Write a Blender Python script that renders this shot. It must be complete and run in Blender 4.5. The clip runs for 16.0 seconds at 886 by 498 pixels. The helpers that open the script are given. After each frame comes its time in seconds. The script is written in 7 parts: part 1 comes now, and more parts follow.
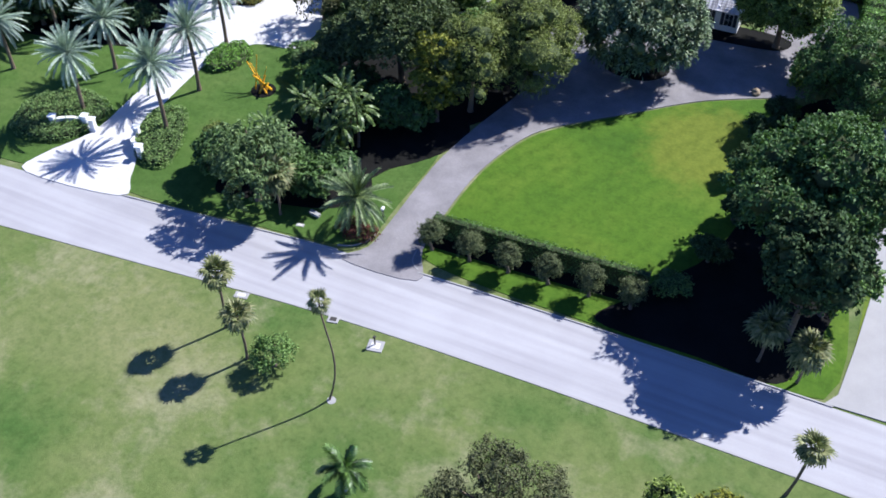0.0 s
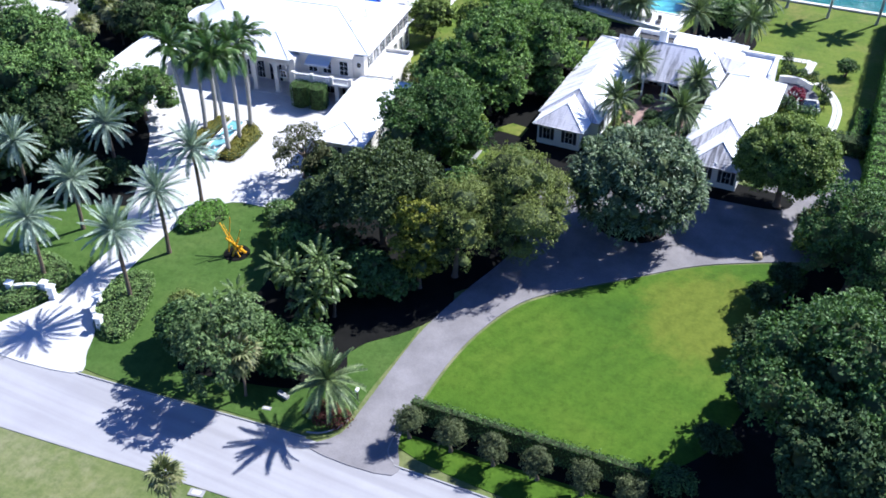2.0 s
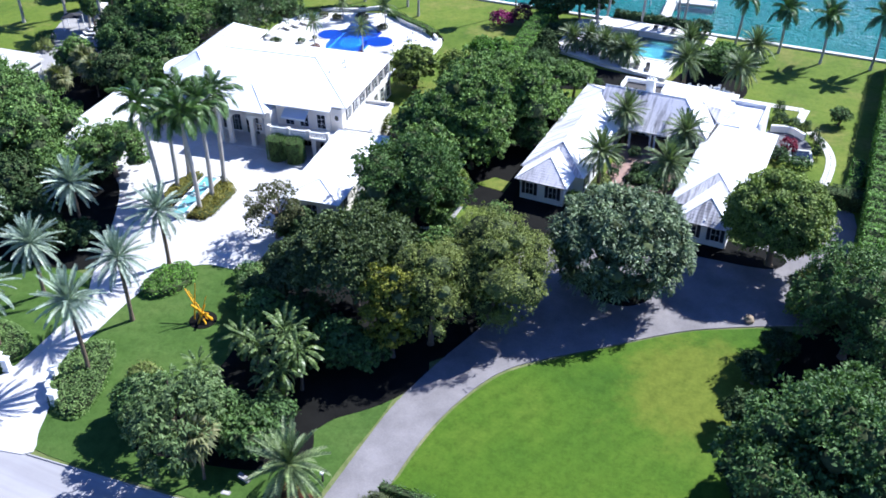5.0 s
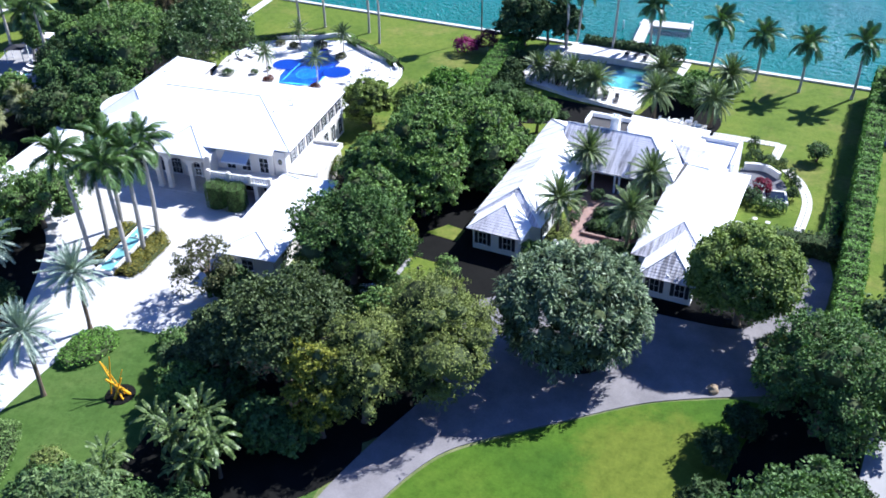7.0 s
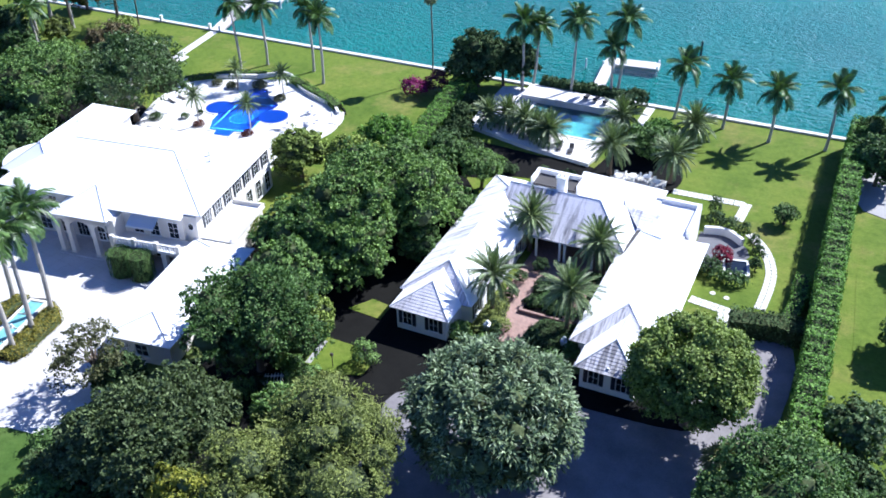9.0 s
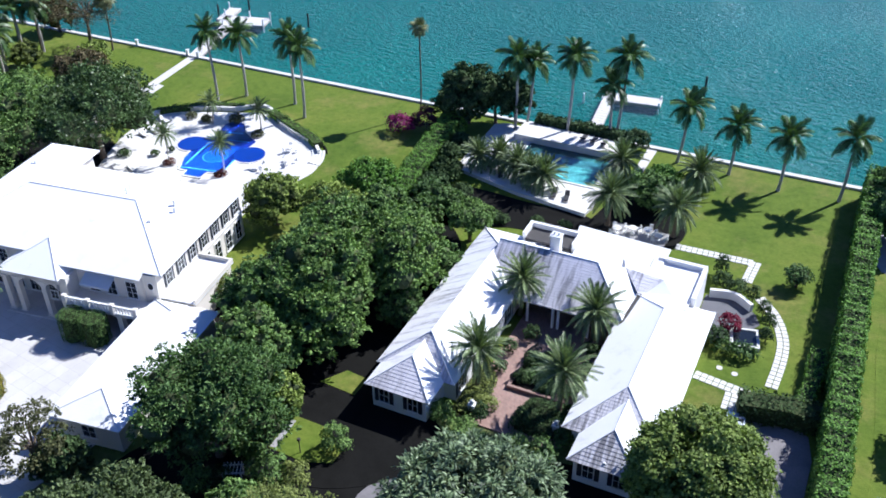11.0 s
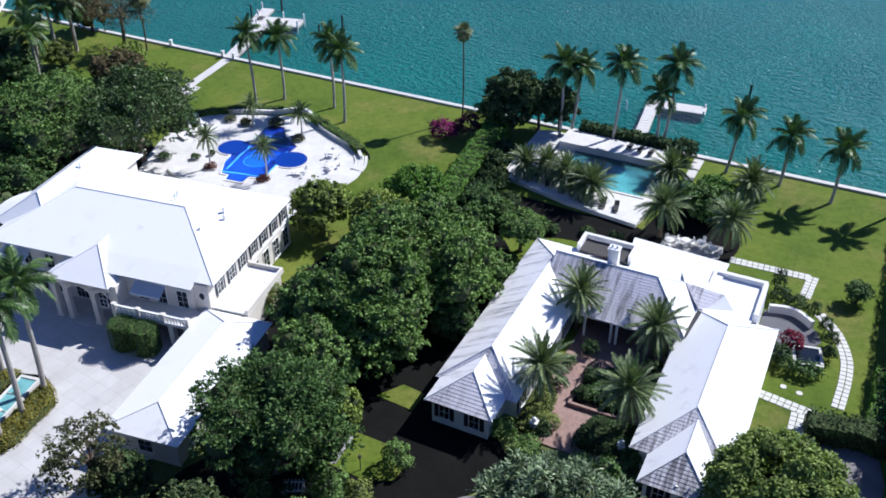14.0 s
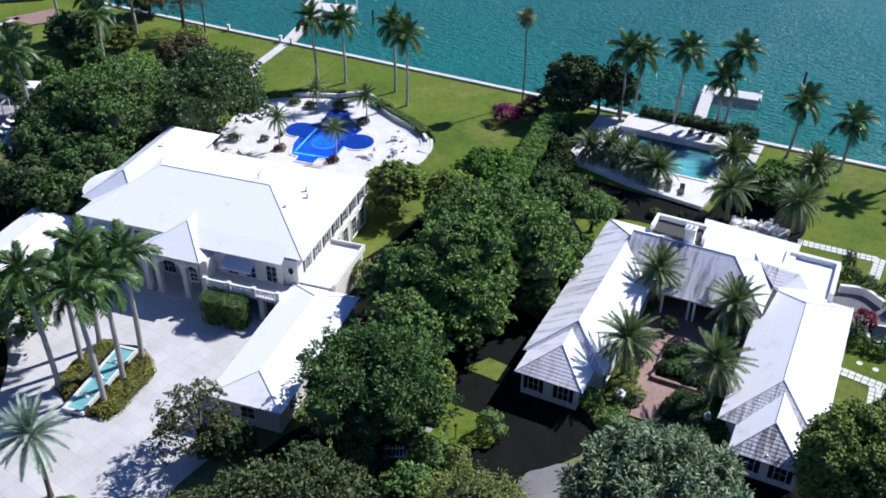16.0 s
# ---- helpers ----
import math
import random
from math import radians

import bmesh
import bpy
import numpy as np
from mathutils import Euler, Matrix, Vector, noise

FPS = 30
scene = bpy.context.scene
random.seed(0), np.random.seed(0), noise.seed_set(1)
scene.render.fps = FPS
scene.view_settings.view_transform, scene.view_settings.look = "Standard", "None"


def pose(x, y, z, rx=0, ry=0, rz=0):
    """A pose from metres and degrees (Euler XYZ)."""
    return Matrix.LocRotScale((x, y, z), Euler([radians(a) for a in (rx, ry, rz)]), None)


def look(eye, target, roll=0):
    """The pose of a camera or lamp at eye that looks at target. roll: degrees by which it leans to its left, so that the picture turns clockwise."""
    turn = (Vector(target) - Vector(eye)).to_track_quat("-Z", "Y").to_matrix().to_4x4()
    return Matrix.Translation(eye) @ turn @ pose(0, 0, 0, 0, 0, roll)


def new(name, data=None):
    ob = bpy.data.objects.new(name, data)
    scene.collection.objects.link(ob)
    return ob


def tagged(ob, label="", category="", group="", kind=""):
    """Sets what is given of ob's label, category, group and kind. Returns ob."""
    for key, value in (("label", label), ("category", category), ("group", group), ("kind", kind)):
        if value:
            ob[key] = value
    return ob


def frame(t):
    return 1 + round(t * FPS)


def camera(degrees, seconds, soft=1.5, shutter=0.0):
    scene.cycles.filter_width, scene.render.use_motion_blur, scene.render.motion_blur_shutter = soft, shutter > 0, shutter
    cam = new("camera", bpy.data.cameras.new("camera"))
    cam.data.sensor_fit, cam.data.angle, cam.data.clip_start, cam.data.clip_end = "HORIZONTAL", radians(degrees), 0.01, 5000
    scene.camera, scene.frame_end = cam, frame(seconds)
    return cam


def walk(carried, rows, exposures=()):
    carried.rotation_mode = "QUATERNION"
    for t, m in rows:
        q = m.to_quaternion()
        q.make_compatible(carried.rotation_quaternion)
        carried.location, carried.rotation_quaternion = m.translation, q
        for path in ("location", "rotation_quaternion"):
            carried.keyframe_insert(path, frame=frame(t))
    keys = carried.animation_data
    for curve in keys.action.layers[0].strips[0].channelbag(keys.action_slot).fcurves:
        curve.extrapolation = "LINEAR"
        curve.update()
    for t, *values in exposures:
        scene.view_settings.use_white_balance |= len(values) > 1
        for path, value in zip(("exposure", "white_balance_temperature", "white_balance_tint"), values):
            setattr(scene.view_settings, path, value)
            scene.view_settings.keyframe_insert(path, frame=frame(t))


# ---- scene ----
cam = camera(51.0, 16.0, soft=1.75)
PATH = [
    (0, (2.566, -2.72, 63.66), (1.934, -1.433, 62.265), -0.5),
    (0.5, (1.68, 0.828, 63.559), (1.033, 2.131, 62.187), -0.7),
    (1, (0.94, 3.378, 63.415), (0.278, 4.719, 62.087), -0.6),
    (1.5, (0.534, 5.347, 63.503), (-0.15, 6.735, 62.236), -0.6),
    (2, (0.372, 6.452, 63.376), (-0.333, 7.885, 62.173), -0.5),
    (2.5, (0.367, 7.182, 63.185), (-0.35, 8.642, 62.022), -0.5),
    (3, (0.463, 7.677, 63.17), (-0.263, 9.146, 62.023), -0.5),
    (5.5, (0.483, 15.196, 63.432), (-0.244, 16.665, 62.286), -1.1),
    (6, (0.774, 17.923, 63.516), (0.047, 19.394, 62.372), -1.2),
    (6.5, (1.155, 21.211, 63.63), (0.429, 22.682, 62.487), -1.4),
    (7, (1.762, 24.729, 63.759), (1.033, 26.2, 62.618), -1.6),
    (7.5, (2.299, 28.491, 63.857), (1.571, 29.965, 62.717), -1.7),
    (8, (3.066, 32.638, 63.887), (2.335, 34.112, 62.75), -1.8),
    (8.5, (3.517, 36.77, 63.719), (2.786, 38.248, 62.587), -1.6),
    (9, (3.431, 40.603, 63.652), (2.701, 42.084, 62.524), -1.4),
    (11.5, (-1.204, 52.531, 63.96), (-1.93, 54.022, 62.842), -0.5),
    (12, (-2.2, 53.145, 64.005), (-2.93, 54.636, 62.89), -0.5),
    (12.5, (-3.204, 53.23, 64.084), (-3.932, 54.72, 62.965), -0.4),
    (13, (-4.168, 52.848, 64.117), (-4.895, 54.337, 62.997), -0.2),
    (13.5, (-5.117, 52.032, 64.082), (-5.847, 53.519, 62.962), -0.1),
    (14, (-6.229, 50.947, 64.155), (-6.959, 52.43, 63.03), -0.1),
    (14.5, (-7.452, 49.592, 64.186), (-8.185, 51.072, 63.058), 0.0),
    (15, (-8.851, 48.046, 64.324), (-9.585, 49.522, 63.191), 0.0),
    (15.5, (-10.475, 46.37, 64.396), (-11.211, 47.841, 63.258), 0.1),
    (16, (-12.195, 44.538, 64.42), (-12.934, 46.006, 63.28), 0.1),
]
EXPOSURES = [(0, 0.86, 5800, 13), (2.0, 0.95, 5680, 12), (9.0, 1.03, 5580, 13), (11.5, 0.49, 5760, 12), (12.5, 0.34, 5800, 12), (16, 0.28, 5800, 13)]
walk(cam, [(t, look(eye, target, roll)) for t, eye, target, roll in PATH], EXPOSURES)

# ---- light ----
SUN = Vector((0.53 * math.cos(radians(43)), 0.848 * math.cos(radians(43)), math.sin(radians(43))))
world = bpy.data.worlds.new("sky")
scene.world = world
world.use_nodes = True
wn, wl = world.node_tree.nodes, world.node_tree.links
sky = wn.new("ShaderNodeTexSky")
sky.sky_type, sky.sun_disc = "NISHITA", False
sky.sun_elevation, sky.sun_rotation = radians(43), math.atan2(SUN.x, SUN.y)
deep = wn.new("ShaderNodeMix")
deep.data_type, deep.blend_type = "RGBA", "MULTIPLY"
deep.inputs[0].default_value, deep.inputs[7].default_value = 1.0, (0.70, 0.84, 1.28, 1)
wl.new(sky.outputs[0], deep.inputs[6])
wl.new(deep.outputs[2], wn["Background"].inputs[0])
wn["Background"].inputs[1].default_value = 0.069
sky.air_density, sky.dust_density, sky.ozone_density = 0.85, 0.0, 3.0
sun = new("sun", bpy.data.lights.new("sun", "SUN"))
sun.data.energy, sun.data.angle, sun.data.color = 5.0, radians(0.53), (1.0, 0.955, 0.885)
sun.matrix_world = look(SUN * 200, (0, 0, 0))


# ---- materials ----
def nodes_of(name):
    m = bpy.data.materials.new(name)
    m.use_nodes = True
    n, l = m.node_tree.nodes, m.node_tree.links
    return m, n, l, n["Principled BSDF"]


def noise_node(n, l, scale, detail=4.0, rough=0.6, source=None):
    tex = n.new("ShaderNodeTexNoise")
    tex.inputs["Scale"].default_value, tex.inputs["Detail"].default_value, tex.inputs["Roughness"].default_value = scale, detail, rough
    l.new(source if source else n.new("ShaderNodeNewGeometry").outputs["Position"], tex.inputs["Vector"])
    return tex.outputs["Fac"]


def ramp(n, l, fac, stops):
    r = n.new("ShaderNodeValToRGB")
    e = r.color_ramp.elements
    e[0].position, e[0].color = stops[0][0], (*stops[0][1], 1)
    e[1].position, e[1].color = stops[-1][0], (*stops[-1][1], 1)
    for p, c in stops[1:-1]:
        e.new(p).color = (*c, 1)
    l.new(fac, r.inputs[0])
    return r.outputs[0]


def mixc(n, l, fac, a, b, kind="MIX"):
    m = n.new("ShaderNodeMix")
    m.data_type, m.blend_type = "RGBA", kind
    for v, i in ((fac, 0), (a, 6), (b, 7)):
        if isinstance(v, (int, float)):
            m.inputs[i].default_value = v
        elif isinstance(v, tuple):
            m.inputs[i].default_value = (*v, 1)
        else:
            l.new(v, m.inputs[i])
    return m.outputs[2]


def bump(n, l, bsdf, height, strength, distance):
    b = n.new("ShaderNodeBump")
    b.inputs["Strength"].default_value, b.inputs["Distance"].default_value = strength, distance
    l.new(height, b.inputs["Height"])
    l.new(b.outputs[0], bsdf.inputs["Normal"])


def plain(name, colour, rough=0.7, metal=0.0, vary=0.25, big=0.35, small=9.0, relief=0.02):
    """Colour varied at two scales, with fine relief."""
    m, n, l, b = nodes_of(name)
    dark = tuple(c * (1 - vary) for c in colour)
    light = tuple(min(1, c * (1 + vary * 0.6)) for c in colour)
    a = ramp(n, l, noise_node(n, l, big), [(0.3, dark), (0.7, light)])
    s = noise_node(n, l, small, 5)
    c = mixc(n, l, 0.35, a, ramp(n, l, s, [(0.3, dark), (0.72, light)]))
    l.new(c, b.inputs["Base Color"])
    b.inputs["Roughness"].default_value, b.inputs["Metallic"].default_value = rough, metal
    bump(n, l, b, s, 0.5, relief)
    return m


def grass(name, dark, mid, light, dry, dry_at=0.66, big=0.06, lines=None, spot=None):
    m, n, l, b = nodes_of(name)
    base = ramp(n, l, noise_node(n, l, big, 5, 0.62), [(0.3, dark), (0.5, mid), (0.72, light)])
    patch = ramp(n, l, noise_node(n, l, 0.11, 6, 0.7), [(dry_at, (0, 0, 0)), (dry_at + 0.26, (1, 1, 1))])
    c = mixc(n, l, patch, base, dry)
    if spot:
        mp = n.new("ShaderNodeMapping")
        mp.inputs["Location"].default_value, mp.inputs["Scale"].default_value = (-spot[0] / spot[2], -spot[1] / spot[3], 0), (1 / spot[2], 1 / spot[3], 0)
        l.new(n.new("ShaderNodeNewGeometry").outputs["Position"], mp.inputs[0])
        ln = n.new("ShaderNodeVectorMath")
        ln.operation = "LENGTH"
        l.new(mp.outputs[0], ln.inputs[0])
        add = n.new("ShaderNodeMath")
        add.operation = "MULTIPLY_ADD"
        l.new(noise_node(n, l, 0.35, 6, 0.7), add.inputs[0])
        add.inputs[1].default_value = 0.7
        l.new(ln.outputs["Value"], add.inputs[2])
        c = mixc(n, l, ramp(n, l, add.outputs[0], [(0.75, (0.85, 0.85, 0.85)), (1.6, (0, 0, 0))]), c, dry)
    fine = noise_node(n, l, 2.6, 6, 0.8)
    c = mixc(n, l, 0.55, c, ramp(n, l, fine, [(0.25, (0.35, 0.38, 0.3)), (0.75, (1, 1, 1))]), "MULTIPLY")
    tuft = ramp(n, l, noise_node(n, l, 0.9, 5, 0.75), [(0.36, (0.60, 0.68, 0.56)), (0.52, (1, 1, 1)), (0.68, (1.16, 1.1, 1.1))])
    c = mixc(n, l, 0.6, c, tuft, "MULTIPLY")
    if lines:
        w = n.new("ShaderNodeTexWave")
        w.inputs["Scale"].default_value, w.inputs["Distortion"].default_value = 0.16, 1.2
        mp = n.new("ShaderNodeMapping")
        mp.inputs["Rotation"].default_value = (0, 0, radians(lines))
        l.new(n.new("ShaderNodeNewGeometry").outputs["Position"], mp.inputs[0])
        l.new(mp.outputs[0], w.inputs["Vector"])
        c = mixc(n, l, 0.3, c, ramp(n, l, w.outputs["Fac"], [(0.2, (0.78, 0.82, 0.7)), (0.8, (1, 1, 1))]), "MULTIPLY")
    l.new(c, b.inputs["Base Color"])
    b.inputs["Roughness"].default_value = 0.9
    b.inputs["Specular IOR Level"].default_value = 0.15
    bump(n, l, b, noise_node(n, l, 7, 4, 0.8), 0.8, 0.06)
    return m


def foliage(name, dark, mid, light, rough=0.62, through_light=0.16, gloss=0.18):
    """Leaves that differ one by one, and from plant to plant."""
    m, n, l, b = nodes_of(name)
    isl = n.new("ShaderNodeNewGeometry").outputs["Random Per Island"]
    c = ramp(n, l, isl, [(0.0, dark), (0.5, mid), (1.0, light)])
    clump = ramp(n, l, noise_node(n, l, 0.55, 3), [(0.35, (0.66, 0.68, 0.68)), (0.65, (1.12, 1.1, 1.04))])
    c = mixc(n, l, 0.8, c, clump, "MULTIPLY")
    rnd = n.new("ShaderNodeObjectInfo").outputs["Random"]
    c = mixc(n, l, 0.5, c, ramp(n, l, rnd, [(0, (0.75, 0.8, 0.8)), (1, (1.15, 1.1, 0.9))]), "MULTIPLY")
    l.new(c, b.inputs["Base Color"])
    b.inputs["Roughness"].default_value = rough
    b.inputs["Specular IOR Level"].default_value = gloss
    t = n.new("ShaderNodeBsdfTranslucent")
    l.new(mixc(n, l, 1.0, c, (1.0, 1.15, 0.5), "MULTIPLY"), t.inputs[0])
    mx = n.new("ShaderNodeMixShader")
    mx.inputs[0].default_value = through_light
    l.new(b.outputs[0], mx.inputs[1])
    l.new(t.outputs[0], mx.inputs[2])
    l.new(mx.outputs[0], n["Material Output"].inputs[0])
    return m


def tiled(name, colour, joint, w, h, mortar, rough=0.75, offset=0.5, spin=0.0, vary=0.2):
    m, n, l, b = nodes_of(name)
    mp = n.new("ShaderNodeMapping")
    mp.inputs["Rotation"].default_value = (0, 0, radians(spin))
    l.new(n.new("ShaderNodeNewGeometry").outputs["Position"], mp.inputs[0])
    br = n.new("ShaderNodeTexBrick")
    br.offset = offset
    br.inputs["Scale"].default_value = 1.0
    br.inputs["Brick Width"].default_value, br.inputs["Row Height"].default_value = w, h
    br.inputs["Mortar Size"].default_value = mortar
    br.inputs["Color1"].default_value = (*[c * (1 - vary) for c in colour], 1)
    br.inputs["Color2"].default_value = (*[min(1, c * (1 + vary * 0.5)) for c in colour], 1)
    br.inputs["Mortar"].default_value = (*joint, 1)
    l.new(mp.outputs[0], br.inputs["Vector"])
    dirt = ramp(n, l, noise_node(n, l, 0.25, 5), [(0.3, (0.8, 0.79, 0.77)), (0.6, (1, 1, 1))])
    l.new(mixc(n, l, 0.8, br.outputs["Color"], dirt, "MULTIPLY"), b.inputs["Base Color"])
    b.inputs["Roughness"].default_value = rough
    bump(n, l, b, br.outputs["Fac"], -0.3, 0.01)
    return m


def roof_tile(name, colour, stain, amount, stretch=(1.0, 0.9, 0.35)):
    """Painted roof tile with streaks of mildew that run down the slope."""
    m, n, l, b = nodes_of(name)
    mp = n.new("ShaderNodeMapping")
    mp.inputs["Scale"].default_value = stretch
    l.new(n.new("ShaderNodeNewGeometry").outputs["Position"], mp.inputs[0])
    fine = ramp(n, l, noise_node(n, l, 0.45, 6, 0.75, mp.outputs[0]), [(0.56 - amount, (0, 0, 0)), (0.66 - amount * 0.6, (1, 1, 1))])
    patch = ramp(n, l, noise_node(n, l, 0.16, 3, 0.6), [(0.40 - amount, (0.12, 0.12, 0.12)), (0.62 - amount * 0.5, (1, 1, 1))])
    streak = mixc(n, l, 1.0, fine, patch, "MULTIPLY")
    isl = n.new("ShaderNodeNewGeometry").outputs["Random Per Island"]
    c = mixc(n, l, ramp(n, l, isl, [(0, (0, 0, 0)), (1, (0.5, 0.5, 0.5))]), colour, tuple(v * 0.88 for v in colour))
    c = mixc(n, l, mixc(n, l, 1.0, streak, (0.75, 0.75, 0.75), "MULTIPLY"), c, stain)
    l.new(c, b.inputs["Base Color"])
    b.inputs["Roughness"].default_value = 0.6
    bump(n, l, b, noise_node(n, l, 6, 3), 0.4, 0.02)
    return m


def water_mat(name, deep, shallow, wave, strength, rough=0.08):
    m, n, l, b = nodes_of(name)
    l.new(ramp(n, l, noise_node(n, l, 0.02, 4), [(0.3, deep), (0.7, shallow)]), b.inputs["Base Color"])
    b.inputs["Roughness"].default_value = rough
    b.inputs["IOR"].default_value = 1.33
    mp = n.new("ShaderNodeMapping")
    mp.inputs["Rotation"].default_value, mp.inputs["Scale"].default_value = (0, 0, radians(14)), (0.62, 1.25, 1)
    l.new(n.new("ShaderNodeNewGeometry").outputs["Position"], mp.inputs[0])
    h = mixc(n, l, 0.34, noise_node(n, l, wave, 3.0, 0.55, mp.outputs[0]), noise_node(n, l, wave * 3.4, 2, 0.5, mp.outputs[0]))
    b.inputs["Specular IOR Level"].default_value = 0.34
    bump(n, l, b, h, strength, 1.0)
    return m


M_GOLF = grass("fairway grass", (0.062, 0.135, 0.026), (0.15, 0.195, 0.058), (0.255, 0.26, 0.115), (0.36, 0.33, 0.20), 0.50, 0.05)
M_LAWN = grass("mown lawn", (0.060, 0.134, 0.012), (0.088, 0.170, 0.014), (0.120, 0.190, 0.020), (0.172, 0.202, 0.026), 0.61, 0.09, 25, (-7.0, 83.0, 12.0, 13.5))
M_WLAWN = grass("west lawn", (0.060, 0.118, 0.022), (0.082, 0.150, 0.030), (0.112, 0.172, 0.042), (0.16, 0.165, 0.055), 0.72, 0.10, 70)
M_BAYLAWN = grass("dry waterside lawn", (0.092, 0.152, 0.018), (0.144, 0.206, 0.027), (0.208, 0.240, 0.042), (0.29, 0.254, 0.080), 0.52, 0.07)
# near-black, so sheets of it under trees carry the shade in their colour
M_MULCH_SHADE = plain("leaf litter and tree shade", (0.0095, 0.0095, 0.0085), 0.95, vary=0.5, small=5)
M_MULCH_SHADE.node_tree.nodes["Principled BSDF"].inputs["Specular IOR Level"].default_value = 0.08
M_ROAD, _n, _l, _b = nodes_of("bleached asphalt")
_mp = _n.new("ShaderNodeMapping")
_mp.inputs["Rotation"].default_value, _mp.inputs["Scale"].default_value = (0, 0, radians(-4)), (0.03, 1.0, 1)
_l.new(_n.new("ShaderNodeNewGeometry").outputs["Position"], _mp.inputs[0])
_c = ramp(_n, _l, noise_node(_n, _l, 0.9, 3, 0.5, _mp.outputs[0]), [(0.3, (0.33, 0.32, 0.325)), (0.5, (0.39, 0.38, 0.385)), (0.7, (0.43, 0.42, 0.425))])
_c = mixc(_n, _l, 0.5, _c, ramp(_n, _l, noise_node(_n, _l, 0.18, 5), [(0.3, (0.8, 0.78, 0.8)), (0.65, (1, 1, 1))]), "MULTIPLY")
_c = mixc(_n, _l, 0.4, _c, ramp(_n, _l, noise_node(_n, _l, 9, 5, 0.8), [(0.3, (0.75, 0.75, 0.76)), (0.7, (1, 1, 1))]), "MULTIPLY")
_l.new(_c, _b.inputs["Base Color"])
_b.inputs["Roughness"].default_value = 0.9
bump(_n, _l, _b, noise_node(_n, _l, 14, 4), 0.5, 0.02)
M_DRIVE = plain("grey asphalt", (0.245, 0.23, 0.232), 0.9, vary=0.35, big=0.28, small=7)
for m in (M_MULCH_SHADE, M_DRIVE):
    m.node_tree.nodes["Principled BSDF"].inputs["Specular IOR Level"].default_value = 0.12
M_PAVE = plain("grey concrete paving", (0.34, 0.33, 0.32), 0.9, vary=0.15)
M_CONC = plain("pale concrete", (0.62, 0.60, 0.56), 0.85, vary=0.12)
M_COURT = tiled("court paving", (0.60, 0.585, 0.565), (0.46, 0.44, 0.42), 1.6, 1.6, 0.02, offset=0.0, spin=8, vary=0.05)
M_DECK = tiled("pool deck stone", (0.74, 0.72, 0.68), (0.55, 0.53, 0.5), 0.8, 0.8, 0.015, vary=0.05)
M_PATIO = tiled("pink brick paving", (0.35, 0.215, 0.175), (0.30, 0.24, 0.2), 0.42, 0.21, 0.012, spin=45)
M_STONE = plain("white path stone", (0.68, 0.67, 0.62), 0.85, vary=0.12)
M_WALL = plain("white painted stucco", (0.80, 0.79, 0.76), 0.8, vary=0.06, small=5)
M_STUCCO = plain("cream stucco", (0.74, 0.70, 0.63), 0.8, vary=0.07, small=5)
M_TRIM = plain("white paint", (0.82, 0.82, 0.80), 0.5, vary=0.04)
M_ROOF = roof_tile("white roof tile", (0.92, 0.92, 0.91), (0.72, 0.72, 0.72), 0.0)
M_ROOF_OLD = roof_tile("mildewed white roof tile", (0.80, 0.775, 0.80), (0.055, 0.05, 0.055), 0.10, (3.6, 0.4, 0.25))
M_ROOF_WEST = roof_tile("streaked white roof tile", (0.95, 0.94, 0.94), (0.085, 0.066, 0.066), 0.07, (0.3, 2.2, 0.2))
M_FLAT = plain("white roof coating", (0.80, 0.80, 0.79), 0.7, vary=0.07)
M_DARKROOF = plain("dark roof membrane", (0.07, 0.065, 0.06), 0.9)
M_SHUTTER = plain("dark navy shutter paint", (0.012, 0.016, 0.028), 0.4, vary=0.2)
M_GLASS = plain("window glass", (0.015, 0.02, 0.025), 0.05, vary=0.1, relief=0.0)
M_AWN = plain("pale canvas awning", (0.82, 0.87, 0.93), 0.8, vary=0.05)
M_BARK = plain("grey brown bark", (0.16, 0.12, 0.085), 0.95, vary=0.4, small=4, relief=0.05)
M_ROYAL = plain("smooth pale grey palm trunk", (0.42, 0.39, 0.34), 0.85, vary=0.2, big=1.5)
M_SHAFT = plain("green palm crownshaft", (0.13, 0.20, 0.045), 0.4, vary=0.15)
M_DATEBARK = plain("rough date palm trunk", (0.17, 0.125, 0.085), 0.95, vary=0.45, big=3, small=8, relief=0.06)
M_ROD = plain("yellow sculpture enamel", (0.85, 0.42, 0.01), 0.35, vary=0.1)
# terrace grey set well below the paving grey to hold the wall's shade
M_TERRACE_SHADE = plain("grey terrace stone darkened for shade", (0.13, 0.13, 0.14), 0.85, vary=0.2)
M_WOOD = plain("weathered dock timber", (0.42, 0.38, 0.33), 0.9, vary=0.25)
M_PILE = plain("dark piling", (0.05, 0.045, 0.04), 0.9)
M_DARK = plain("dark outdoor fabric", (0.03, 0.03, 0.035), 0.8)
M_CUSH = plain("white cushion", (0.78, 0.77, 0.74), 0.9, vary=0.05)

M_BLUE = plain("deep blue pool mosaic", (0.004, 0.012, 0.17), 0.3, vary=0.2, small=8)
M_BLUE2 = plain("bright blue pool mosaic", (0.007, 0.046, 0.33), 0.3, vary=0.15, small=8)
M_BLUE3 = plain("mid blue pool mosaic", (0.011, 0.085, 0.42), 0.3, vary=0.25, small=6)
M_AQUA = plain("pale blue pool tile", (0.10, 0.36, 0.80), 0.3, vary=0.15, small=8)
M_TEAL_SHADE = plain("teal pool plaster darkened for shade", (0.012, 0.075, 0.078), 0.4, vary=0.15)
M_TEAL = plain("aqua pool plaster", (0.05, 0.185, 0.178), 0.4, vary=0.1)
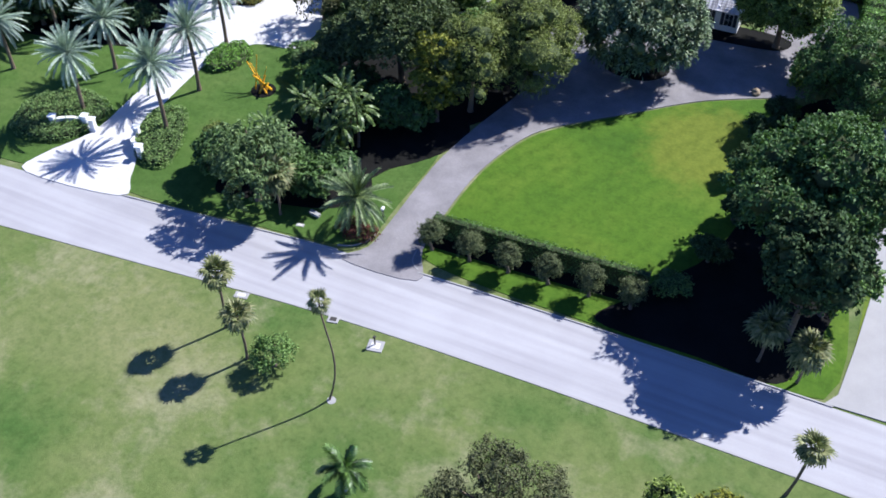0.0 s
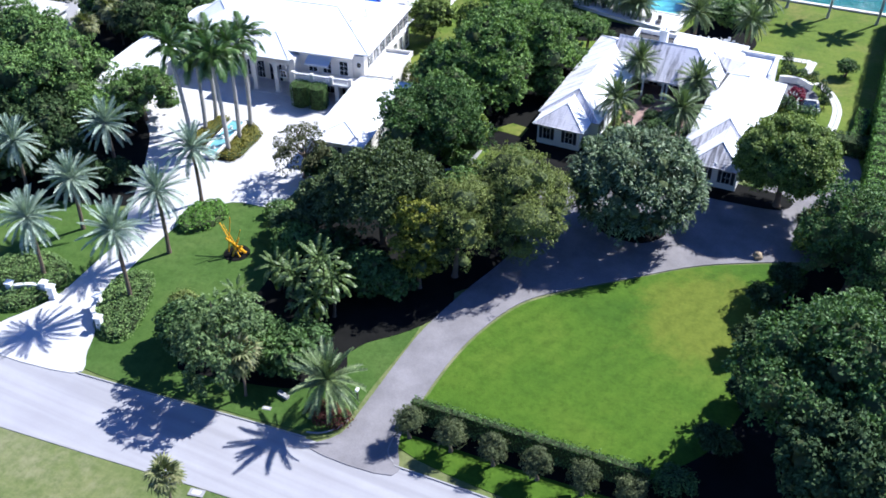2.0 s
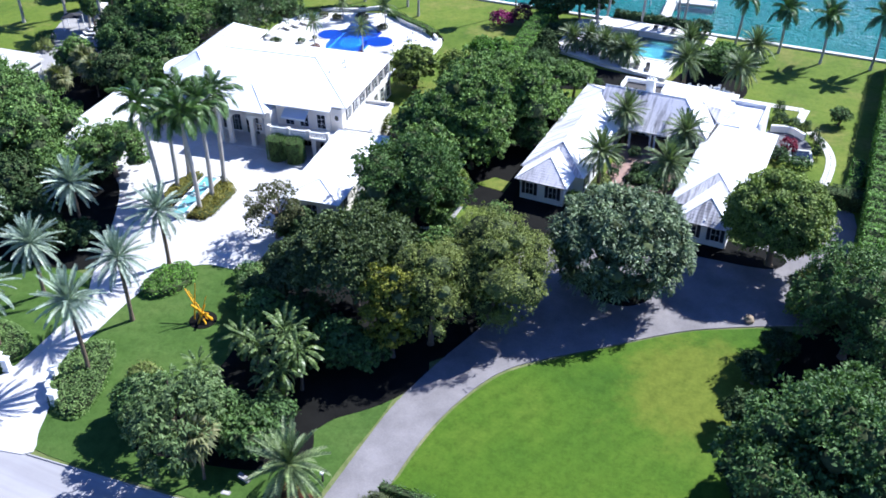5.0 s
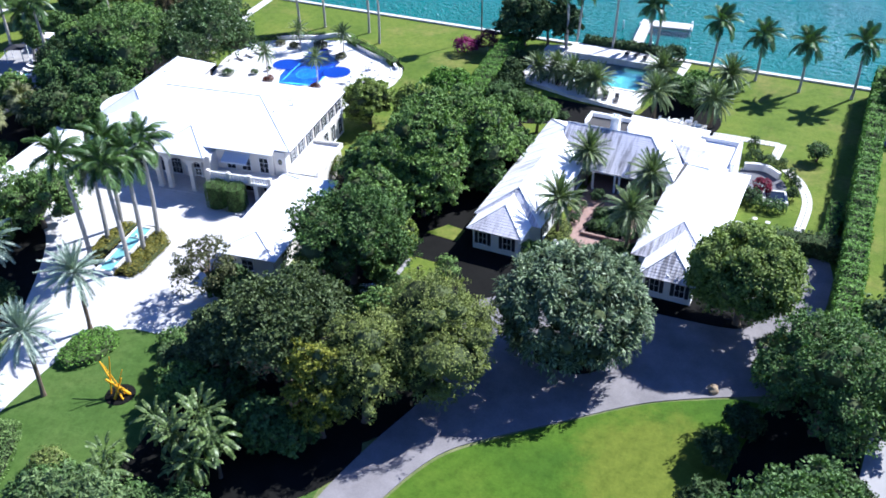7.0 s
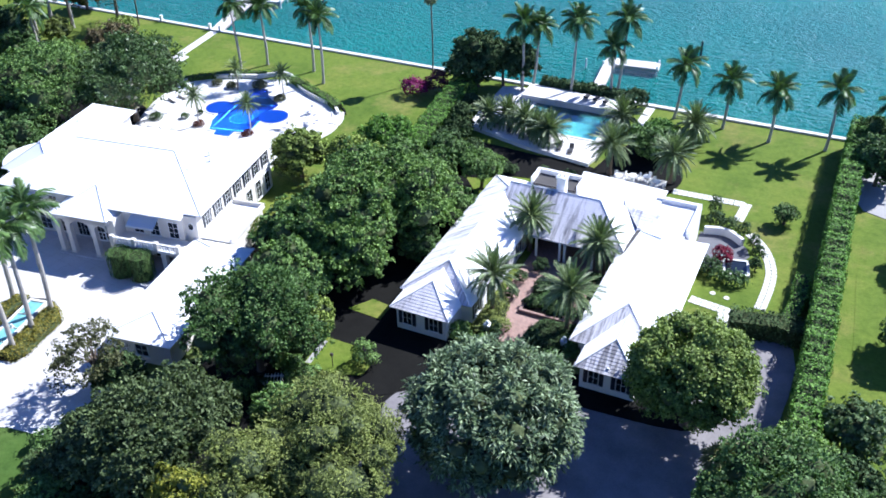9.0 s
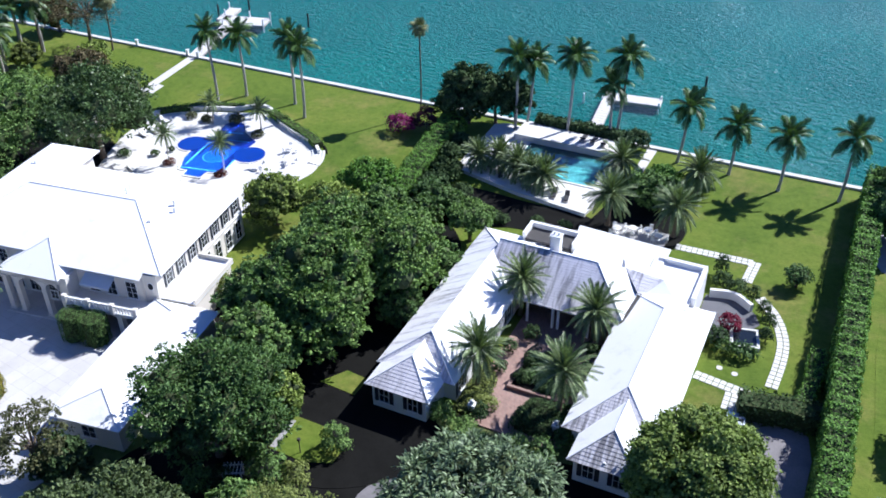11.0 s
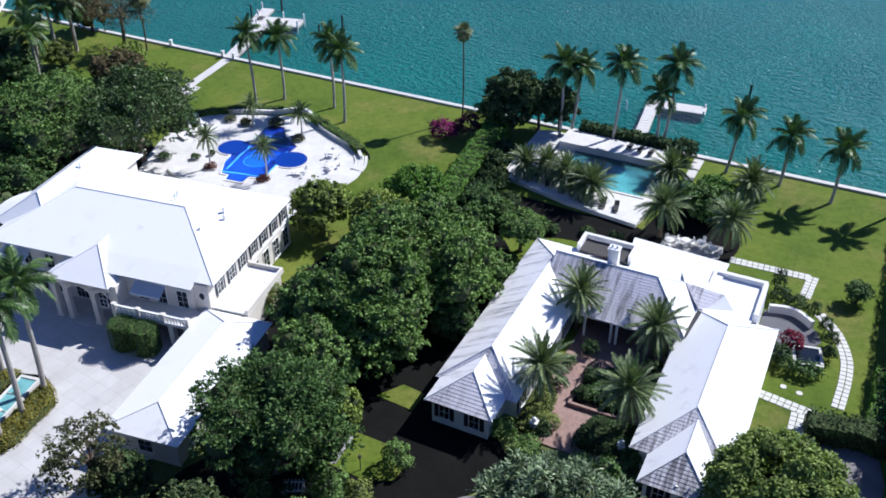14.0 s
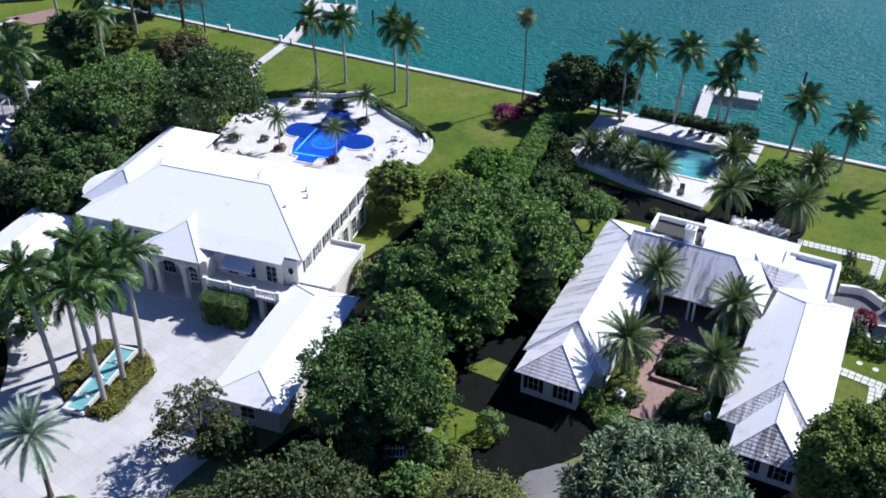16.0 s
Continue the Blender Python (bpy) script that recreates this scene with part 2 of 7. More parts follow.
M_FOUNT = plain("pale aqua fountain water", (0.20, 0.46, 0.46), 0.12, vary=0.3, big=1.2, small=5)
M_BAY = water_mat("bay water", (0.001, 0.112, 0.100), (0.002, 0.162, 0.132), 0.95, 1.15, 0.13)
M_POOLW, _n, _l, _b = nodes_of("clear pool water")
_b.inputs["Transmission Weight"].default_value, _b.inputs["IOR"].default_value, _b.inputs["Roughness"].default_value = 1.0, 1.33, 0.0
_b.inputs["Base Color"].default_value = (0.75, 0.95, 1.0, 1)
bump(_n, _l, _b, noise_node(_n, _l, 2.2, 3), 0.15, 0.05)
F_GREEN = foliage("broad green leaves", (0.067, 0.121, 0.033), (0.152, 0.260, 0.073), (0.277, 0.424, 0.127))
F_DARK = foliage("dark green leaves", (0.044, 0.083, 0.028), (0.097, 0.180, 0.054), (0.175, 0.292, 0.095), 0.6)
F_GREY = foliage("grey green drooping leaves", (0.042, 0.070, 0.034), (0.118, 0.182, 0.088), (0.300, 0.40, 0.225), 0.5, 0.05, 0.3)
F_OLIVE = foliage("olive green small leaves", (0.124, 0.152, 0.043), (0.212, 0.258, 0.071), (0.324, 0.375, 0.111))
F_LIME = foliage("bright green leaves", (0.090, 0.132, 0.028), (0.205, 0.285, 0.062), (0.380, 0.470, 0.125))
F_YELLOW = foliage("yellow green leaves", (0.090, 0.109, 0.014), (0.200, 0.223, 0.029), (0.350, 0.342, 0.048))
F_HEDGE = foliage("hedge leaves", (0.056, 0.118, 0.022), (0.122, 0.258, 0.044), (0.221, 0.417, 0.078))
F_ROYAL = foliage("royal palm fronds", (0.043, 0.080, 0.022), (0.092, 0.174, 0.045), (0.166, 0.281, 0.078), 0.4, 0.2, 0.5)
F_SILVER = foliage("silvery date palm fronds", (0.190, 0.255, 0.205), (0.330, 0.425, 0.345), (0.520, 0.610, 0.520), 0.45, 0.12, 0.5)
F_DATE = foliage("green date palm fronds", (0.087, 0.121, 0.056), (0.190, 0.263, 0.112), (0.343, 0.427, 0.196), 0.5, 0.15, 0.4)
F_SABAL = foliage("sabal fans", (0.099, 0.122, 0.048), (0.206, 0.224, 0.101), (0.388, 0.375, 0.203), 0.5, 0.2)
F_ARECA = foliage("torn paddle leaves", (0.060, 0.100, 0.030), (0.120, 0.185, 0.058), (0.240, 0.320, 0.125), 0.4, 0.2, 0.3)
F_TOPIARY = foliage("clipped grey green leaves", (0.06, 0.078, 0.034), (0.12, 0.146, 0.064), (0.205, 0.232, 0.112))
F_LOOSE = foliage("loose pale green leaves", (0.048, 0.085, 0.030), (0.114, 0.184, 0.072), (0.218, 0.305, 0.136))
F_BEDGREEN = foliage("pale green bedding leaves", (0.075, 0.135, 0.040), (0.150, 0.245, 0.078), (0.250, 0.360, 0.135))
F_CROTON = foliage("golden green bedding leaves", (0.100, 0.100, 0.018), (0.205, 0.200, 0.034), (0.330, 0.270, 0.058))
F_GLOSS = foliage("glossy dark green leaves", (0.04, 0.07, 0.026), (0.085, 0.15, 0.052), (0.15, 0.235, 0.09), 0.4, 0.15, 0.22)
F_MAHOG = foliage("dull dark green leaves", (0.039, 0.058, 0.023), (0.092, 0.133, 0.053), (0.176, 0.234, 0.102))
F_DEEP = foliage("deep green leaves", (0.024, 0.044, 0.017), (0.056, 0.096, 0.038), (0.112, 0.178, 0.076), 0.65, 0.06, 0.08)
# darker than most outer leaves, so gaps show shade held in the colour
F_INNER = foliage("inner leaves and twigs in a shade tone", (0.039, 0.051, 0.026), (0.072, 0.093, 0.045), (0.112, 0.141, 0.069), 0.8, 0.06, 0.05)
F_PINK = foliage("magenta bougainvillea", (0.111, 0.006, 0.055), (0.222, 0.014, 0.119), (0.346, 0.048, 0.222))
F_PURPLE = foliage("dark purple leaves", (0.040, 0.012, 0.022), (0.085, 0.026, 0.046), (0.150, 0.055, 0.085))
F_RED = foliage("red bougainvillea", (0.13, 0.006, 0.022), (0.27, 0.016, 0.055), (0.40, 0.06, 0.11))
F_DULLRED = foliage("dull red groundcover", (0.05, 0.02, 0.015), (0.12, 0.035, 0.03), (0.20, 0.07, 0.05))
F_BROWN = foliage("bronze green leaves", (0.042, 0.050, 0.024), (0.092, 0.104, 0.048), (0.165, 0.175, 0.085))
F_RUST = foliage("bronze tipped leaves", (0.070, 0.055, 0.028), (0.140, 0.112, 0.056), (0.230, 0.185, 0.095))
F_WHITE = foliage("white blossom", (0.350, 0.330, 0.280), (0.550, 0.530, 0.460), (0.720, 0.700, 0.640))


# ---- building blocks ----
def thing(name, label, category, at=(0, 0, 0), turn=0.0, group="", kind=""):
    ob = new(name)
    ob.empty_display_size = 0.3
    ob.matrix_basis = pose(at[0], at[1], at[2], 0, 0, turn)
    return tagged(ob, label, category, group, kind)


def mesh_of(name, bm, material):
    bmesh.ops.recalc_face_normals(bm, faces=bm.faces)
    me = bpy.data.meshes.new(name)
    bm.to_mesh(me)
    bm.free()
    for m in (material if isinstance(material, (list, tuple)) else [material]):
        me.materials.append(m)
    return me


def part(name, bm, material, parent, label=""):
    """One mesh object under a thing or a part."""
    me = bm if isinstance(bm, bpy.types.Mesh) else mesh_of(name, bm, material)
    ob = new(name, me)
    ob.parent = parent
    return tagged(ob, label)


def solid(name, bm, material, label, category, kind="", group=""):
    return tagged(new(name, mesh_of(name, bm, material)), label, category, group, kind)


def prism(poly, z0, z1, bm=None):
    bm = bm or bmesh.new()
    lo = [bm.verts.new((x, y, z0)) for x, y in poly]
    hi = [bm.verts.new((x, y, z1)) for x, y in poly]
    bm.faces.new(hi)
    bm.faces.new(lo[::-1])
    for i in range(len(poly)):
        j = (i + 1) % len(poly)
        bm.faces.new((lo[i], lo[j], hi[j], hi[i]))
    return bm


def box(x0, x1, y0, y1, z0, z1, bm=None, edge=0.0):
    bm = prism([(x0, y0), (x1, y0), (x1, y1), (x0, y1)], z0, z1, bm)
    if edge:
        bmesh.ops.bevel(bm, geom=list(bm.edges), offset=edge, segments=2, affect="EDGES", profile=0.6)
    return bm


def tube(points, radii, sides=8, bm=None, cap=True):
    """A tapered round bar along points."""
    bm = bm or bmesh.new()
    pts = [Vector(p) for p in points]
    rings = []
    for i, p in enumerate(pts):
        d = (pts[min(i + 1, len(pts) - 1)] - pts[max(i - 1, 0)]).normalized()
        a = d.cross(Vector((0, 1, 0)) if abs(d.y) < 0.9 else Vector((1, 0, 0))).normalized()
        b = d.cross(a)
        r = radii[i] if isinstance(radii, (list, tuple)) else radii
        rings.append([bm.verts.new(p + (a * math.cos(q) + b * math.sin(q)) * r) for q in (k * 2 * math.pi / sides for k in range(sides))])
    for u, v in zip(rings, rings[1:]):
        for k in range(sides):
            bm.faces.new((u[k], u[(k + 1) % sides], v[(k + 1) % sides], v[k]))
    if cap:
        bm.faces.new(rings[0][::-1])
        bm.faces.new(rings[-1])
    return bm


def disc(cx, cy, r, n=40, ry=None, a0=0.0, a1=2 * math.pi):
    return [(cx + r * math.cos(a0 + (a1 - a0) * k / n), cy + (ry or r) * math.sin(a0 + (a1 - a0) * k / n)) for k in range(n)]


def curve(pts, steps=6, closed=False):
    """A smooth line through a few points."""
    p = [Vector((*q, 0)) if len(q) == 2 else Vector(q) for q in pts]
    out, n = [], len(p)
    for i in range(n if closed else n - 1):
        a, b, c, d = (p[(i + k) % n] if closed else p[min(max(i + k, 0), n - 1)] for k in (-1, 0, 1, 2))
        for s in range(steps):
            t = s / steps
            out.append(0.5 * (2 * b + (c - a) * t + (2 * a - 5 * b + 4 * c - d) * t * t + (3 * b - a - 3 * c + d) * t ** 3))
    if not closed:
        out.append(p[-1])
    return [(v.x, v.y) for v in out]


def ribbon(line, half, z0, z1, bm=None):
    """A strip of constant width along a line, as a solid."""
    bm = bm or bmesh.new()
    n = len(line)
    rows = []
    for i, (x, y) in enumerate(line):
        a, b = line[max(i - 1, 0)], line[min(i + 1, n - 1)]
        d = Vector((b[0] - a[0], b[1] - a[1]))
        d.normalize()
        q = Vector((-d.y, d.x)) * half
        rows.append([bm.verts.new((x + s * q.x, y + s * q.y, z)) for s, z in ((-1, z0), (1, z0), (1, z1), (-1, z1))])
    for u, v in zip(rows, rows[1:]):
        for k in range(4):
            bm.faces.new((u[k], u[(k + 1) % 4], v[(k + 1) % 4], v[k]))
    bm.faces.new(rows[0][::-1])
    bm.faces.new(rows[-1])
    return bm


# ---- ground, water, road ----
bm = bmesh.new()
bm.faces.new([bm.verts.new(p) for p in ((-1500, -1200, 0), (1500, -1200, 0), (1500, 172.3, 0), (-1500, 172.3, 0))])
solid("ground", bm, M_GOLF, "patchy green and straw-coloured golf course grass", "ground", "structure")
bm = bmesh.new()
bm.faces.new([bm.verts.new(p) for p in ((-3000, 160, -1.1), (3000, 160, -1.1), (3000, 4500, -1.1), (-3000, 4500, -1.1))])
solid("water", bm, M_BAY, "rippled teal bay water beyond the seawall", "water", "structure")

ROAD_N = curve([(-420, 20), (-260, 30), (-140, 40.5), (-100, 44.6), (-75, 47.2), (-54, 49.4), (-34, 51.5), (-15, 52.4), (8, 52.8), (40, 52.9), (120, 52.5), (420, 50)], 8)


def road_edge(x):
    for (xa, ya), (xb, yb) in zip(ROAD_N, ROAD_N[1:]):
        if xa <= x <= xb:
            return ya + (yb - ya) * (x - xa) / (xb - xa)
    return ROAD_N[-1][1]


solid("road", prism(ROAD_N[::-1] + [(x, y - 7.9) for x, y in ROAD_N], -0.1, 0.03), M_ROAD, "sun-bleached pale grey asphalt road with wheel tracks", "road", "structure")
for x0, x1 in ((-27.0, 11.3), (-60.0, -35.6)):
    line = [(x0 + (x1 - x0) * k / 40, road_edge(x0 + (x1 - x0) * k / 40) + 0.08) for k in range(41)]
    solid("kerb", ribbon(line, 0.07, -0.1, 0.12), M_PAVE, "pale concrete kerb along the road", "kerb", "structure")


for line in ([(-35.9, 52.0), (-34.6, 52.5), (-33.6, 53.6), (-33.2, 55.2)], [(-27.2, 52.3), (-28.2, 53.2), (-28.5, 54.8)]):
    solid("kerb", ribbon(curve(line, 5), 0.07, -0.1, 0.12), M_PAVE, "pale concrete kerb curving into the drive", "kerb", "structure")
solid("kerb", ribbon([(x, y - 7.98) for x, y in ROAD_N if -130 < x < 60], 0.09, -0.1, 0.05), M_PAVE, "thin flush concrete edge strip along the fairway", "kerb", "structure")


def lawn(name, pts, z, mat, label, steps=5, smooth=True, category="lawn"):
    poly = curve(pts, steps, True) if smooth else pts
    if name != "driveway" and name != "court":
        poly = [(x, max(y, road_edge(x) + 0.16)) if y < 58 else (x, y) for x, y in poly]
    return solid(name, prism(poly, -0.1, z), mat, label, category, "structure")


# lots on the water side of the road
lawn("lawn_bay", [(-420, 95), (-420, 172.2), (300, 172.2), (300, 53.6), (12, 53.6), (12, 96), (4, 96), (4, 112), (-60, 112), (-60, 98), (-110, 98)], 0.02, M_BAYLAWN, "yellow-green waterside lawn, close mown", smooth=False)
lawn("lawn_front", [(-27.6, 54.0), (-28.0, 61), (-27.8, 66.8), (-26.8, 72.0), (-25.0, 76.6), (-22.3, 79.9), (-17.6, 84.2), (-10.8, 90.2), (-5.9, 93.3), (0, 95.5), (6, 92), (9, 75), (10.5, 53.4), (-8, 53.0)], 0.05, M_LAWN, "bright green mown front lawn with a dry patch", 6)
lawn("lawn_west", [(-60.0, 49.6), (-62.0, 53), (-65.4, 57), (-66.4, 62), (-67.2, 70.4), (-66.5, 74), (-64.6, 79), (-59, 80.6), (-50, 82), (-36, 80), (-33.2, 70), (-33.3, 60), (-33.6, 53.5), (-36.4, 52), (-46, 50.8)], 0.05, M_WLAWN, "deep green mown lawn beside the white driveway", 5)
lawn("lawn_gate", [(-72.2, 48.6), (-72.6, 51), (-70.6, 56), (-70.6, 62), (-71.6, 68), (-74, 72), (-90, 72), (-110, 66), (-112, 45), (-90, 47)], 0.05, M_WLAWN, "green lawn outside the gate wall", 5)
# these sheets paint tree shade on the ground along with litter and soil
lawn("mulch_and_shade", [(-52, 54), (-52.6, 57), (-51, 61), (-51.6, 69), (-54, 76), (-55, 82), (-52, 96), (-40, 104), (-30, 99), (-26, 92), (-30, 79), (-35.5, 72), (-40, 67), (-36.5, 60), (-38, 57.4), (-41.5, 55.5), (-50, 53.6)], 0.07, M_MULCH_SHADE, "near-black leaf litter and painted shade under dense trees", 5, category="planting bed")
lawn("mulch_and_shade", [(-9.6, 53.5), (-8.0, 57.2), (-6.6, 60), (-2.5, 66), (-0.6, 75), (-1, 83), (0, 91), (2, 96.5), (8, 100), (10, 84), (10, 66), (8.4, 58), (6.6, 53.3), (0, 53.3)], 0.07, M_MULCH_SHADE, "near-black leaf litter and painted shade under the boundary trees", 5, category="planting bed")
lawn("mulch_and_shade", [(-62, 112), (-60, 128), (-58, 146), (-48, 150), (-44, 143), (-39, 136), (-37.4, 120), (-37.6, 107), (-42, 104), (-50, 104)], 0.07, M_MULCH_SHADE, "near-black leaf litter and painted shade under the trees between the houses", 5, category="planting bed")
lawn("mulch_and_shade", [(-76.5, 72.5), (-79, 84), (-84, 98), (-92, 104), (-95, 118), (-94, 134), (-100, 142), (-114, 140), (-116, 104), (-116, 70)], 0.07, M_MULCH_SHADE, "near-black soil and painted shade under the boundary trees", 5, category="planting bed")
# tree shade at the drive and cottage wall, painted as near-black ground
lawn("mulch_and_shade", [(-32.9, 69.6), (-34.6, 67), (-36.8, 64.6), (-38.4, 62.2), (-42, 66), (-38, 73), (-34, 77), (-31.6, 73.6)], 0.075, M_MULCH_SHADE, "near-black sheet coloured as tree shade at the edge of the drive", 4, category="planting bed")
lawn("mulch_and_shade", [(-17.2, 105.3), (-9, 105.2), (-3.4, 106.2), (-4, 109.4), (-17.2, 109)], 0.12, M_MULCH_SHADE, "near-black strip coloured as shade along the cottage wall", 4, category="planting bed")
# cottage drive
lawn("driveway", [(-34.6, 50.5), (-33.0, 53.2), (-32.8, 58), (-32.8, 64), (-32.6, 69), (-31.4, 76), (-29.6, 84), (-30, 91), (-31.5, 98), (-29, 101.5), (-24, 103), (-19, 105.4), (-9.6, 106.8), (-6.4, 109), (-6.0, 121), (3.4, 122), (3.4, 106), (2.4, 98.5), (-1, 96.2), (-5.9, 93.6), (-10.8, 90.5), (-17.6, 84.5), (-22.5, 80.2), (-25.3, 76.8), (-27.1, 72.0), (-28.1, 66.8), (-28.3, 61), (-28.0, 55), (-26.6, 51.0)], 0.09, M_DRIVE, "grey asphalt drive curving to the cottage", 4, category="driveway")
lawn("mulch_and_shade", [(-22.4, 93.6), (-21.6, 97.4), (-16.8, 98.2), (-14.8, 95.4), (-16.6, 92.6), (-20, 92.2)], 0.13, M_MULCH_SHADE, "dark planted island in the turning circle", 5, category="planting bed")
# white court of the big house
lawn("court", [(-72.1, 47.4), (-72.6, 50.6), (-70.4, 56), (-70.6, 62), (-71.4, 68), (-74.5, 73), (-78.5, 80), (-84, 88), (-90, 94), (-93, 106), (-88, 110), (-60, 112), (-56, 100), (-57.5, 90), (-58.4, 84), (-59, 80.6), (-64, 79.4), (-66.6, 75.4), (-67.0, 71), (-66.7, 66), (-66.1, 61), (-65.0, 57.2), (-62.8, 54.4), (-61.3, 51.6), (-60.4, 48.6)], 0.10, M_COURT, "blinding white paved drive and forecourt", 4, category="driveway")
lawn("driveway", [(10.6, 53.0), (11.5, 54.4), (12.0, 60), (12.5, 68), (10.6, 82), (9.6, 90), (10, 96), (14, 96), (16, 84), (17.4, 70), (17.4, 60), (18.2, 54.4), (19, 53.4)], 0.09, M_PAVE, "pale grey concrete neighbouring driveway", 1, False, category="driveway")
lawn("driveway", [(7.4, 153.4), (7.0, 166.6), (12, 168.4), (21, 168), (22, 154)], 0.09, M_PAVE, "pale grey paving beside the neighbouring house", 4, category="driveway")
lawn("lawn_east", [(9, 106), (9.2, 120), (9.6, 152), (30, 152), (40, 120), (30, 100), (16, 98)], 0.05, M_BAYLAWN, "sunlit neighbouring lawn behind the hedge", 4)
# near-black sheet paints the shade; the lawn patches keep the sunlit outlines
lawn("mulch_and_shade", [(-45, 98), (-45, 113), (-37, 114.5), (-28, 108), (-27, 104.6), (-31.6, 99), (-38, 96.5)], 0.11, M_MULCH_SHADE, "near-black ground coloured as shade beside the cottage", 4, category="planting bed")
lawn("lawn_garden", [(-42.3, 109.2), (-40.6, 111.8), (-38.1, 111.5), (-38.1, 108.9)], 0.15, M_BAYLAWN, "small sunlit patch of lawn beside the cottage", smooth=False)
lawn("lawn_garden", [(-42.4, 104.0), (-38.2, 103.9), (-37.0, 102.6), (-35.4, 101.8), (-35.4, 100.2), (-38.0, 99.2), (-41.9, 99.4)], 0.15, M_BAYLAWN, "small patch of green lawn before the cottage", smooth=False)
# palm and hedge shade painted as near-black ground
lawn("mulch_and_shade", [(-26.6, 146.4), (-17.4, 146.6), (-15.4, 150.0), (-15.8, 154), (-19.4, 158.6), (-24.6, 159), (-26.8, 152)], 0.06, M_MULCH_SHADE, "near-black ground coloured as shade under the terrace palms", 4, category="planting bed")
lawn("mulch_and_shade", [(-28.2, 55.7), (-17, 56.3), (-6.6, 57.0), (-6.6, 58.8), (-17, 58.2), (-28.2, 57.6)], 0.08, M_MULCH_SHADE, "near-black strip coloured as hedge shade between the topiaries and the front hedge", smooth=False, category="planting bed")
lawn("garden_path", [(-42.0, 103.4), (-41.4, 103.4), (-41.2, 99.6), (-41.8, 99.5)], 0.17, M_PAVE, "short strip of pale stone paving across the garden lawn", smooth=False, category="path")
# soil below the terrace, blackened to take in the shade
lawn("mulch_and_shade", [(-47, 141.5), (-46.6, 150.6), (-36, 150.8), (-27.6, 150.6), (-26, 147.4), (-30, 144.6), (-36, 144), (-41, 141.6)], 0.07, M_MULCH_SHADE, "dark planted soil and painted shade below the pool terrace", 4, category="planting bed")

# seawall
bm = box(-420, 320, 172.1, 172.9, -3, 0.32)
wall = solid("seawall", bm, M_CONC, "pale concrete seawall cap along the bay", "seawall", "structure")


# ---- houses ----
# a roof slope of overlapping courses: a, b along the eave, d and c above them
def slope(parent, a, b, c, d, mat, n=None, label="", name="roof_slope"):
    lift = 0.026 if mat == M_ROOF_OLD else 0.012 if mat == M_ROOF_WEST else 0.007
    a, b, c, d = (Vector(p) for p in (a, b, c, d))
    run = ((c + d) / 2 - (a + b) / 2).length
    n = n or max(3, round(run / 0.36))
    nrm = (b - a).cross(d - a if (d - a).length > 0.01 else c - a).normalized()
    if nrm.z < 0:
        nrm = -nrm
    bm = bmesh.new()
    tri = (c - d).length < 0.02
    rows = []
    for i in range(n):
        f, g = i / n, (i + 1) / n
        rows.append([bm.verts.new(w) for w in (a.lerp(d, f) + nrm * lift, b.lerp(c, f) + nrm * lift)])
        last = [a.lerp(d, g), b.lerp(c, g)]
        rows.append([bm.verts.new(last[0])] if tri and i == n - 1 else [bm.verts.new(w) for w in last])
    for u, v in zip(rows, rows[1:]):
        bm.faces.new((u[0], u[1], v[1], v[0]) if len(v) == 2 else (u[0], u[1], v[0]))
    under = [bm.verts.new(w - nrm * 0.14) for w in ((a, b, c, d) if (c - d).length > 0.02 else (a, b, c))]
    bm.faces.new(under)
    bm.faces.new((rows[0][0], rows[0][1], under[1], under[0]))
    return part(name, bm, mat, parent, label)


def ridge(parent, pts, mat=None):
    bm = tube([Vector(p) + Vector((0, 0, 0.02)) for p in pts], 0.07, 6)
    return part("ridge_cap", bm, mat or M_ROOF, parent)


def hip(parent, x0, x1, y0, y1, z, zr, axis="y", lo=None, hi=None, mat=None, mats=None):
    """A hipped roof; lo and hi are how far the ridge ends stand in from the two short sides (0: open end, no face)."""
    mats = mats or {}
    m = mat or M_ROOF
    if axis == "y":
        xm = (x0 + x1) / 2
        r0, r1 = (xm, y0 + lo, zr), (xm, y1 - hi, zr)
        slope(parent, (x0, y1, z), (x0, y0, z), r0, r1, mats.get("w", m))
        slope(parent, (x1, y0, z), (x1, y1, z), r1, r0, mats.get("e", m))
        if lo:
            slope(parent, (x0, y0, z), (x1, y0, z), r0, r0, mats.get("s", m))
            ridge(parent, [(x0, y0, z), r0]), ridge(parent, [(x1, y0, z), r0])
        if hi:
            slope(parent, (x1, y1, z), (x0, y1, z), r1, r1, mats.get("n", m))
            ridge(parent, [(x0, y1, z), r1]), ridge(parent, [(x1, y1, z), r1])
    else:
        ym = (y0 + y1) / 2
        r0, r1 = (x0 + lo, ym, zr), (x1 - hi, ym, zr)
        slope(parent, (x0, y0, z), (x1, y0, z), r1, r0, mats.get("s", m))
        slope(parent, (x1, y1, z), (x0, y1, z), r0, r1, mats.get("n", m))
        if lo:
            slope(parent, (x0, y1, z), (x0, y0, z), r0, r0, mats.get("w", m))
            ridge(parent, [(x0, y0, z), r0]), ridge(parent, [(x0, y1, z), r0])
        if hi:
            slope(parent, (x1, y0, z), (x1, y1, z), r1, r1, mats.get("e", m))
            ridge(parent, [(x1, y0, z), r1]), ridge(parent, [(x1, y1, z), r1])
    ridge(parent, [r0, r1])


def walls(parent, x0, x1, y0, y1, z0, z1, mat, label=""):
    return part("wall", box(x0, x1, y0, y1, z0, z1), mat, parent, label)


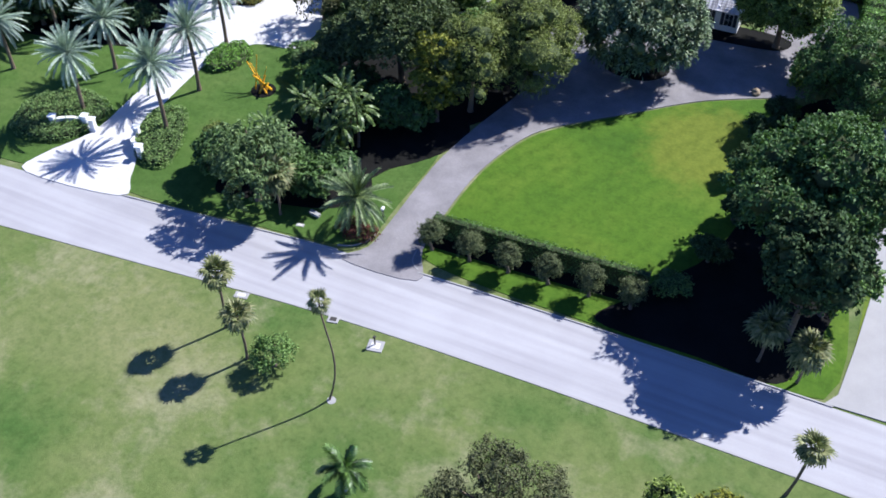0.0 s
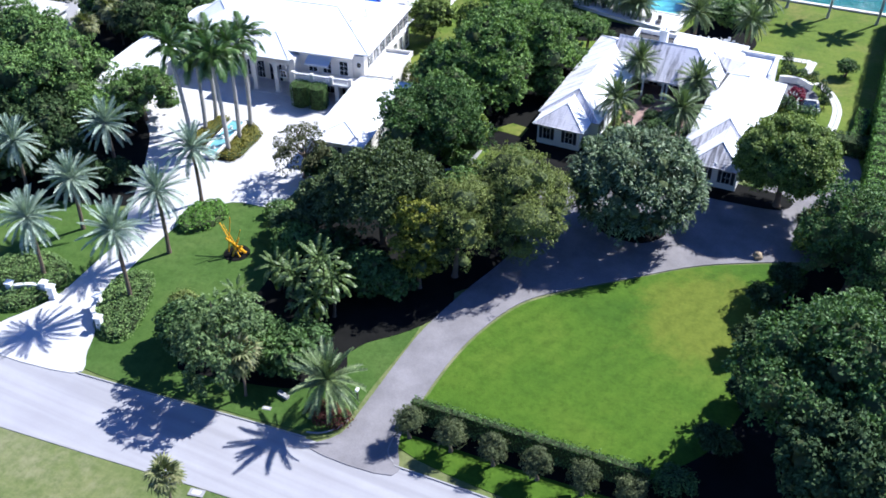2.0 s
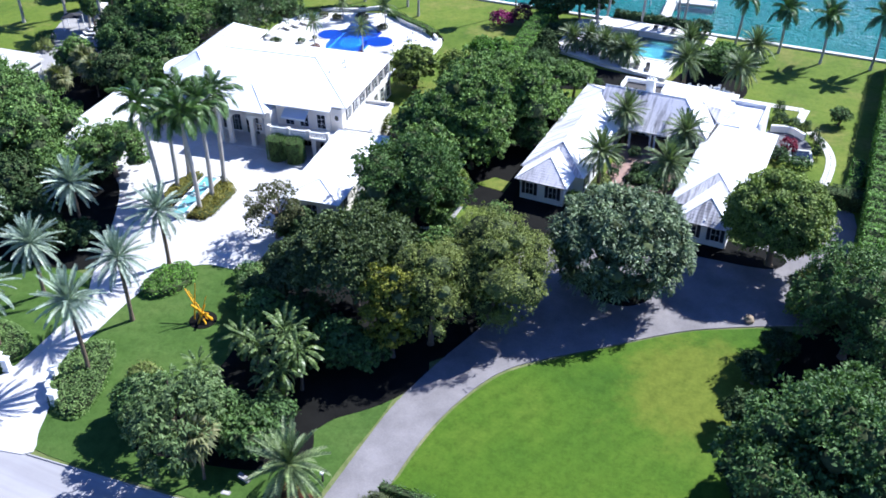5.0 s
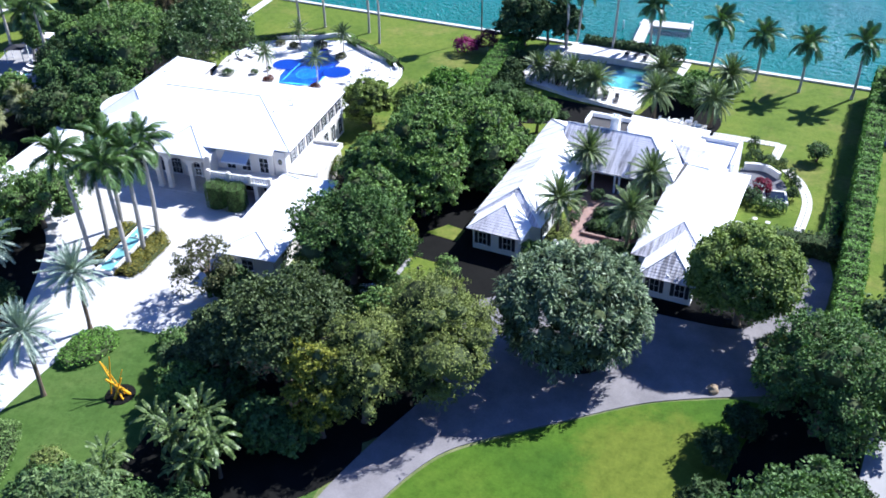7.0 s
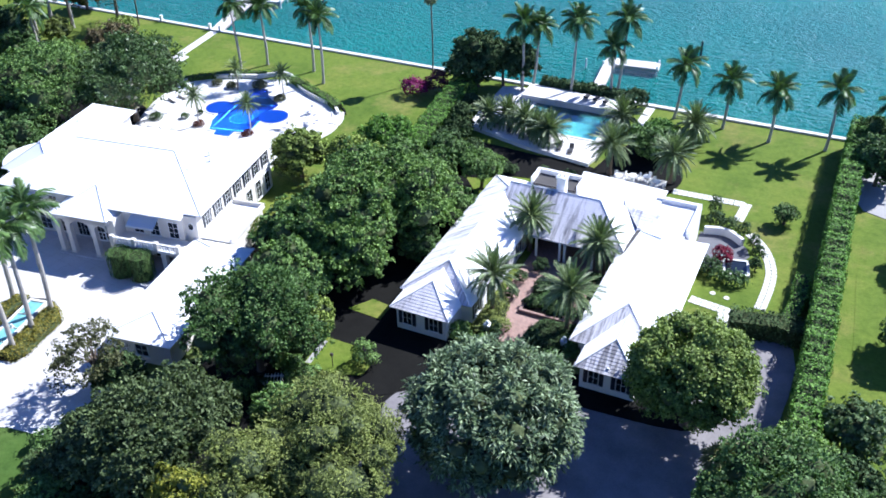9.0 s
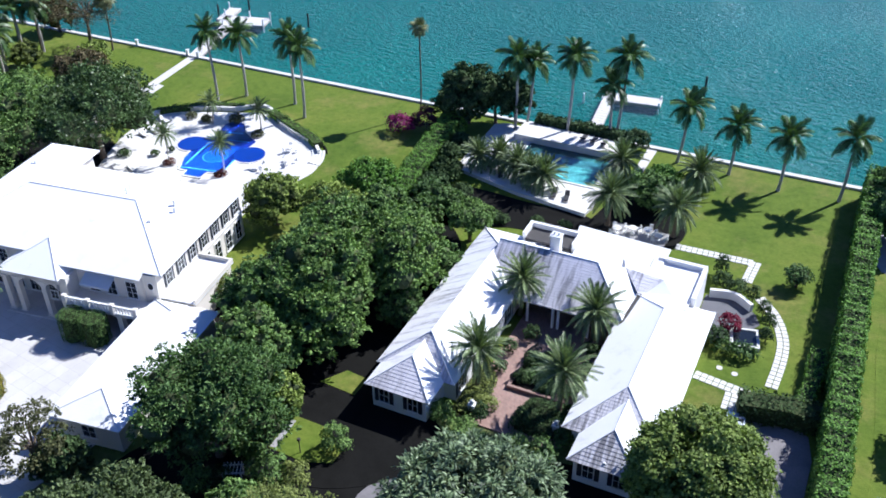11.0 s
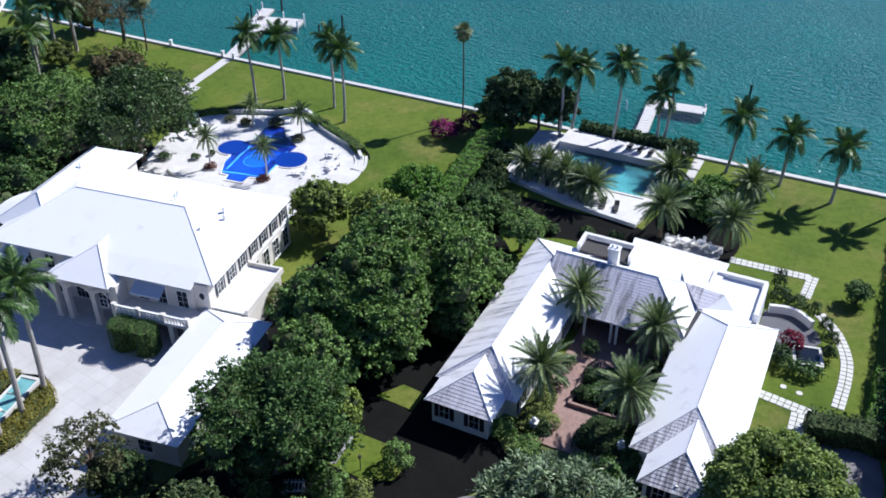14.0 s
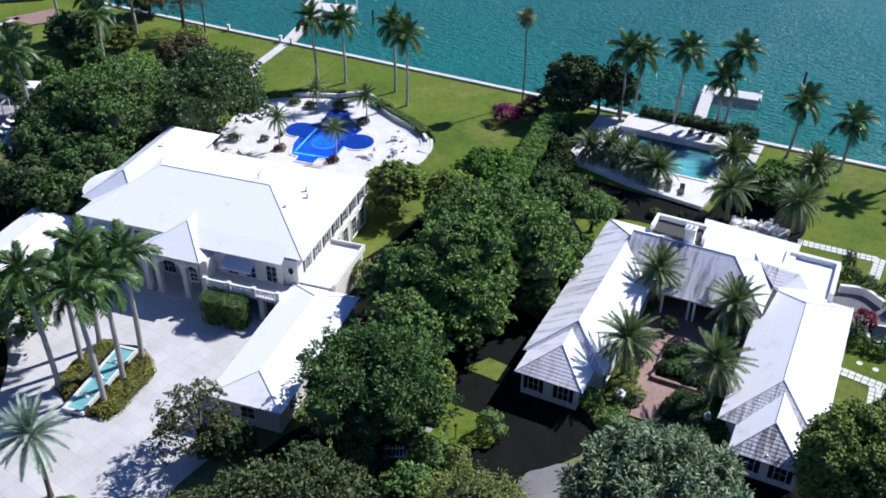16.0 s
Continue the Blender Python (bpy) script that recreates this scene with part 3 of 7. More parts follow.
def window(parent, x, y, z, w, h, face="s", shutters=0.0, bars=2, rows=2, arch=False):
    """A window set on a wall: frame, pane, glazing bars and optional shutters. face: the side that it looks to."""
    turn = {"s": 0, "e": 90, "n": 180, "w": -90}[face]
    t = 0.06
    bm = bmesh.new()
    rings = []
    for yy in (-0.10, 0.05):
        rings.append([[bm.verts.new((sx * (w / 2 + e), yy, h / 2 + sz * (h / 2 + e))) for sx, sz in ((-1, -1), (1, -1), (1, 1), (-1, 1))] for e in (t, 0)])
    for k in range(4):
        q = (k + 1) % 4
        (fo, fi), (bo, bi) = rings
        bm.faces.new((fo[k], fo[q], fi[q], fi[k])), bm.faces.new((bo[k], bi[k], bi[q], bo[q]))
        bm.faces.new((fo[k], bo[k], bo[q], fo[q])), bm.faces.new((fi[k], fi[q], bi[q], bi[k]))
    win = part("window", bm, M_TRIM, parent)
    for k in range(1, bars):
        xx = -w / 2 + w * k / bars
        part("glazing_bar", box(xx - 0.018, xx + 0.018, -0.06, 0.02, 0, h), M_TRIM, win)
    for k in range(1, rows):
        zz = h * k / rows
        part("glazing_bar", box(-w / 2, w / 2, -0.055, 0.02, zz - 0.018, zz + 0.018), M_TRIM, win)
    win.matrix_basis = pose(x, y, z, 0, 0, turn)
    part("pane", box(-w / 2, w / 2, -0.03, 0.03, 0.0, h), M_GLASS, win, "dark reflecting glass")
    part("sill", box(-w / 2 - 0.15, w / 2 + 0.15, -0.18, 0.05, -0.09, -0.002), M_TRIM, win)
    if shutters:
        for s in (-1, 1):
            bm = bmesh.new()
            cx = s * (w / 2 + t + shutters / 2 + 0.02)
            box(cx - shutters / 2, cx + shutters / 2, -0.07, -0.01, -0.03, h + 0.05, bm)
            f = max(bm.faces, key=lambda q: -q.calc_center_median().y)
            bmesh.ops.inset_region(bm, faces=[f], thickness=0.06, depth=-0.03)
            part("shutter", bm, M_SHUTTER, win, "dark louvred shutter")
    return win


def chimney(parent, x, y, z0, z1, w=1.0, d=0.8):
    c = part("chimney", box(x - w / 2, x + w / 2, y - d / 2, y + d / 2, z0, z1), M_WALL, parent)
    part("cap", box(x - w / 2 - 0.1, x + w / 2 + 0.1, y - d / 2 - 0.1, y + d / 2 + 0.1, z1, z1 + 0.14), M_TRIM, c)
    for s in (-0.25, 0.25):
        part("flue", tube([(x + s, y, z1 + 0.14), (x + s, y, z1 + 0.5)], 0.13, 10), M_TRIM, c)


# --- cottage ---
ct = thing("cottage", "white single-storey cottage round a brick court, mildewed white tile roofs", "house", (0, 0, 0.09))
EV = 3.0
walls(ct, -35.8, -30.0, 108.6, 113, 0, EV, M_WALL)
walls(ct, -36.1, -28.6, 112.5, 136.6, 0, EV, M_WALL)
walls(ct, -31.8, -24.2, 131.4, 139.2, 0, EV, M_WALL)
walls(ct, -24.2, -15.6, 131.4, 140.2, 0, EV, M_WALL)
walls(ct, -16.4, -8.7, 111.4, 132.6, 0, EV, M_WALL)
walls(ct, -15.0, -9.5, 107.7, 112, 0, EV - 0.05, M_WALL)
# south slopes take a greyer base tile with dark streaks
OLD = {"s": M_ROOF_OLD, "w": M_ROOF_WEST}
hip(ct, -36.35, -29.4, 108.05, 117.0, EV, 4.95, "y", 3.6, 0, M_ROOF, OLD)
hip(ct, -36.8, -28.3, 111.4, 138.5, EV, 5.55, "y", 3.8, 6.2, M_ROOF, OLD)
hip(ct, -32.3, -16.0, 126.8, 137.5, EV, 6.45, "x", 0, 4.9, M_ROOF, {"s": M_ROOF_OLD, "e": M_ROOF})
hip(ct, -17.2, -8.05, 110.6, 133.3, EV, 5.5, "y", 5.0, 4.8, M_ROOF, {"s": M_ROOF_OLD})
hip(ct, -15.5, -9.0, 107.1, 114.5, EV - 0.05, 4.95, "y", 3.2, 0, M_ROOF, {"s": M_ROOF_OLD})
# link roof between middle and east roofs, with a small greyer streaked south face
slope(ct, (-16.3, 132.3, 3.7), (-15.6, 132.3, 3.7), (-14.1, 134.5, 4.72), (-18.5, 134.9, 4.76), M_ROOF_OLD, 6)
bm = bmesh.new()
va, vb, vc, vd, ve, vf = (bm.verts.new(p) for p in ((-18.5, 134.9, 4.75), (-14.1, 134.5, 4.71), (-13.4, 137.4, 3.83), (-19.4, 137.6, 4.07), (-12.8, 133.4, 3.83), (-15.6, 132.3, 3.7)))
bm.faces.new((va, vb, vc, vd)), bm.faces.new((vb, ve, vc)), bm.faces.new((vb, vf, ve))
part("roof_slope", bm, M_ROOF, ct)
# narrow dark strip laid just above the east wing's west slope
bm = bmesh.new()
bm.faces.new([bm.verts.new((x, y, 3.03 + (x + 17.2) * 0.547)) for x, y in ((-16.75, 126.6), (-16.3, 127.2), (-15.75, 132.2), (-16.3, 132.3))])
part("valley_gutter", bm, M_DARKROOF, ct, "narrow dark strip in the roof valley")
# flat roofs behind, with parapets
walls(ct, -24.9, -15.4, 136.0, 141.4, 0, 3.9, M_WALL)
part("flat_roof", prism([(-24.95, 135.0), (-15.2, 135.0), (-15.0, 141.5), (-26.1, 142.1), (-25.9, 139.8), (-24.95, 139.8)], 3.9, 4.05), M_FLAT, ct)
for x0, x1, y0, y1 in ((-16.2, -10.4, 139.0, 139.5), (-10.8, -10.3, 133.0, 139.0), (-16.2, -15.8, 136, 139.0)):
    part("parapet", box(x0, x1, y0, y1, 0.0, 4.35, None), M_WALL, ct)
part("flat_roof", box(-15.8, -10.8, 130.4, 139.0, 3.7, 3.8), M_FLAT, ct, "pale flat roof behind a parapet")
for x0, x1, y0, y1 in ((-31.4, -25.0, 139.3, 139.7), (-31.4, -31.0, 136.9, 139.3), (-25.4, -25.0, 136.9, 139.3)):
    part("parapet", box(x0, x1, y0, y1, 0.0, 4.75), M_WALL, ct)
part("flat_roof", box(-31.0, -25.4, 136.7, 139.3, 3.9, 4.15), M_DARKROOF, ct, "dark flat roof well behind a white parapet")
chimney(ct, -26.2, 133.6, 4.5, 7.6, 1.1, 0.9)
for x, w in ((-34.5, 1.0), (-31.4, 1.0)):
    window(ct, x, 108.6, 0.85, w, 1.65, "s", 0.44, 2, 2)
for x, w in ((-13.6, 1.0), (-10.8, 1.0)):
    window(ct, x, 107.7, 0.85, w, 1.65, "s", 0.44, 2, 2)
for y in (113.5, 117.5, 121.5, 126, 130.5):
    window(ct, -28.6, y, 0.6, 1.3, 1.9, "e", 0.4)
    window(ct, -16.4, y, 0.6, 1.3, 1.9, "w", 0.4)
for y in (114, 118, 122, 126, 130):
    window(ct, -36.1, y, 0.85, 1.3, 1.5, "w", 0.4)
    window(ct, -8.7, y, 0.6, 1.6, 1.9, "e")
for x in (-26.4, -24.2, -22.6, -20.4):
    window(ct, x, 131.4, 0.05, 1.5, 2.3, "s")
for x in (-24.0, -23.4):
    p = part("porch_post", box(x - 0.13, x + 0.13, 127.1, 127.36, 0, EV - 0.05), M_TRIM, ct)
for x in (-26.9, -20.0, -17.6):
    part("porch_post", box(x - 0.13, x + 0.13, 127.1, 127.36, 0, EV - 0.05), M_TRIM, ct)
part("porch_beam", box(-28.0, -16.6, 127.0, 127.4, EV - 0.32, EV - 0.06), M_TRIM, ct)
part("gable_vent", tube([(-12.25, 107.6, 3.2), (-12.25, 107.75, 3.2)], 0.2, 16), M_TRIM, ct)

lawn("patio", [(-27.6, 110.4), (-27.6, 131.2), (-16.5, 131.2), (-16.5, 111.4), (-18.4, 110.2)], 0.16, M_PATIO, "pink brick herringbone courtyard", smooth=False, category="patio")
pl = thing("courtyard_planter", "planted courtyard bed with a low pink brick edge", "planter", (-22.2, 119.4, 0.16))
for x0, x1, y0, y1 in ((-2.6, 2.6, -3.2, -2.9), (-2.6, 2.6, 2.9, 3.2), (-2.6, -2.3, -2.9, 2.9), (2.3, 2.6, -2.9, 2.9)):
    part("coping", box(x0, x1, y0, y1, 0, 0.4), M_PATIO, pl)
part("soil", box(-2.3, 2.3, -2.9, 2.9, 0, 0.3), M_MULCH_SHADE, pl)
for s in (0, 1):
    b = thing("garden_bench", "dark slatted garden bench in the courtyard", "bench", (-24.3 + s * 0.2, 118.0 + s * 4.4, 0.16), 70, "courtyard benches")
    for k in range(4):
        part("slat", box(-0.9, 0.9, -0.25 + 0.14 * k, -0.15 + 0.14 * k, 0.42, 0.46), M_DARK, b)
    part("backrest", box(-0.9, 0.9, 0.28, 0.33, 0.5, 0.9), M_DARK, b)
    for x in (-0.8, 0.8):
        for y in (-0.2, 0.25):
            part("leg", box(x - 0.04, x + 0.04, y - 0.04, y + 0.04, 0, 0.42), M_DARK, b)
for x, y in ((-26.5, 111.6), (-18.2, 112.4)):
    w = thing("garden_pier", "low white pier with a ball beside the court entrance", "gate pier", (x, y, 0.16), 0, "court piers")
    part("shaft", box(-0.3, 0.3, -0.3, 0.3, 0, 1.1, None, 0.02), M_WALL, w)
    part("cap", box(-0.38, 0.38, -0.38, 0.38, 1.1, 1.2), M_TRIM, w)
    bm = bmesh.new()
    bmesh.ops.create_uvsphere(bm, u_segments=14, v_segments=8, radius=0.24)
    bmesh.ops.translate(bm, verts=bm.verts, vec=(0, 0, 1.42))
    part("ball", bm, M_TRIM, w)

# --- big house, turned a little to the road ---
BH = thing("mansion", "large two-storey cream stucco mansion with hipped white tile roofs", "house", (-77, 118, 0.1), 8)
EB = 6.5
walls(BH, -14.4, 13.0, -9.0, 8.7, 0, EB, M_STUCCO)
walls(BH, 11.3, 13.0, -9.9, -9.0, 0, EB - 0.25, M_STUCCO, "corner pavilion with an oval window")
walls(BH, -16.0, -10.0, -5.6, 11.8, 0, EB - 0.03, M_STUCCO)
hip(BH, -15.2, 13.7, -9.8, 8.6, EB, 9.15, "x", 6.0, 8.4)
hip(BH, -16.9, -9.3, -6.4, 12.6, EB + 0.02, 8.9, "y", 3.8, 3.8)
walls(BH, 3.2, 11.3, -10.3, -9.0, 0, 6.2, M_STUCCO)
slope(BH, (1.5, -10.85, 6.2), (11.5, -10.85, 6.2), (11.5, -8.2, 6.99), (-0.1, -8.2, 6.99), M_ROOF)
# rounded bay on the garden side
bm = prism(disc(-14.6, -2.6, 3.4, 24, None, math.pi / 2, math.pi * 1.5), 0, EB - 0.1)
part("bay", bm, M_STUCCO, BH, "rounded bay")
bm = bmesh.new()
rim = [bm.verts.new((x, y, EB - 0.05)) for x, y in disc(-14.4, -2.6, 4.2, 24, None, math.pi / 2, math.pi * 1.54)]
top = bm.verts.new((-12.2, -2.6, EB + 1.5))
for u, v in zip(rim, rim[1:]):
    bm.faces.new((u, v, top))
bm.faces.new(rim)
part("bay_roof", bm, M_ROOF, BH)
# entrance porch
EP = 5.6
hip(BH, -5.3, 2.7, -12.8, -4.5, EP, 7.5, "y", 4.7, 0)
walls(BH, 2.1, 3.2, -12.2, -9.0, 0, EP - 0.05, M_STUCCO)
for x in (-4.8, -3.3, 0.2):
    c = part("column", box(x - 0.3, x + 0.3, -12.5, -11.9, 0, EP - 0.75), M_STUCCO, BH, "cream stucco porch column")
    part("base", box(x - 0.4, x + 0.4, -12.6, -11.8, 0, 0.3), M_STUCCO, c)
    part("capital", box(x - 0.4, x + 0.4, -12.6, -11.8, EP - 1.0, EP - 0.77), M_STUCCO, c)
bm = bmesh.new()
for x0, x1 in ((-3.0, -0.1), (0.5, 2.1)):
    xc, ra = (x0 + x1) / 2, (x1 - x0) / 2
    pts = [(xc - ra * math.cos(a), EP - 1.75 + min(ra, 1.0) * math.sin(a)) for a in (k * math.pi / 12 for k in range(13))]
    front = [[bm.verts.new((x, yy, zz)) for x, zz in pts] for yy in (-12.5, -11.9)]
    top = [[bm.verts.new((x, yy, EP - 0.05)) for x, zz in pts] for yy in (-12.5, -11.9)]
    for k in range(12):
        bm.faces.new((front[0][k], front[0][k + 1], top[0][k + 1], top[0][k]))
        bm.faces.new((front[1][k + 1], front[1][k], top[1][k], top[1][k + 1]))
        bm.faces.new((front[0][k], front[1][k], front[1][k + 1], front[0][k + 1]))
part("arch", bm, M_STUCCO, BH, "arched porch openings")
part("porch_beam", box(-5.1, 2.5, -12.5, -11.9, EP - 0.75, EP - 0.06), M_STUCCO, BH)
part("porch_floor", box(-5.4, 3.0, -13.0, -9.0, 0, 0.12), M_COURT, BH)
window(BH, -1.6, -9.0, 0.1, 2.0, 3.2, "s", 0, 4, 3)
window(BH, -4.2, -9.0, 0.3, 1.5, 2.7, "s", 0, 3, 3)
window(BH, 1.1, -9.0, 0.3, 1.5, 2.7, "s", 0, 3, 3)
window(BH, 1.3, -12.2, 2.6, 0.9, 1.0, "s", 0, 2, 2)
# balcony and awning
part("balcony", box(3.0, 12.2, -13.2, -10.3, 2.75, 3.0), M_STUCCO, BH)
part("balcony_rail", box(3.2, 12.2, -13.2, -12.95, 3.88, 4.02), M_TRIM, BH, "white balustrade rail")
part("balcony_rail", box(3.2, 12.2, -13.2, -12.95, 3.0, 3.1), M_TRIM, BH)
baluster = mesh_of("baluster", tube([(0, 0, 0), (0, 0, 0.2), (0, 0, 0.42), (0, 0, 0.78)], [0.05, 0.1, 0.07, 0.045], 8), M_TRIM)
for k in range(24):
    part("baluster", baluster, None, BH).matrix_basis = pose(3.45 + k * 0.37, -13.07, 3.1)
for x in (3.3, 6.2, 9.2, 12.1):
    part("balcony_pier", box(x - 0.24, x + 0.24, -13.3, -12.85, 2.95, 4.2), M_STUCCO, BH)
for x0, x1 in ((3.0, 3.7), (6.4, 7.0), (9.6, 10.2), (11.6, 12.2)):
    part("arcade_pier", box(x0, x1, -13.15, -12.5, 0, 2.76), M_STUCCO, BH)
for x in (5.2, 7.4, 10.0):
    window(BH, x, -10.3, 3.2, 1.25, 2.1, "s", 0, 2, 3)
for x in (4.6, 7.6, 10.3):
    window(BH, x, -10.3, 0.1, 1.6, 2.5, "s", 0, 2, 3)


def awning(x0, x1, y, z):
    bm = bmesh.new()
    v = [bm.verts.new(p) for p in ((x0, y, z), (x1, y, z), (x1, y - 1.5, z - 0.75), (x0, y - 1.5, z - 0.75), (x0, y - 1.5, z - 1.0), (x1, y - 1.5, z - 1.0))]
    bm.faces.new(v[:4]), bm.faces.new((v[3], v[2], v[5], v[4]))
    bmesh.ops.solidify(bm, geom=list(bm.faces), thickness=0.03)
    return part("awning", bm, M_AWN, BH, "pale canvas awning over upper windows")


awning(4.6, 8.3, -10.35, 5.75)
awning(-13.4, -9.8, -9.05, 5.75)
for r, mat_, y0, y1, nm in ((0.55, M_TRIM, -9.97, -9.8, "window"), (0.42, M_GLASS, -10.0, -9.85, "oval_pane")):
    bm = tube([(0, y0, 0), (0, y1, 0)], r, 20)
    bmesh.ops.scale(bm, verts=bm.verts, vec=(0.75, 1, 1))
    part(nm, bm, mat_, BH, "oval window" if nm == "window" else "").matrix_basis = pose(12.2, 0, 4.9)
for k in range(7):
    window(BH, 13.0, -7.6 + k * 2.5, 4.0, 1.1, 1.9, "e", 0.32, 2, 3)
    window(BH, 13.0, -7.6 + k * 2.5, 0.4, 1.3, 2.5, "e", 0, 2, 3)
part("string_course", box(12.95, 13.12, -9.0, 8.7, 3.4, 3.6), M_TRIM, BH)
for x in (-12.8, -10.6, -7.6):
    window(BH, x, -9.0, 3.6, 1.1, 1.8, "s", 0, 2, 3)
for x in (-12.6, -9.6, -6.6):
    window(BH, x, -9.0, 0.4, 1.5, 2.5, "s", 0, 2, 3)
for k in range(8):
    window(BH, -8 + k * 2.7, 8.7, 0.3, 1.5, 2.6, "n", 0, 2, 3)
# east side terrace roof
walls(BH, 13.0, 17.0, -9.4, -1.6, 0, 3.3, M_STUCCO)
part("flat_roof", box(13.0, 17.3, -9.7, -1.4, 3.3, 3.48), M_FLAT, BH)
part("parapet", box(17.02, 17.3, -9.7, -1.4, 3.48, 3.95), M_STUCCO, BH)
part("parapet", box(13.0, 17.02, -1.66, -1.4, 3.48, 3.95), M_STUCCO, BH)
for x, y, z in ((2.4, 2.4, 8.75), (3.0, 1.0, 9.2), (9.0, 1.2, 8.35), (9.6, 0.2, 8.1), (8.4, -3.0, 8.2), (-12.4, 4.4, 8.8), (-13.4, 1.0, 8.5)):
    part("roof_vent", tube([(x, y, z - 0.5), (x, y, z + 0.35)], 0.16, 10), M_TRIM, BH)

# garage wings
def wing(name, label, x0, x1, y0, y1):
    g = thing(name, label, "house", (-77, 118, 0.1), 8)
    walls(g, x0 + 0.6, x1 - 0.6, y0 + 0.6, y1 - 0.3, 0, 3.2, M_STUCCO)
    hip(g, x0, x1, y0, y1, 3.25, 4.4, "y", 3.6, 2.6)
    for k in range(4):
        y = y0 + 2.6 + k * (y1 - y0 - 4) / 4
        d = part("garage_door", box(x0 + 0.5, x0 + 0.62, y, y + 2.7, 0.0, 2.4), M_TRIM, g)
        for i in range(3):
            part("panel", box(x0 + 0.46, x0 + 0.5, y + 0.15, y + 2.55, 0.15 + i * 0.78, 0.78 + i * 0.78), M_TRIM, d)
    for k in range(3):
        window(g, x1 - 0.6, y0 + 3.2 + k * 4.6, 1.0, 1.2, 1.4, "e", 0, 2, 2)
    window(g, (x0 + x1) / 2, y0 + 0.6, 1.0, 1.4, 1.4, "s", 0, 2, 2)
    return g


wing("garage_wing", "cream stucco garage wing with a hipped white tile roof", 12.3, 20.2, -28.4, -9.9)
wing("garden_wing", "low cream stucco wing with a white tile roof behind trees", -25.0, -16.6, -27.6, -6.4)
lk = thing("link_block", "low white flat-roofed link beside the mansion", "house", (-77, 118, 0.1), 8)
part("wall", box(-16.8, -14.5, -9.0, -4.0, 0, 3.4), M_STUCCO, lk)
part("flat_roof", box(-17.0, -14.45, -9.3, -3.8, 3.4, 3.6), M_FLAT, lk)


# ---- plants ----
def unit(a):
    return a / np.maximum(np.linalg.norm(a, axis=1, keepdims=True), 1e-6)


def leaf_mesh(name, at, out, length, width, rng, mat, droop=0.0, fold=0.25, spray=None, radial=0.0):
    """Many single leaves, each a folded diamond, at points with outward directions; spray turns them to point away from their twig."""
    n = len(at)
    along = unit(rng.normal(size=(n, 3)) + np.array((0, 0, -droop)))
    along = unit(along - out * (along * out).sum(1, keepdims=True) * 0.8)
    if spray is not None:
        along = unit(along * (1 - radial) + spray * radial)
    side = unit(np.cross(out, along))
    up = np.cross(along, side)
    ln = length * rng.uniform(0.7, 1.35, (n, 1))
    wd = width * rng.uniform(0.7, 1.3, (n, 1))
    v = np.stack([at - along * ln * 0.5, at + side * wd * 0.5 + up * wd * fold, at + along * ln * 0.5, at - side * wd * 0.5 + up * wd * fold], 1).reshape(-1, 3)
    me = bpy.data.meshes.new(name)
    me.vertices.add(4 * n)
    me.vertices.foreach_set("co", v.astype(np.float32).ravel())
    me.loops.add(4 * n)
    me.loops.foreach_set("vertex_index", np.arange(4 * n, dtype=np.int32))
    me.polygons.add(n)
    me.polygons.foreach_set("loop_start", np.arange(0, 4 * n, 4, dtype=np.int32))
    me.materials.append(mat)
    me.update(calc_edges=True)
    me.validate()
    return me


def lobed(rng, r, height, base, n, lobes, lobe=(0.26, 0.40), flat=0.9, uneven=0.15):
    """Points and outward directions over an uneven crown made of lobes set on a dome; radius r, from base up to height."""
    hz = (height - base) / 2
    cz = base + hz
    k = np.arange(lobes)
    zz = np.clip(0.95 - 1.55 * (k + 0.5) / lobes + rng.normal(0, 0.08 if uneven > 0.1 else 0.02, lobes), -0.7, 0.97)
    a = k * 2.39996 + rng.normal(0, 0.25 if uneven > 0.1 else 0.08, lobes)
    s = (lobe[0] * 0.75 + (lobe[1] * 1.08 - lobe[0] * 0.75) * rng.uniform(0, 1, lobes) ** 1.3) * r
    q = np.sqrt(1 - zz ** 2) * (r - s * 0.8) * (0.97 + uneven * rng.uniform(-1, 1, lobes))
    c = np.stack([q * np.cos(a), q * np.sin(a), cz + zz * np.maximum(hz - s * 0.7 * flat, 0.15 * hz)], 1)
    c = np.concatenate([[(0, 0, cz)], c])
    s = np.concatenate([[min(r, hz) * 0.74], s])
    lobes += 1
    w = s ** 2 / (s ** 2).sum()
    pick = rng.choice(lobes, int(n * 2.2), p=w)
    d = unit(rng.normal(size=(len(pick), 3)))
    d[:, 2] = np.where(d[:, 2] < -0.5, -d[:, 2], d[:, 2])
    depth = 1 - np.abs(rng.normal(0, 0.12, (len(pick), 1))) + (rng.uniform(size=(len(pick), 1)) < 0.15) * (0.34 if uneven > 0.1 else 0.2)
    p = c[pick] + d * s[pick][:, None] * depth * np.array((1, 1, flat))
    keep = np.ones(len(p), bool)
    for i in range(lobes):
        e = (p - c[i]) / np.array((1, 1, flat))
        keep &= ~((np.linalg.norm(e, axis=1) < s[i] * 0.8) & (pick != i))
    keep &= p[:, 2] > 0.15
    hole = np.sin(p[:, 0] * 1.9 + 3 * c[0, 2]) * np.sin(p[:, 1] * 2.1) * np.sin(p[:, 2] * 2.3 + r)
    keep &= ~((hole > 0.5) & (rng.uniform(size=len(p)) < 0.6))
    p, d = p[keep][:n], d[keep][:n]
    return p, d, c, s


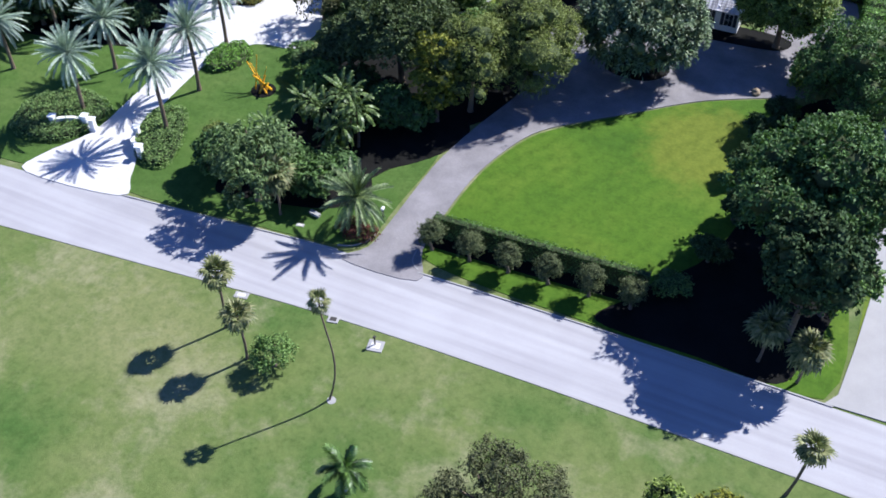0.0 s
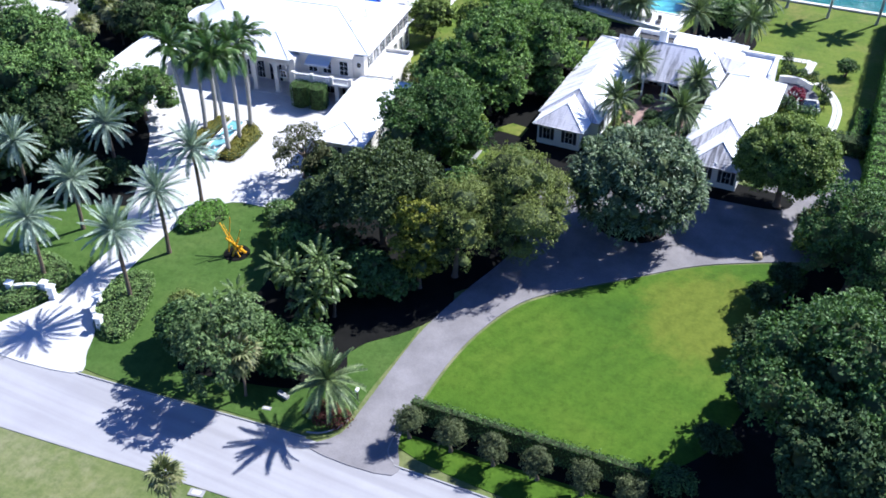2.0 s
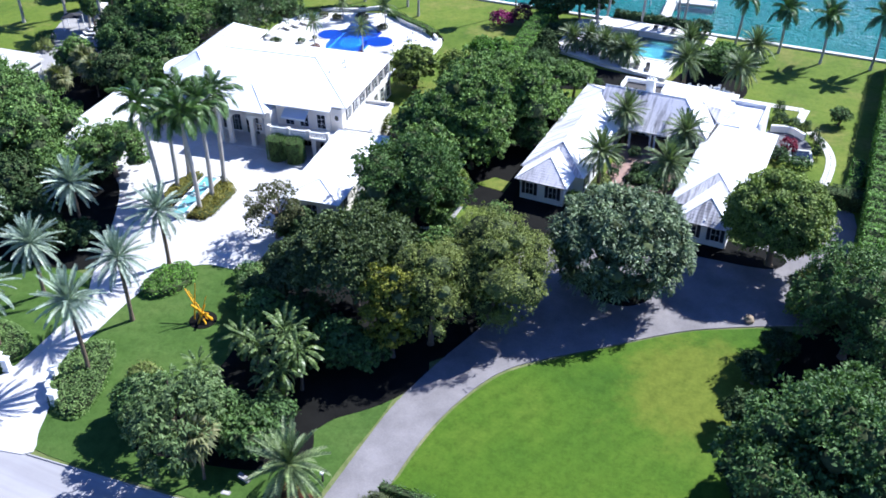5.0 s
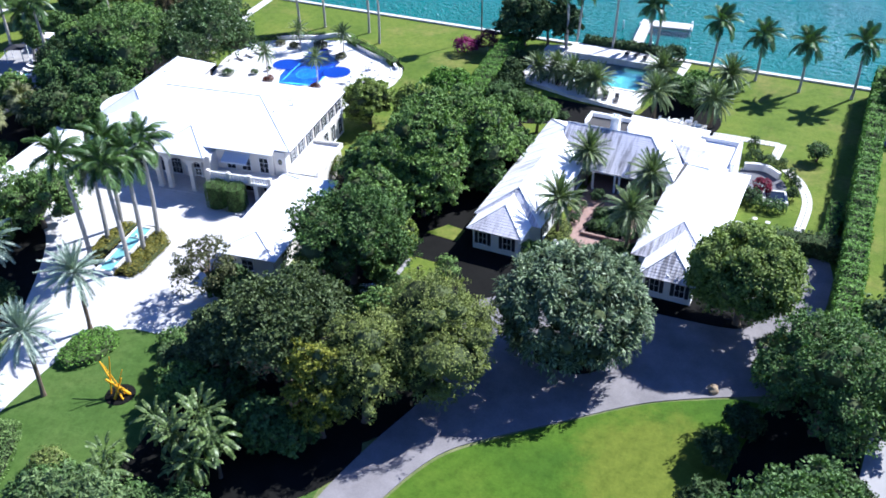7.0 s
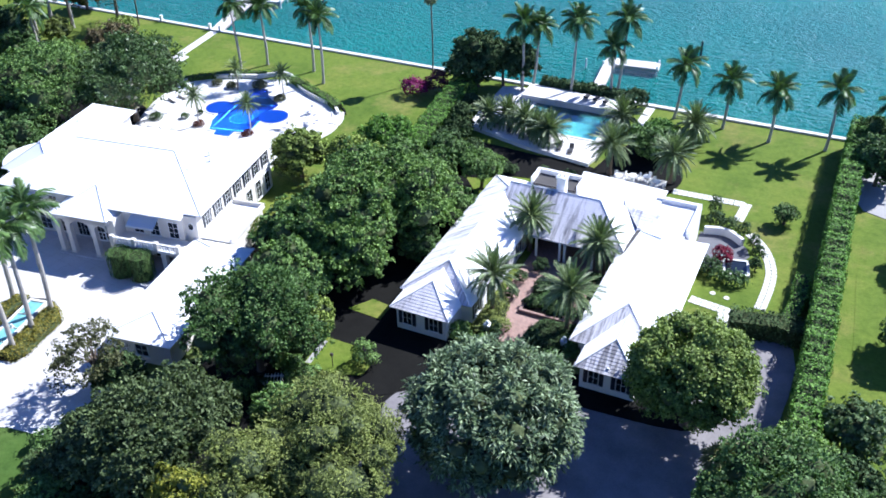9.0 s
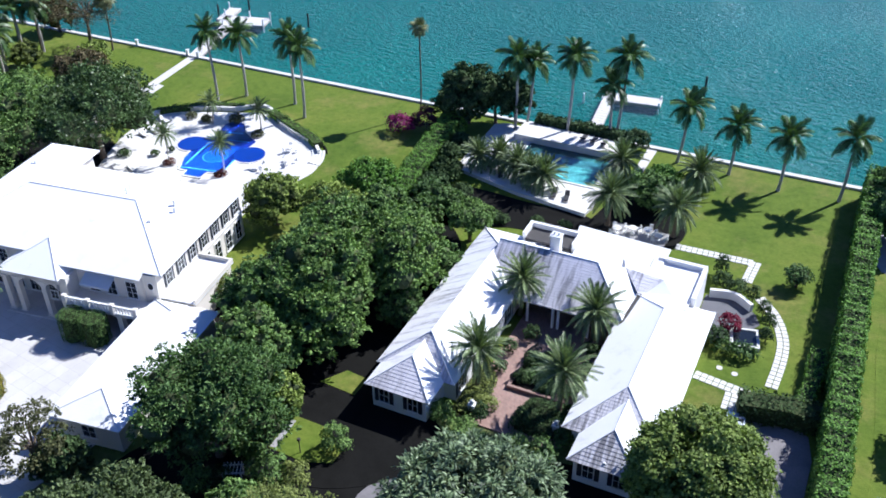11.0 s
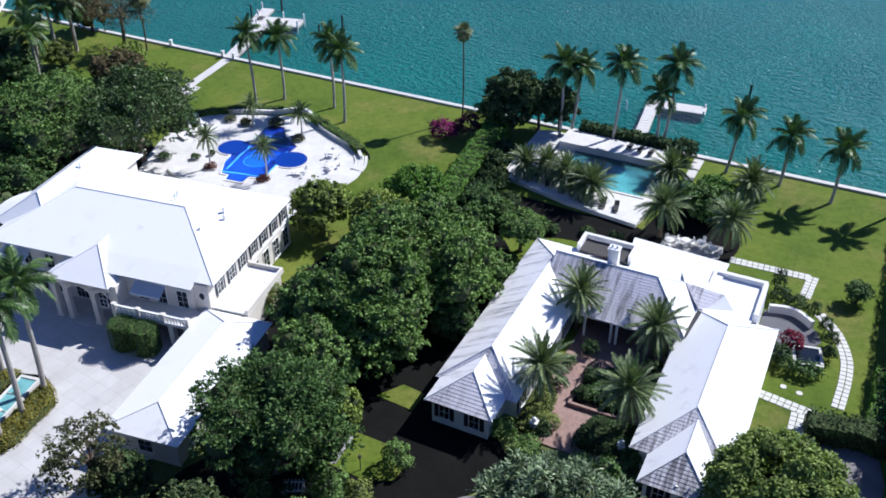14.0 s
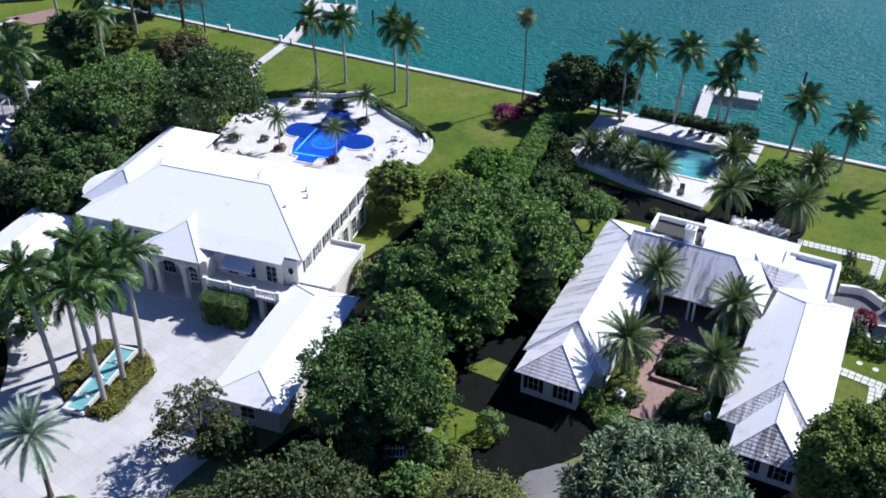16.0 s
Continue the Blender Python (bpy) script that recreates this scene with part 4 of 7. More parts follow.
def ico_template():
    bm = bmesh.new()
    bmesh.ops.create_icosphere(bm, subdivisions=2, radius=1.0)
    v = np.array([tuple(q.co) for q in bm.verts])
    f = np.array([[q.index for q in t.verts] for t in bm.faces])
    bm.free()
    return v, f


ICO_V, ICO_F = ico_template()


def core_mesh(c, s, rng):
    """The opaque heart of a crown: uneven lumps at the lobes."""
    v = [ICO_V * rng.uniform(0.82, 1.1, (len(ICO_V), 1)) * si * np.array((1, 1, 0.9)) + ci for ci, si in zip(c, s)]
    f = [ICO_F + k * len(ICO_V) for k in range(len(c))]
    v = np.concatenate(v)
    v[:, 2] = np.maximum(v[:, 2], 0.1)
    me = bpy.data.meshes.new("inner_crown")
    me.from_pydata(v.tolist(), [], np.concatenate(f).tolist())
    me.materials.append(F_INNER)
    return me


def broad_tree(x, y, r, h, mat=None, seed=1, label="", base=None, n=None, leaf=(0.62, 0.34), droop=0.3, lobes=26, name="tree", z=0.05, lobe=(0.26, 0.40), group="", uneven=0.15, inner=0.24, per=15, tuft=1.0, radial=0.45, tiers=0.0):
    mat = mat or F_GREEN
    rng = np.random.default_rng(seed)
    base = h * 0.22 if base is None else base
    n = int((n or 900 + 105 * r * r) * 2.35)
    leaf = (leaf[0] * 0.66, leaf[1] * 0.70)
    p0, d0, c, s = lobed(rng, r * 0.97, h - 0.2, base, n // per, lobes, lobe, 0.9, uneven)
    if tiers:
        p0[:, 2] += tiers * 0.16 * np.sin(2 * np.pi * p0[:, 2] / tiers + 0.3 * p0[:, 0])
    rc = (0.24 + 0.046 * r) * tuft * rng.uniform(0.45, 1.6, len(p0))
    k = np.repeat(np.arange(len(p0)), per)
    e = unit(rng.normal(size=(len(k), 3)) + d0[k] * 0.9 + np.array((0, 0, 0.25)))
    p = p0[k] + e * (rc[k] * rng.uniform(0.45, 1.05, len(k)))[:, None] * np.array((1, 1, 0.72 + 0.25 * droop))
    if droop > 1:
        p[:, 2] -= np.abs(rng.normal(0, 0.3, len(p))) * droop * 0.6
    p[:, 2] = np.maximum(p[:, 2], 0.15)
    n = len(p)
    out = unit(e * 0.62 + d0[k] * 0.42 + rng.normal(0, 0.28, e.shape) + np.array((0, 0, 0.22)))
    ob = thing(name, label, "tree", (x, y, z), 0, group)
    bm = bmesh.new()
    top = Vector((rng.uniform(-0.4, 0.4), rng.uniform(-0.4, 0.4), base + (h - base) * 0.35))
    rad = 0.10 + r * 0.045
    tube([(0, 0, -0.1), (0, 0, 0.25), tuple(top * 0.5), tuple(top)], [rad * 1.5, rad * 1.05, rad * 0.85, rad * 0.6], 9, bm)
    for i in range(min(12 if inner < 0.1 else 7, lobes)):
        mid = top * 0.75 + Vector(c[i]) * 0.35
        tube([tuple(top * (0.55 + 0.06 * i)), tuple(mid), tuple(Vector(c[i]))], [rad * 0.45, rad * 0.3, rad * 0.12], 6, bm)
    part("trunk", bm, M_BARK, ob)
    part("crown", leaf_mesh("crown", p, out, leaf[0], leaf[1], rng, mat, droop, 0.25, unit(e + np.array((0, 0, -0.25 * droop))), radial), mat, ob)
    # dense inner leaves and twigs: opaque core, shade put into a darker colour
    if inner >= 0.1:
        part("inner_crown", core_mesh(c, s * 0.72, rng), F_INNER, ob, "dense inner leaves and twigs in a shade tone")
    return ob


def shrub(x, y, r, h, mat, seed, label, name="shrub", z=0.05, leaf=(0.3, 0.17), ry=None, lobes=10, category="shrub", group="", turn=0.0, n=None):
    rng = np.random.default_rng(seed)
    n = n or int(160 + 330 * r * (ry or r) * (0.3 / leaf[0]) ** 1.5)
    p, d, c, s = lobed(rng, r, h, 0.0, n, lobes, (0.35, 0.55))
    if ry:
        p[:, 1] *= ry / r
    ob = thing(name, label, category, (x, y, z), turn, group)
    part("foliage", leaf_mesh("foliage", p, unit(d * 0.95 + rng.normal(0, 0.3, d.shape) + np.array((0, 0, 0.28))), leaf[0], leaf[1], rng, mat, 0.2), mat, ob)
    part("stem", tube([(0, 0, -0.05), (0.05 * r, 0, h * 0.35), (0.1 * r, 0.1 * r, h * 0.6)], [0.07, 0.05, 0.03], 6), M_BARK, ob)
    return ob


def hedge(name, line, half, height, mat, seed, label, per=26, z=0.05, leaf=(0.32, 0.19)):
    """A clipped hedge along a line: leaves over its top and sides, a dense core within."""
    rng = np.random.default_rng(seed)
    ob = thing(name, label, "hedge", (line[0][0], line[0][1], z), 0)
    loc = [(x - line[0][0], y - line[0][1]) for x, y in line]
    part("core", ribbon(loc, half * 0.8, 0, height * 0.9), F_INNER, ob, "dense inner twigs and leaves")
    seg = np.array(loc)
    ln = np.linalg.norm(np.diff(seg, axis=0), axis=1)
    n = int(ln.sum() * (2 * half + 2 * height) * per)
    cum = np.concatenate([[0], np.cumsum(ln)])
    t = rng.uniform(0, cum[-1], n)
    i = np.clip(np.searchsorted(cum, t) - 1, 0, len(ln) - 1)
    f = ((t - cum[i]) / ln[i])[:, None]
    p = seg[i] * (1 - f) + seg[i + 1] * f
    dr = (seg[i + 1] - seg[i]) / ln[i][:, None]
    nr = np.stack([-dr[:, 1], dr[:, 0]], 1)
    u = rng.uniform(0, 2 * half + 2 * height, n)
    ontop = u < 2 * half
    wob = 1 + 0.10 * np.sin(t * 0.9 + seed) + 0.07 * np.sin(t * 2.3)
    off = np.where(ontop, u - half, np.where(u < 2 * half + height, half, -half) * wob)
    zz = np.where(ontop, height * (1 + 0.04 * np.sin(t * 1.7) + 0.03 * np.sin(t * 4.1)), np.mod(u - 2 * half, height))
    off = off + rng.normal(0, 0.09, n)
    zz = zz + rng.normal(0, 0.08, n)
    at = np.concatenate([p + nr * off[:, None], zz[:, None]], 1)
    out = np.concatenate([nr * np.where(ontop, 0, np.sign(off))[:, None], np.where(ontop, 1.0, 0.25)[:, None]], 1)
    at[:, 2] = np.maximum(at[:, 2], 0.06)
    part("foliage", leaf_mesh("foliage", at, unit(out + rng.normal(0, 0.33, out.shape)), leaf[0], leaf[1], rng, mat, 0.2), mat, ob)
    return ob


def inside(poly, x, y):
    odd = np.zeros(len(x), bool)
    for (xa, ya), (xb, yb) in zip(poly, poly[1:] + poly[:1]):
        if ya != yb:
            odd ^= ((ya > y) != (yb > y)) & (x < (xb - xa) * (y - ya) / (yb - ya) + xa)
    return odd


def edge_distance(poly, x, y):
    best = np.full(len(x), 1e9)
    for (xa, ya), (xb, yb) in zip(poly, poly[1:] + poly[:1]):
        dx, dy = xb - xa, yb - ya
        t = np.clip(((x - xa) * dx + (y - ya) * dy) / (dx * dx + dy * dy + 1e-9), 0, 1)
        best = np.minimum(best, np.hypot(x - xa - t * dx, y - ya - t * dy))
    return best


def bed(name, label, pts, h, mat, seed, per=60, leaf=(0.26, 0.16), z=0.05, smooth=True, soft=0.35, category="shrub bed"):
    """A low planted bed that fills an outline: leaves over a mounded top that falls to the ground at its edge."""
    rng = np.random.default_rng(seed)
    ox, oy = pts[0]
    poly = curve([(x - ox, y - oy) for x, y in pts], 5, True) if smooth else [(x - ox, y - oy) for x, y in pts]
    a = np.array(poly)
    lo, hi = a.min(0) - 0.1, a.max(0) + 0.1
    n = int((hi - lo).prod() * per)
    x, y = rng.uniform(lo[0], hi[0], n), rng.uniform(lo[1], hi[1], n)
    ok = inside(poly, x, y)
    x, y = x[ok], y[ok]
    d = edge_distance(poly, x, y)
    top = h * (1 - np.exp(-d / soft)) * (1 + 0.16 * np.sin(x * 1.7 + seed) * np.sin(y * 1.9) + 0.12 * np.sin(x * 3.9 + y * 3.1))
    at = np.stack([x, y, np.maximum(top + rng.normal(0, 0.07, len(x)), 0.04)], 1)
    out = unit(rng.normal(0, 0.42, at.shape) + np.array((0, 0, 1.0)))
    ob = thing(name, label, category, (ox, oy, z))
    cx, cy = a.mean(0)
    core = [(cx + (u - cx) * 0.86, cy + (v - cy) * 0.86) for u, v in poly]
    part("core", prism(core, 0.0, h * 0.62), F_INNER, ob, "dense inner growth in a shade tone")
    part("foliage", leaf_mesh("foliage", at, out, leaf[0], leaf[1], rng, mat, 0.2), mat, ob)
    return ob


def drum(x, y, r, h, mat, seed, label, z=0.1, group="", per=90):
    """A block of hedge clipped to a rounded drum with a flat top."""
    rng = np.random.default_rng(seed)
    n1, n2 = int(2 * math.pi * r * h * per), int(math.pi * r * r * per)
    a = rng.uniform(0, 2 * math.pi, n1)
    bulge = (np.abs(np.cos(a)) ** 3.4 + np.abs(np.sin(a)) ** 3.4) ** (-1 / 3.4)
    side = np.stack([r * bulge * np.cos(a), r * bulge * np.sin(a), rng.uniform(0.1, h, n1)], 1)
    b, q = rng.uniform(0, 2 * math.pi, n2), np.sqrt(rng.uniform(0, 1, n2)) * r
    bulge2 = (np.abs(np.cos(b)) ** 3.4 + np.abs(np.sin(b)) ** 3.4) ** (-1 / 3.4)
    cap = np.stack([q * bulge2 * np.cos(b), q * bulge2 * np.sin(b), np.full(n2, h)], 1)
    at = np.concatenate([side, cap]) + rng.normal(0, 0.04, (n1 + n2, 3))
    out = np.concatenate([np.stack([np.cos(a), np.sin(a), np.full(n1, 0.2)], 1), np.tile((0, 0, 1.0), (n2, 1))])
    ob = thing("box_hedge", label, "hedge", (x, y, z), 8, group)
    part("core", prism([(r * 0.9 * math.cos(t), r * 0.9 * math.sin(t)) for t in (k * math.pi / 12 for k in range(24))], 0, h * 0.96), F_INNER, ob, "dense inner twigs")
    part("foliage", leaf_mesh("foliage", at, unit(out + rng.normal(0, 0.35, out.shape)), 0.16, 0.11, rng, mat, 0.1), mat, ob)
    return ob


def paddle_mesh(name, stalk, length, width, sag, mat, seed=0):
    """A long stalk with one torn paddle leaf, along +x."""
    rng = random.Random(seed)
    bm = bmesh.new()

    def mid(t):
        return Vector((stalk + length * t * (1 - 0.25 * sag * t), 0, -sag * length * t * t * 0.8))
    tube([(0, 0, 0), (stalk * 0.5, 0, 0.1), mid(0)], [0.05, 0.035, 0.025], 5, bm, cap=False)
    n = 9
    for s in (-1, 1):
        for k in range(n):
            t0, t1 = k / n, (k + 0.86) / n
            w = width * 0.5 * math.sin(math.pi * (0.12 + 0.80 * (t0 + t1) / 2)) ** 0.6 * rng.uniform(0.75, 1.1)
            drop = w * rng.uniform(0.1, 0.7)
            a, b = mid(t0), mid(t1)
            fwd = (b - a) * 0.35
            bm.faces.new([bm.verts.new(p) for p in (a, b, b + fwd + Vector((0, s * w, -drop)), a + fwd * 0.6 + Vector((0, s * w, -drop)))])
    return mesh_of(name, bm, mat)


# --- palms ---
def frond_mesh(name, length, rise, fall, leaflets, llen, lwid, mat, hang=0.2, vee=0.35, seed=0, start=0.16):
    """A feather frond along +x from the origin."""
    rng = random.Random(seed)
    bm = bmesh.new()

    def mid(t):
        return Vector((length * t * (1 - 0.18 * max(0, fall - 0.4) * t), 0, rise * t - fall * length * 0.55 * t ** 2.2))
    pts = [mid(k / 8) for k in range(9)]
    tube(pts, [0.05 * (1 - k / 9.5) + 0.008 for k in range(9)], 4, bm, cap=False)
    for k in range(leaflets):
        t = start + (1 - start) * k / (leaflets - 1)
        o = mid(t)
        d = (mid(min(1, t + 0.03)) - mid(t - 0.03)).normalized()
        w = llen * (math.sin(math.pi * (0.18 + 0.74 * t)) ** 0.7)
        for s in (-1, 1):
            side = Vector((0, s, 0))
            upv = Vector((-d.z, 0, d.x))
            tip = o + d * w * 0.62 + side * w * rng.uniform(0.62, 0.86) + upv * w * vee * rng.uniform(0.5, 1.2) - Vector((0, 0, w * hang * rng.uniform(0.6, 1.5)))
            m = o.lerp(tip, 0.45) + Vector((0, 0, w * hang * 0.3))
            q = d * lwid * 0.5
            v = [bm.verts.new(p) for p in (o - q * 0.6, m - q, tip, m + q, o + q * 0.6)]
            bm.faces.new(v)
    return mesh_of(name, bm, mat)


def fan_mesh(name, stalk, r, mat, seed=0, segs=13, sag=0.25):
    rng = random.Random(seed)
    bm = bmesh.new()
    tube([(0, 0, 0), (stalk * 0.5, 0, stalk * 0.12), (stalk, 0, 0.06)], [0.035, 0.025, 0.02], 4, bm, cap=False)
    for k in range(segs):
        a = radians(-115 + 230 * k / (segs - 1))
        ln = r * (0.72 + 0.28 * math.cos(a * 0.7)) * rng.uniform(0.9, 1.08)
        u = Vector((math.cos(a), math.sin(a), 0))
        o = Vector((stalk, 0, 0.06))
        q = Vector((-u.y, u.x, 0)) * r * 0.1
        m = o + u * ln * 0.55 + Vector((0, 0, 0.03))
        tip = o + u * ln - Vector((0, 0, ln * sag * rng.uniform(0.6, 1.6)))
        v = [bm.verts.new(p) for p in (o, m - q, tip, m + q)]
        bm.faces.new(v)
    return mesh_of(name, bm, mat)


def trunk_line(h, lean, wob, rng, n=9):
    pts = []
    for k in range(n):
        t = k / (n - 1)
        pts.append((lean[0] * t + wob * math.sin(t * 3.0) * (1 - t) * 0.9, lean[1] * t + wob * 0.6 * math.sin(t * 2.2 + 1) * t * (1 - t) * 2, h * t - (0.08 if k == 0 else 0)))
    return pts


def palm(name, label, x, y, h, lean, fronds, count, spread, trunk_mat, r0, r1, seed, shaft=0.0, scale=1.0, bulge=0.0, z=0.05, group="", wob=0.2, bias=0.0, skirt=0):
    """A palm: trunk, optional crownshaft, and each frond as a part. spread: inclination of outermost and innermost fronds."""
    rng = random.Random(seed)
    ob = thing(name, label, "palm tree", (x, y, z), 0, group)
    pts = trunk_line(h, lean, wob, rng)
    n = len(pts)
    part("trunk", tube(pts, [r0 * (1.35 if k == 0 else 1) * (1 - k / (n - 1)) + r1 * k / (n - 1) + bulge * math.sin(math.pi * k / (n - 1)) for k in range(n)], 10), trunk_mat, ob)
    top = Vector(pts[-1])
    if shaft:
        part("crownshaft", tube([top, top + Vector((0, 0, shaft * 0.5)), top + Vector((0, 0, shaft))], [r1 * 1.25, r1 * 1.1, r1 * 0.5], 10), M_SHAFT, ob, "smooth green crownshaft")
        top = top + Vector((0, 0, shaft * 0.95))
    for k in range(count):
        t = (k + 0.5) / count
        inc = spread[0] + (spread[1] - spread[0]) * t ** 1.1 + rng.uniform(-7, 7)
        az = k * 137.5 + rng.uniform(-12, 12)
        mesh = fronds[0] if t < 0.38 else fronds[1] if t < 0.75 else fronds[2]
        o = new("frond", mesh)
        o.parent = ob
        s = scale * rng.uniform(0.88, 1.1)
        o.matrix_basis = Matrix.Translation(top) @ pose(0, 0, 0, 0, 0, az) @ pose(0, 0, 0, rng.uniform(-14, 14), -inc, 0) @ Matrix.Diagonal((s, s, s, 1))
    return ob


RF = [frond_mesh("royal frond", 3.3, 0.9, 1.25, 24, 1.05, 0.17, F_ROYAL, 0.55, 0.1, 1), frond_mesh("royal frond", 3.3, 1.2, 0.95, 24, 1.05, 0.17, F_ROYAL, 0.45, 0.1, 2), frond_mesh("royal frond", 2.9, 1.0, 0.5, 22, 0.95, 0.16, F_ROYAL, 0.3, 0.15, 3)]
SF = [frond_mesh("date frond", 3.0, 0.25, 0.55, 32, 0.38, 0.07, F_SILVER, 0.06, 0.4, 4), frond_mesh("date frond", 3.0, 0.3, 0.34, 32, 0.38, 0.07, F_SILVER, 0.02, 0.45, 5), frond_mesh("date frond", 2.7, 0.3, 0.18, 30, 0.35, 0.07, F_SILVER, 0.0, 0.45, 6)]
DF = [frond_mesh("date frond", 3.0, 0.25, 0.7, 32, 0.42, 0.08, F_DATE, 0.1, 0.4, 7), frond_mesh("date frond", 3.0, 0.35, 0.42, 32, 0.42, 0.08, F_DATE, 0.05, 0.45, 8), frond_mesh("date frond", 2.7, 0.3, 0.24, 30, 0.38, 0.08, F_DATE, 0.0, 0.5, 9)]
FF = [fan_mesh("sabal fan", 0.75, 0.95, F_SABAL, 1, 13, 0.5), fan_mesh("sabal fan", 0.8, 1.0, F_SABAL, 2, 13, 0.3), fan_mesh("sabal fan", 0.75, 0.9, F_SABAL, 3, 13, 0.15)]


def royal(x, y, h, lean=(0, 0), seed=1, label="tall royal palm with a smooth pale trunk on the waterside lawn", scale=1.0, z=0.05, group="waterfront royal palms", count=15, r=0.27):
    return palm("royal_palm", label, x, y, h - 2.4 * scale, lean, RF, count, (-28, 72), M_ROYAL, r, r * 0.62, seed, 1.5 * scale, scale * 1.25, 0.05, z, group)


def date(x, y, h, seed=1, silver=True, label="", scale=1.0, z=0.05, lean=(0, 0), group="date palms", count=52, r=0.26):
    return palm("date_palm", label, x, y, h, lean, SF if silver else DF, count, (-42, 84), M_DATEBARK, r * 1.15, r, seed, 0, scale, 0.0, z, group, 0.1)


def sabal(x, y, h, seed=1, label="sabal palm with a thin trunk and a small ball of fans", scale=1.0, lean=(0, 0), z=0.0, r=0.115, group="sabal palms", wob=0.2, count=28):
    return palm("sabal_palm", label, x, y, h, lean, FF, count, (-55, 84), M_DATEBARK, r * 1.1, r, seed, 0, scale, 0.0, z, group, wob)


# fairway palms, close to the road
sabal(-27.0, 35.5, 11.2, 1, "tall leaning sabal palm on a round pale base in the fairway", 0.68, (-0.3, 0.9), wob=1.3, count=15, r=0.075)
sabal(-35.8, 36.2, 5.6, 2, "sabal palm with a full head of fans on the fairway", 1.0, count=22)
sabal(-39.6, 38.4, 6.9, 3, "sabal palm with a full head of fans on the fairway", 1.0, (0.2, 0.3), count=22)
sabal(9.4, 42.9, 6.0, 4, "slender leaning sabal palm beside the road", 0.9, (0.5, 0.4), count=22)
sabal(8.1, 54.2, 4.3, 5, "sabal palm at the edge of the boundary trees", 1.25)
sabal(4.6, 55.1, 4.6, 6, "sabal palm in the shade of the boundary trees", 1.2)
sabal(-43.5, 53.4, 5.2, 7, "sabal palm with hanging dry fans among the roadside trees", 1.35)
sabal(-60.9, 168.8, 14.0, 8, "very tall thin sabal palm by the seawall", 1.0, (0.1, 0), r=0.11)
palm("coconut_palm", "small wind-blown coconut palm on the fairway", -21.4, 28.6, 3.0, (0.2, 0.1), RF, 13, (-20, 70), M_ROYAL, 0.14, 0.09, 11, 0, 0.72, 0, 0.0)

for i, (x, y, h, lx, ly) in enumerate(((-93.0, 159.7, 12.6, -0.5, 0.1), (-89.7, 162.9, 11.6, -0.1, 0), (-80.8, 163.6, 12.2, -0.1, 0.2), (-76.7, 160.0, 12.8, 0.2, 0), (-45.2, 169.1, 13.2, 0.1, 0), (-44.0, 170.6, 12.2, 0.9, 0.2), (-37.5, 170.2, 14.2, 0.6, 0.1), (-30.6, 172.0, 14.6, 0.8, 0.3), (-31.4, 171.4, 10.4, -0.1, 0.2), (-20.8, 169.8, 10.6, 0.7, 0), (-13.5, 169.3, 9.4, 0.2, 0.2), (-6.6, 167.6, 9.8, 0.1, 0.4), (1.1, 168.1, 11.0, 0.2, 0.3), (8.5, 168.4, 10.5, 0.3, 0))):
    royal(x, y, h - (0.5 if x < -25 else 1.2), (lx, ly), 20 + i, scale=0.83, count=20, r=0.2)
for i, (x, y, h, lx, ly) in enumerate(((-76.9, 88.2, 14.4, -1.2, 0.6), (-77.4, 91.7, 12.0, 0.0, 0.5), (-71.2, 88.5, 14.6, -0.5, 0.3), (-78.3, 95.2, 12.8, 0.3, 0.2), (-71.8, 91.7, 14.4, 0.3, 0.3), (-72.5, 95.2, 14.2, 0.5, 0.2))):
    royal(x, y, h, (lx, ly), 40 + i, "tall royal palm in the forecourt planting bed", 0.94, 0.1, "forecourt royal palms", 17)
for i, (x, y, h, lx) in enumerate(((-137.3, 133.1, 11, 0.3), (-124.6, 129.8, 12, -0.4), (-142.5, 127.8, 10, 0), (-137.9, 161.7, 10, 0.2), (-134.3, 163.2, 10, 0), (-133.9, 154.2, 11, 0.3), (-152.5, 162.2, 10.5, 0), (-129.5, 150, 10, 0.2))):
    royal(x, y, h, (lx, 0), 60 + i, "royal palm on the neighbouring waterfront lawn", 1.0, 0.05, "neighbouring royal palms")
# silver date palms along the white drive
for i, (x, y, h) in enumerate(((-73.6, 58.4, 8.2), (-76.6, 67.4, 6.9), (-81.3, 78.5, 7.2), (-62.6, 59.6, 9.0), (-64.4, 68.0, 8.2), (-67.4, 77.8, 7.6), (-88.5, 70.5, 7.2), (-88.0, 62.0, 6.6))):
    date(x, y, h, 80 + i, True, "silvery date palm beside the white drive", 1.2, 0.05, (random.uniform(-0.3, 0.3), 0.2), "driveway date palms", 60, 0.2)
date(-35.0, 54.8, 4.4, 95, False, "low date palm on a red mulched bed by the drive entrance", 1.25, 0.1, count=50)
# courtyard and poolside date palms
for i, (x, y, h) in enumerate(((-28.0, 128.0, 4.9), (-19.4, 126.9, 4.1), (-27.4, 114.8, 5.4), (-18.8, 114.8, 5.8))):
    date(x, y, h, 100 + i, False, "feathery date palm in the brick courtyard", 1.14, 0.16, (0.1, 0.1), "courtyard date palms", 66, 0.21)
for i, (x, y, h) in enumerate(((-24.8, 149.8, 4.6), (-16.6, 150.6, 4.4), (-16.4, 162.6, 3.4), (-27.2, 163.6, 2.2))):
    date(x, y, h, 110 + i, False, "grey-green date palm beside the pool terrace", 1.14, 0.05, (0, 0), "terrace date palms", 74)
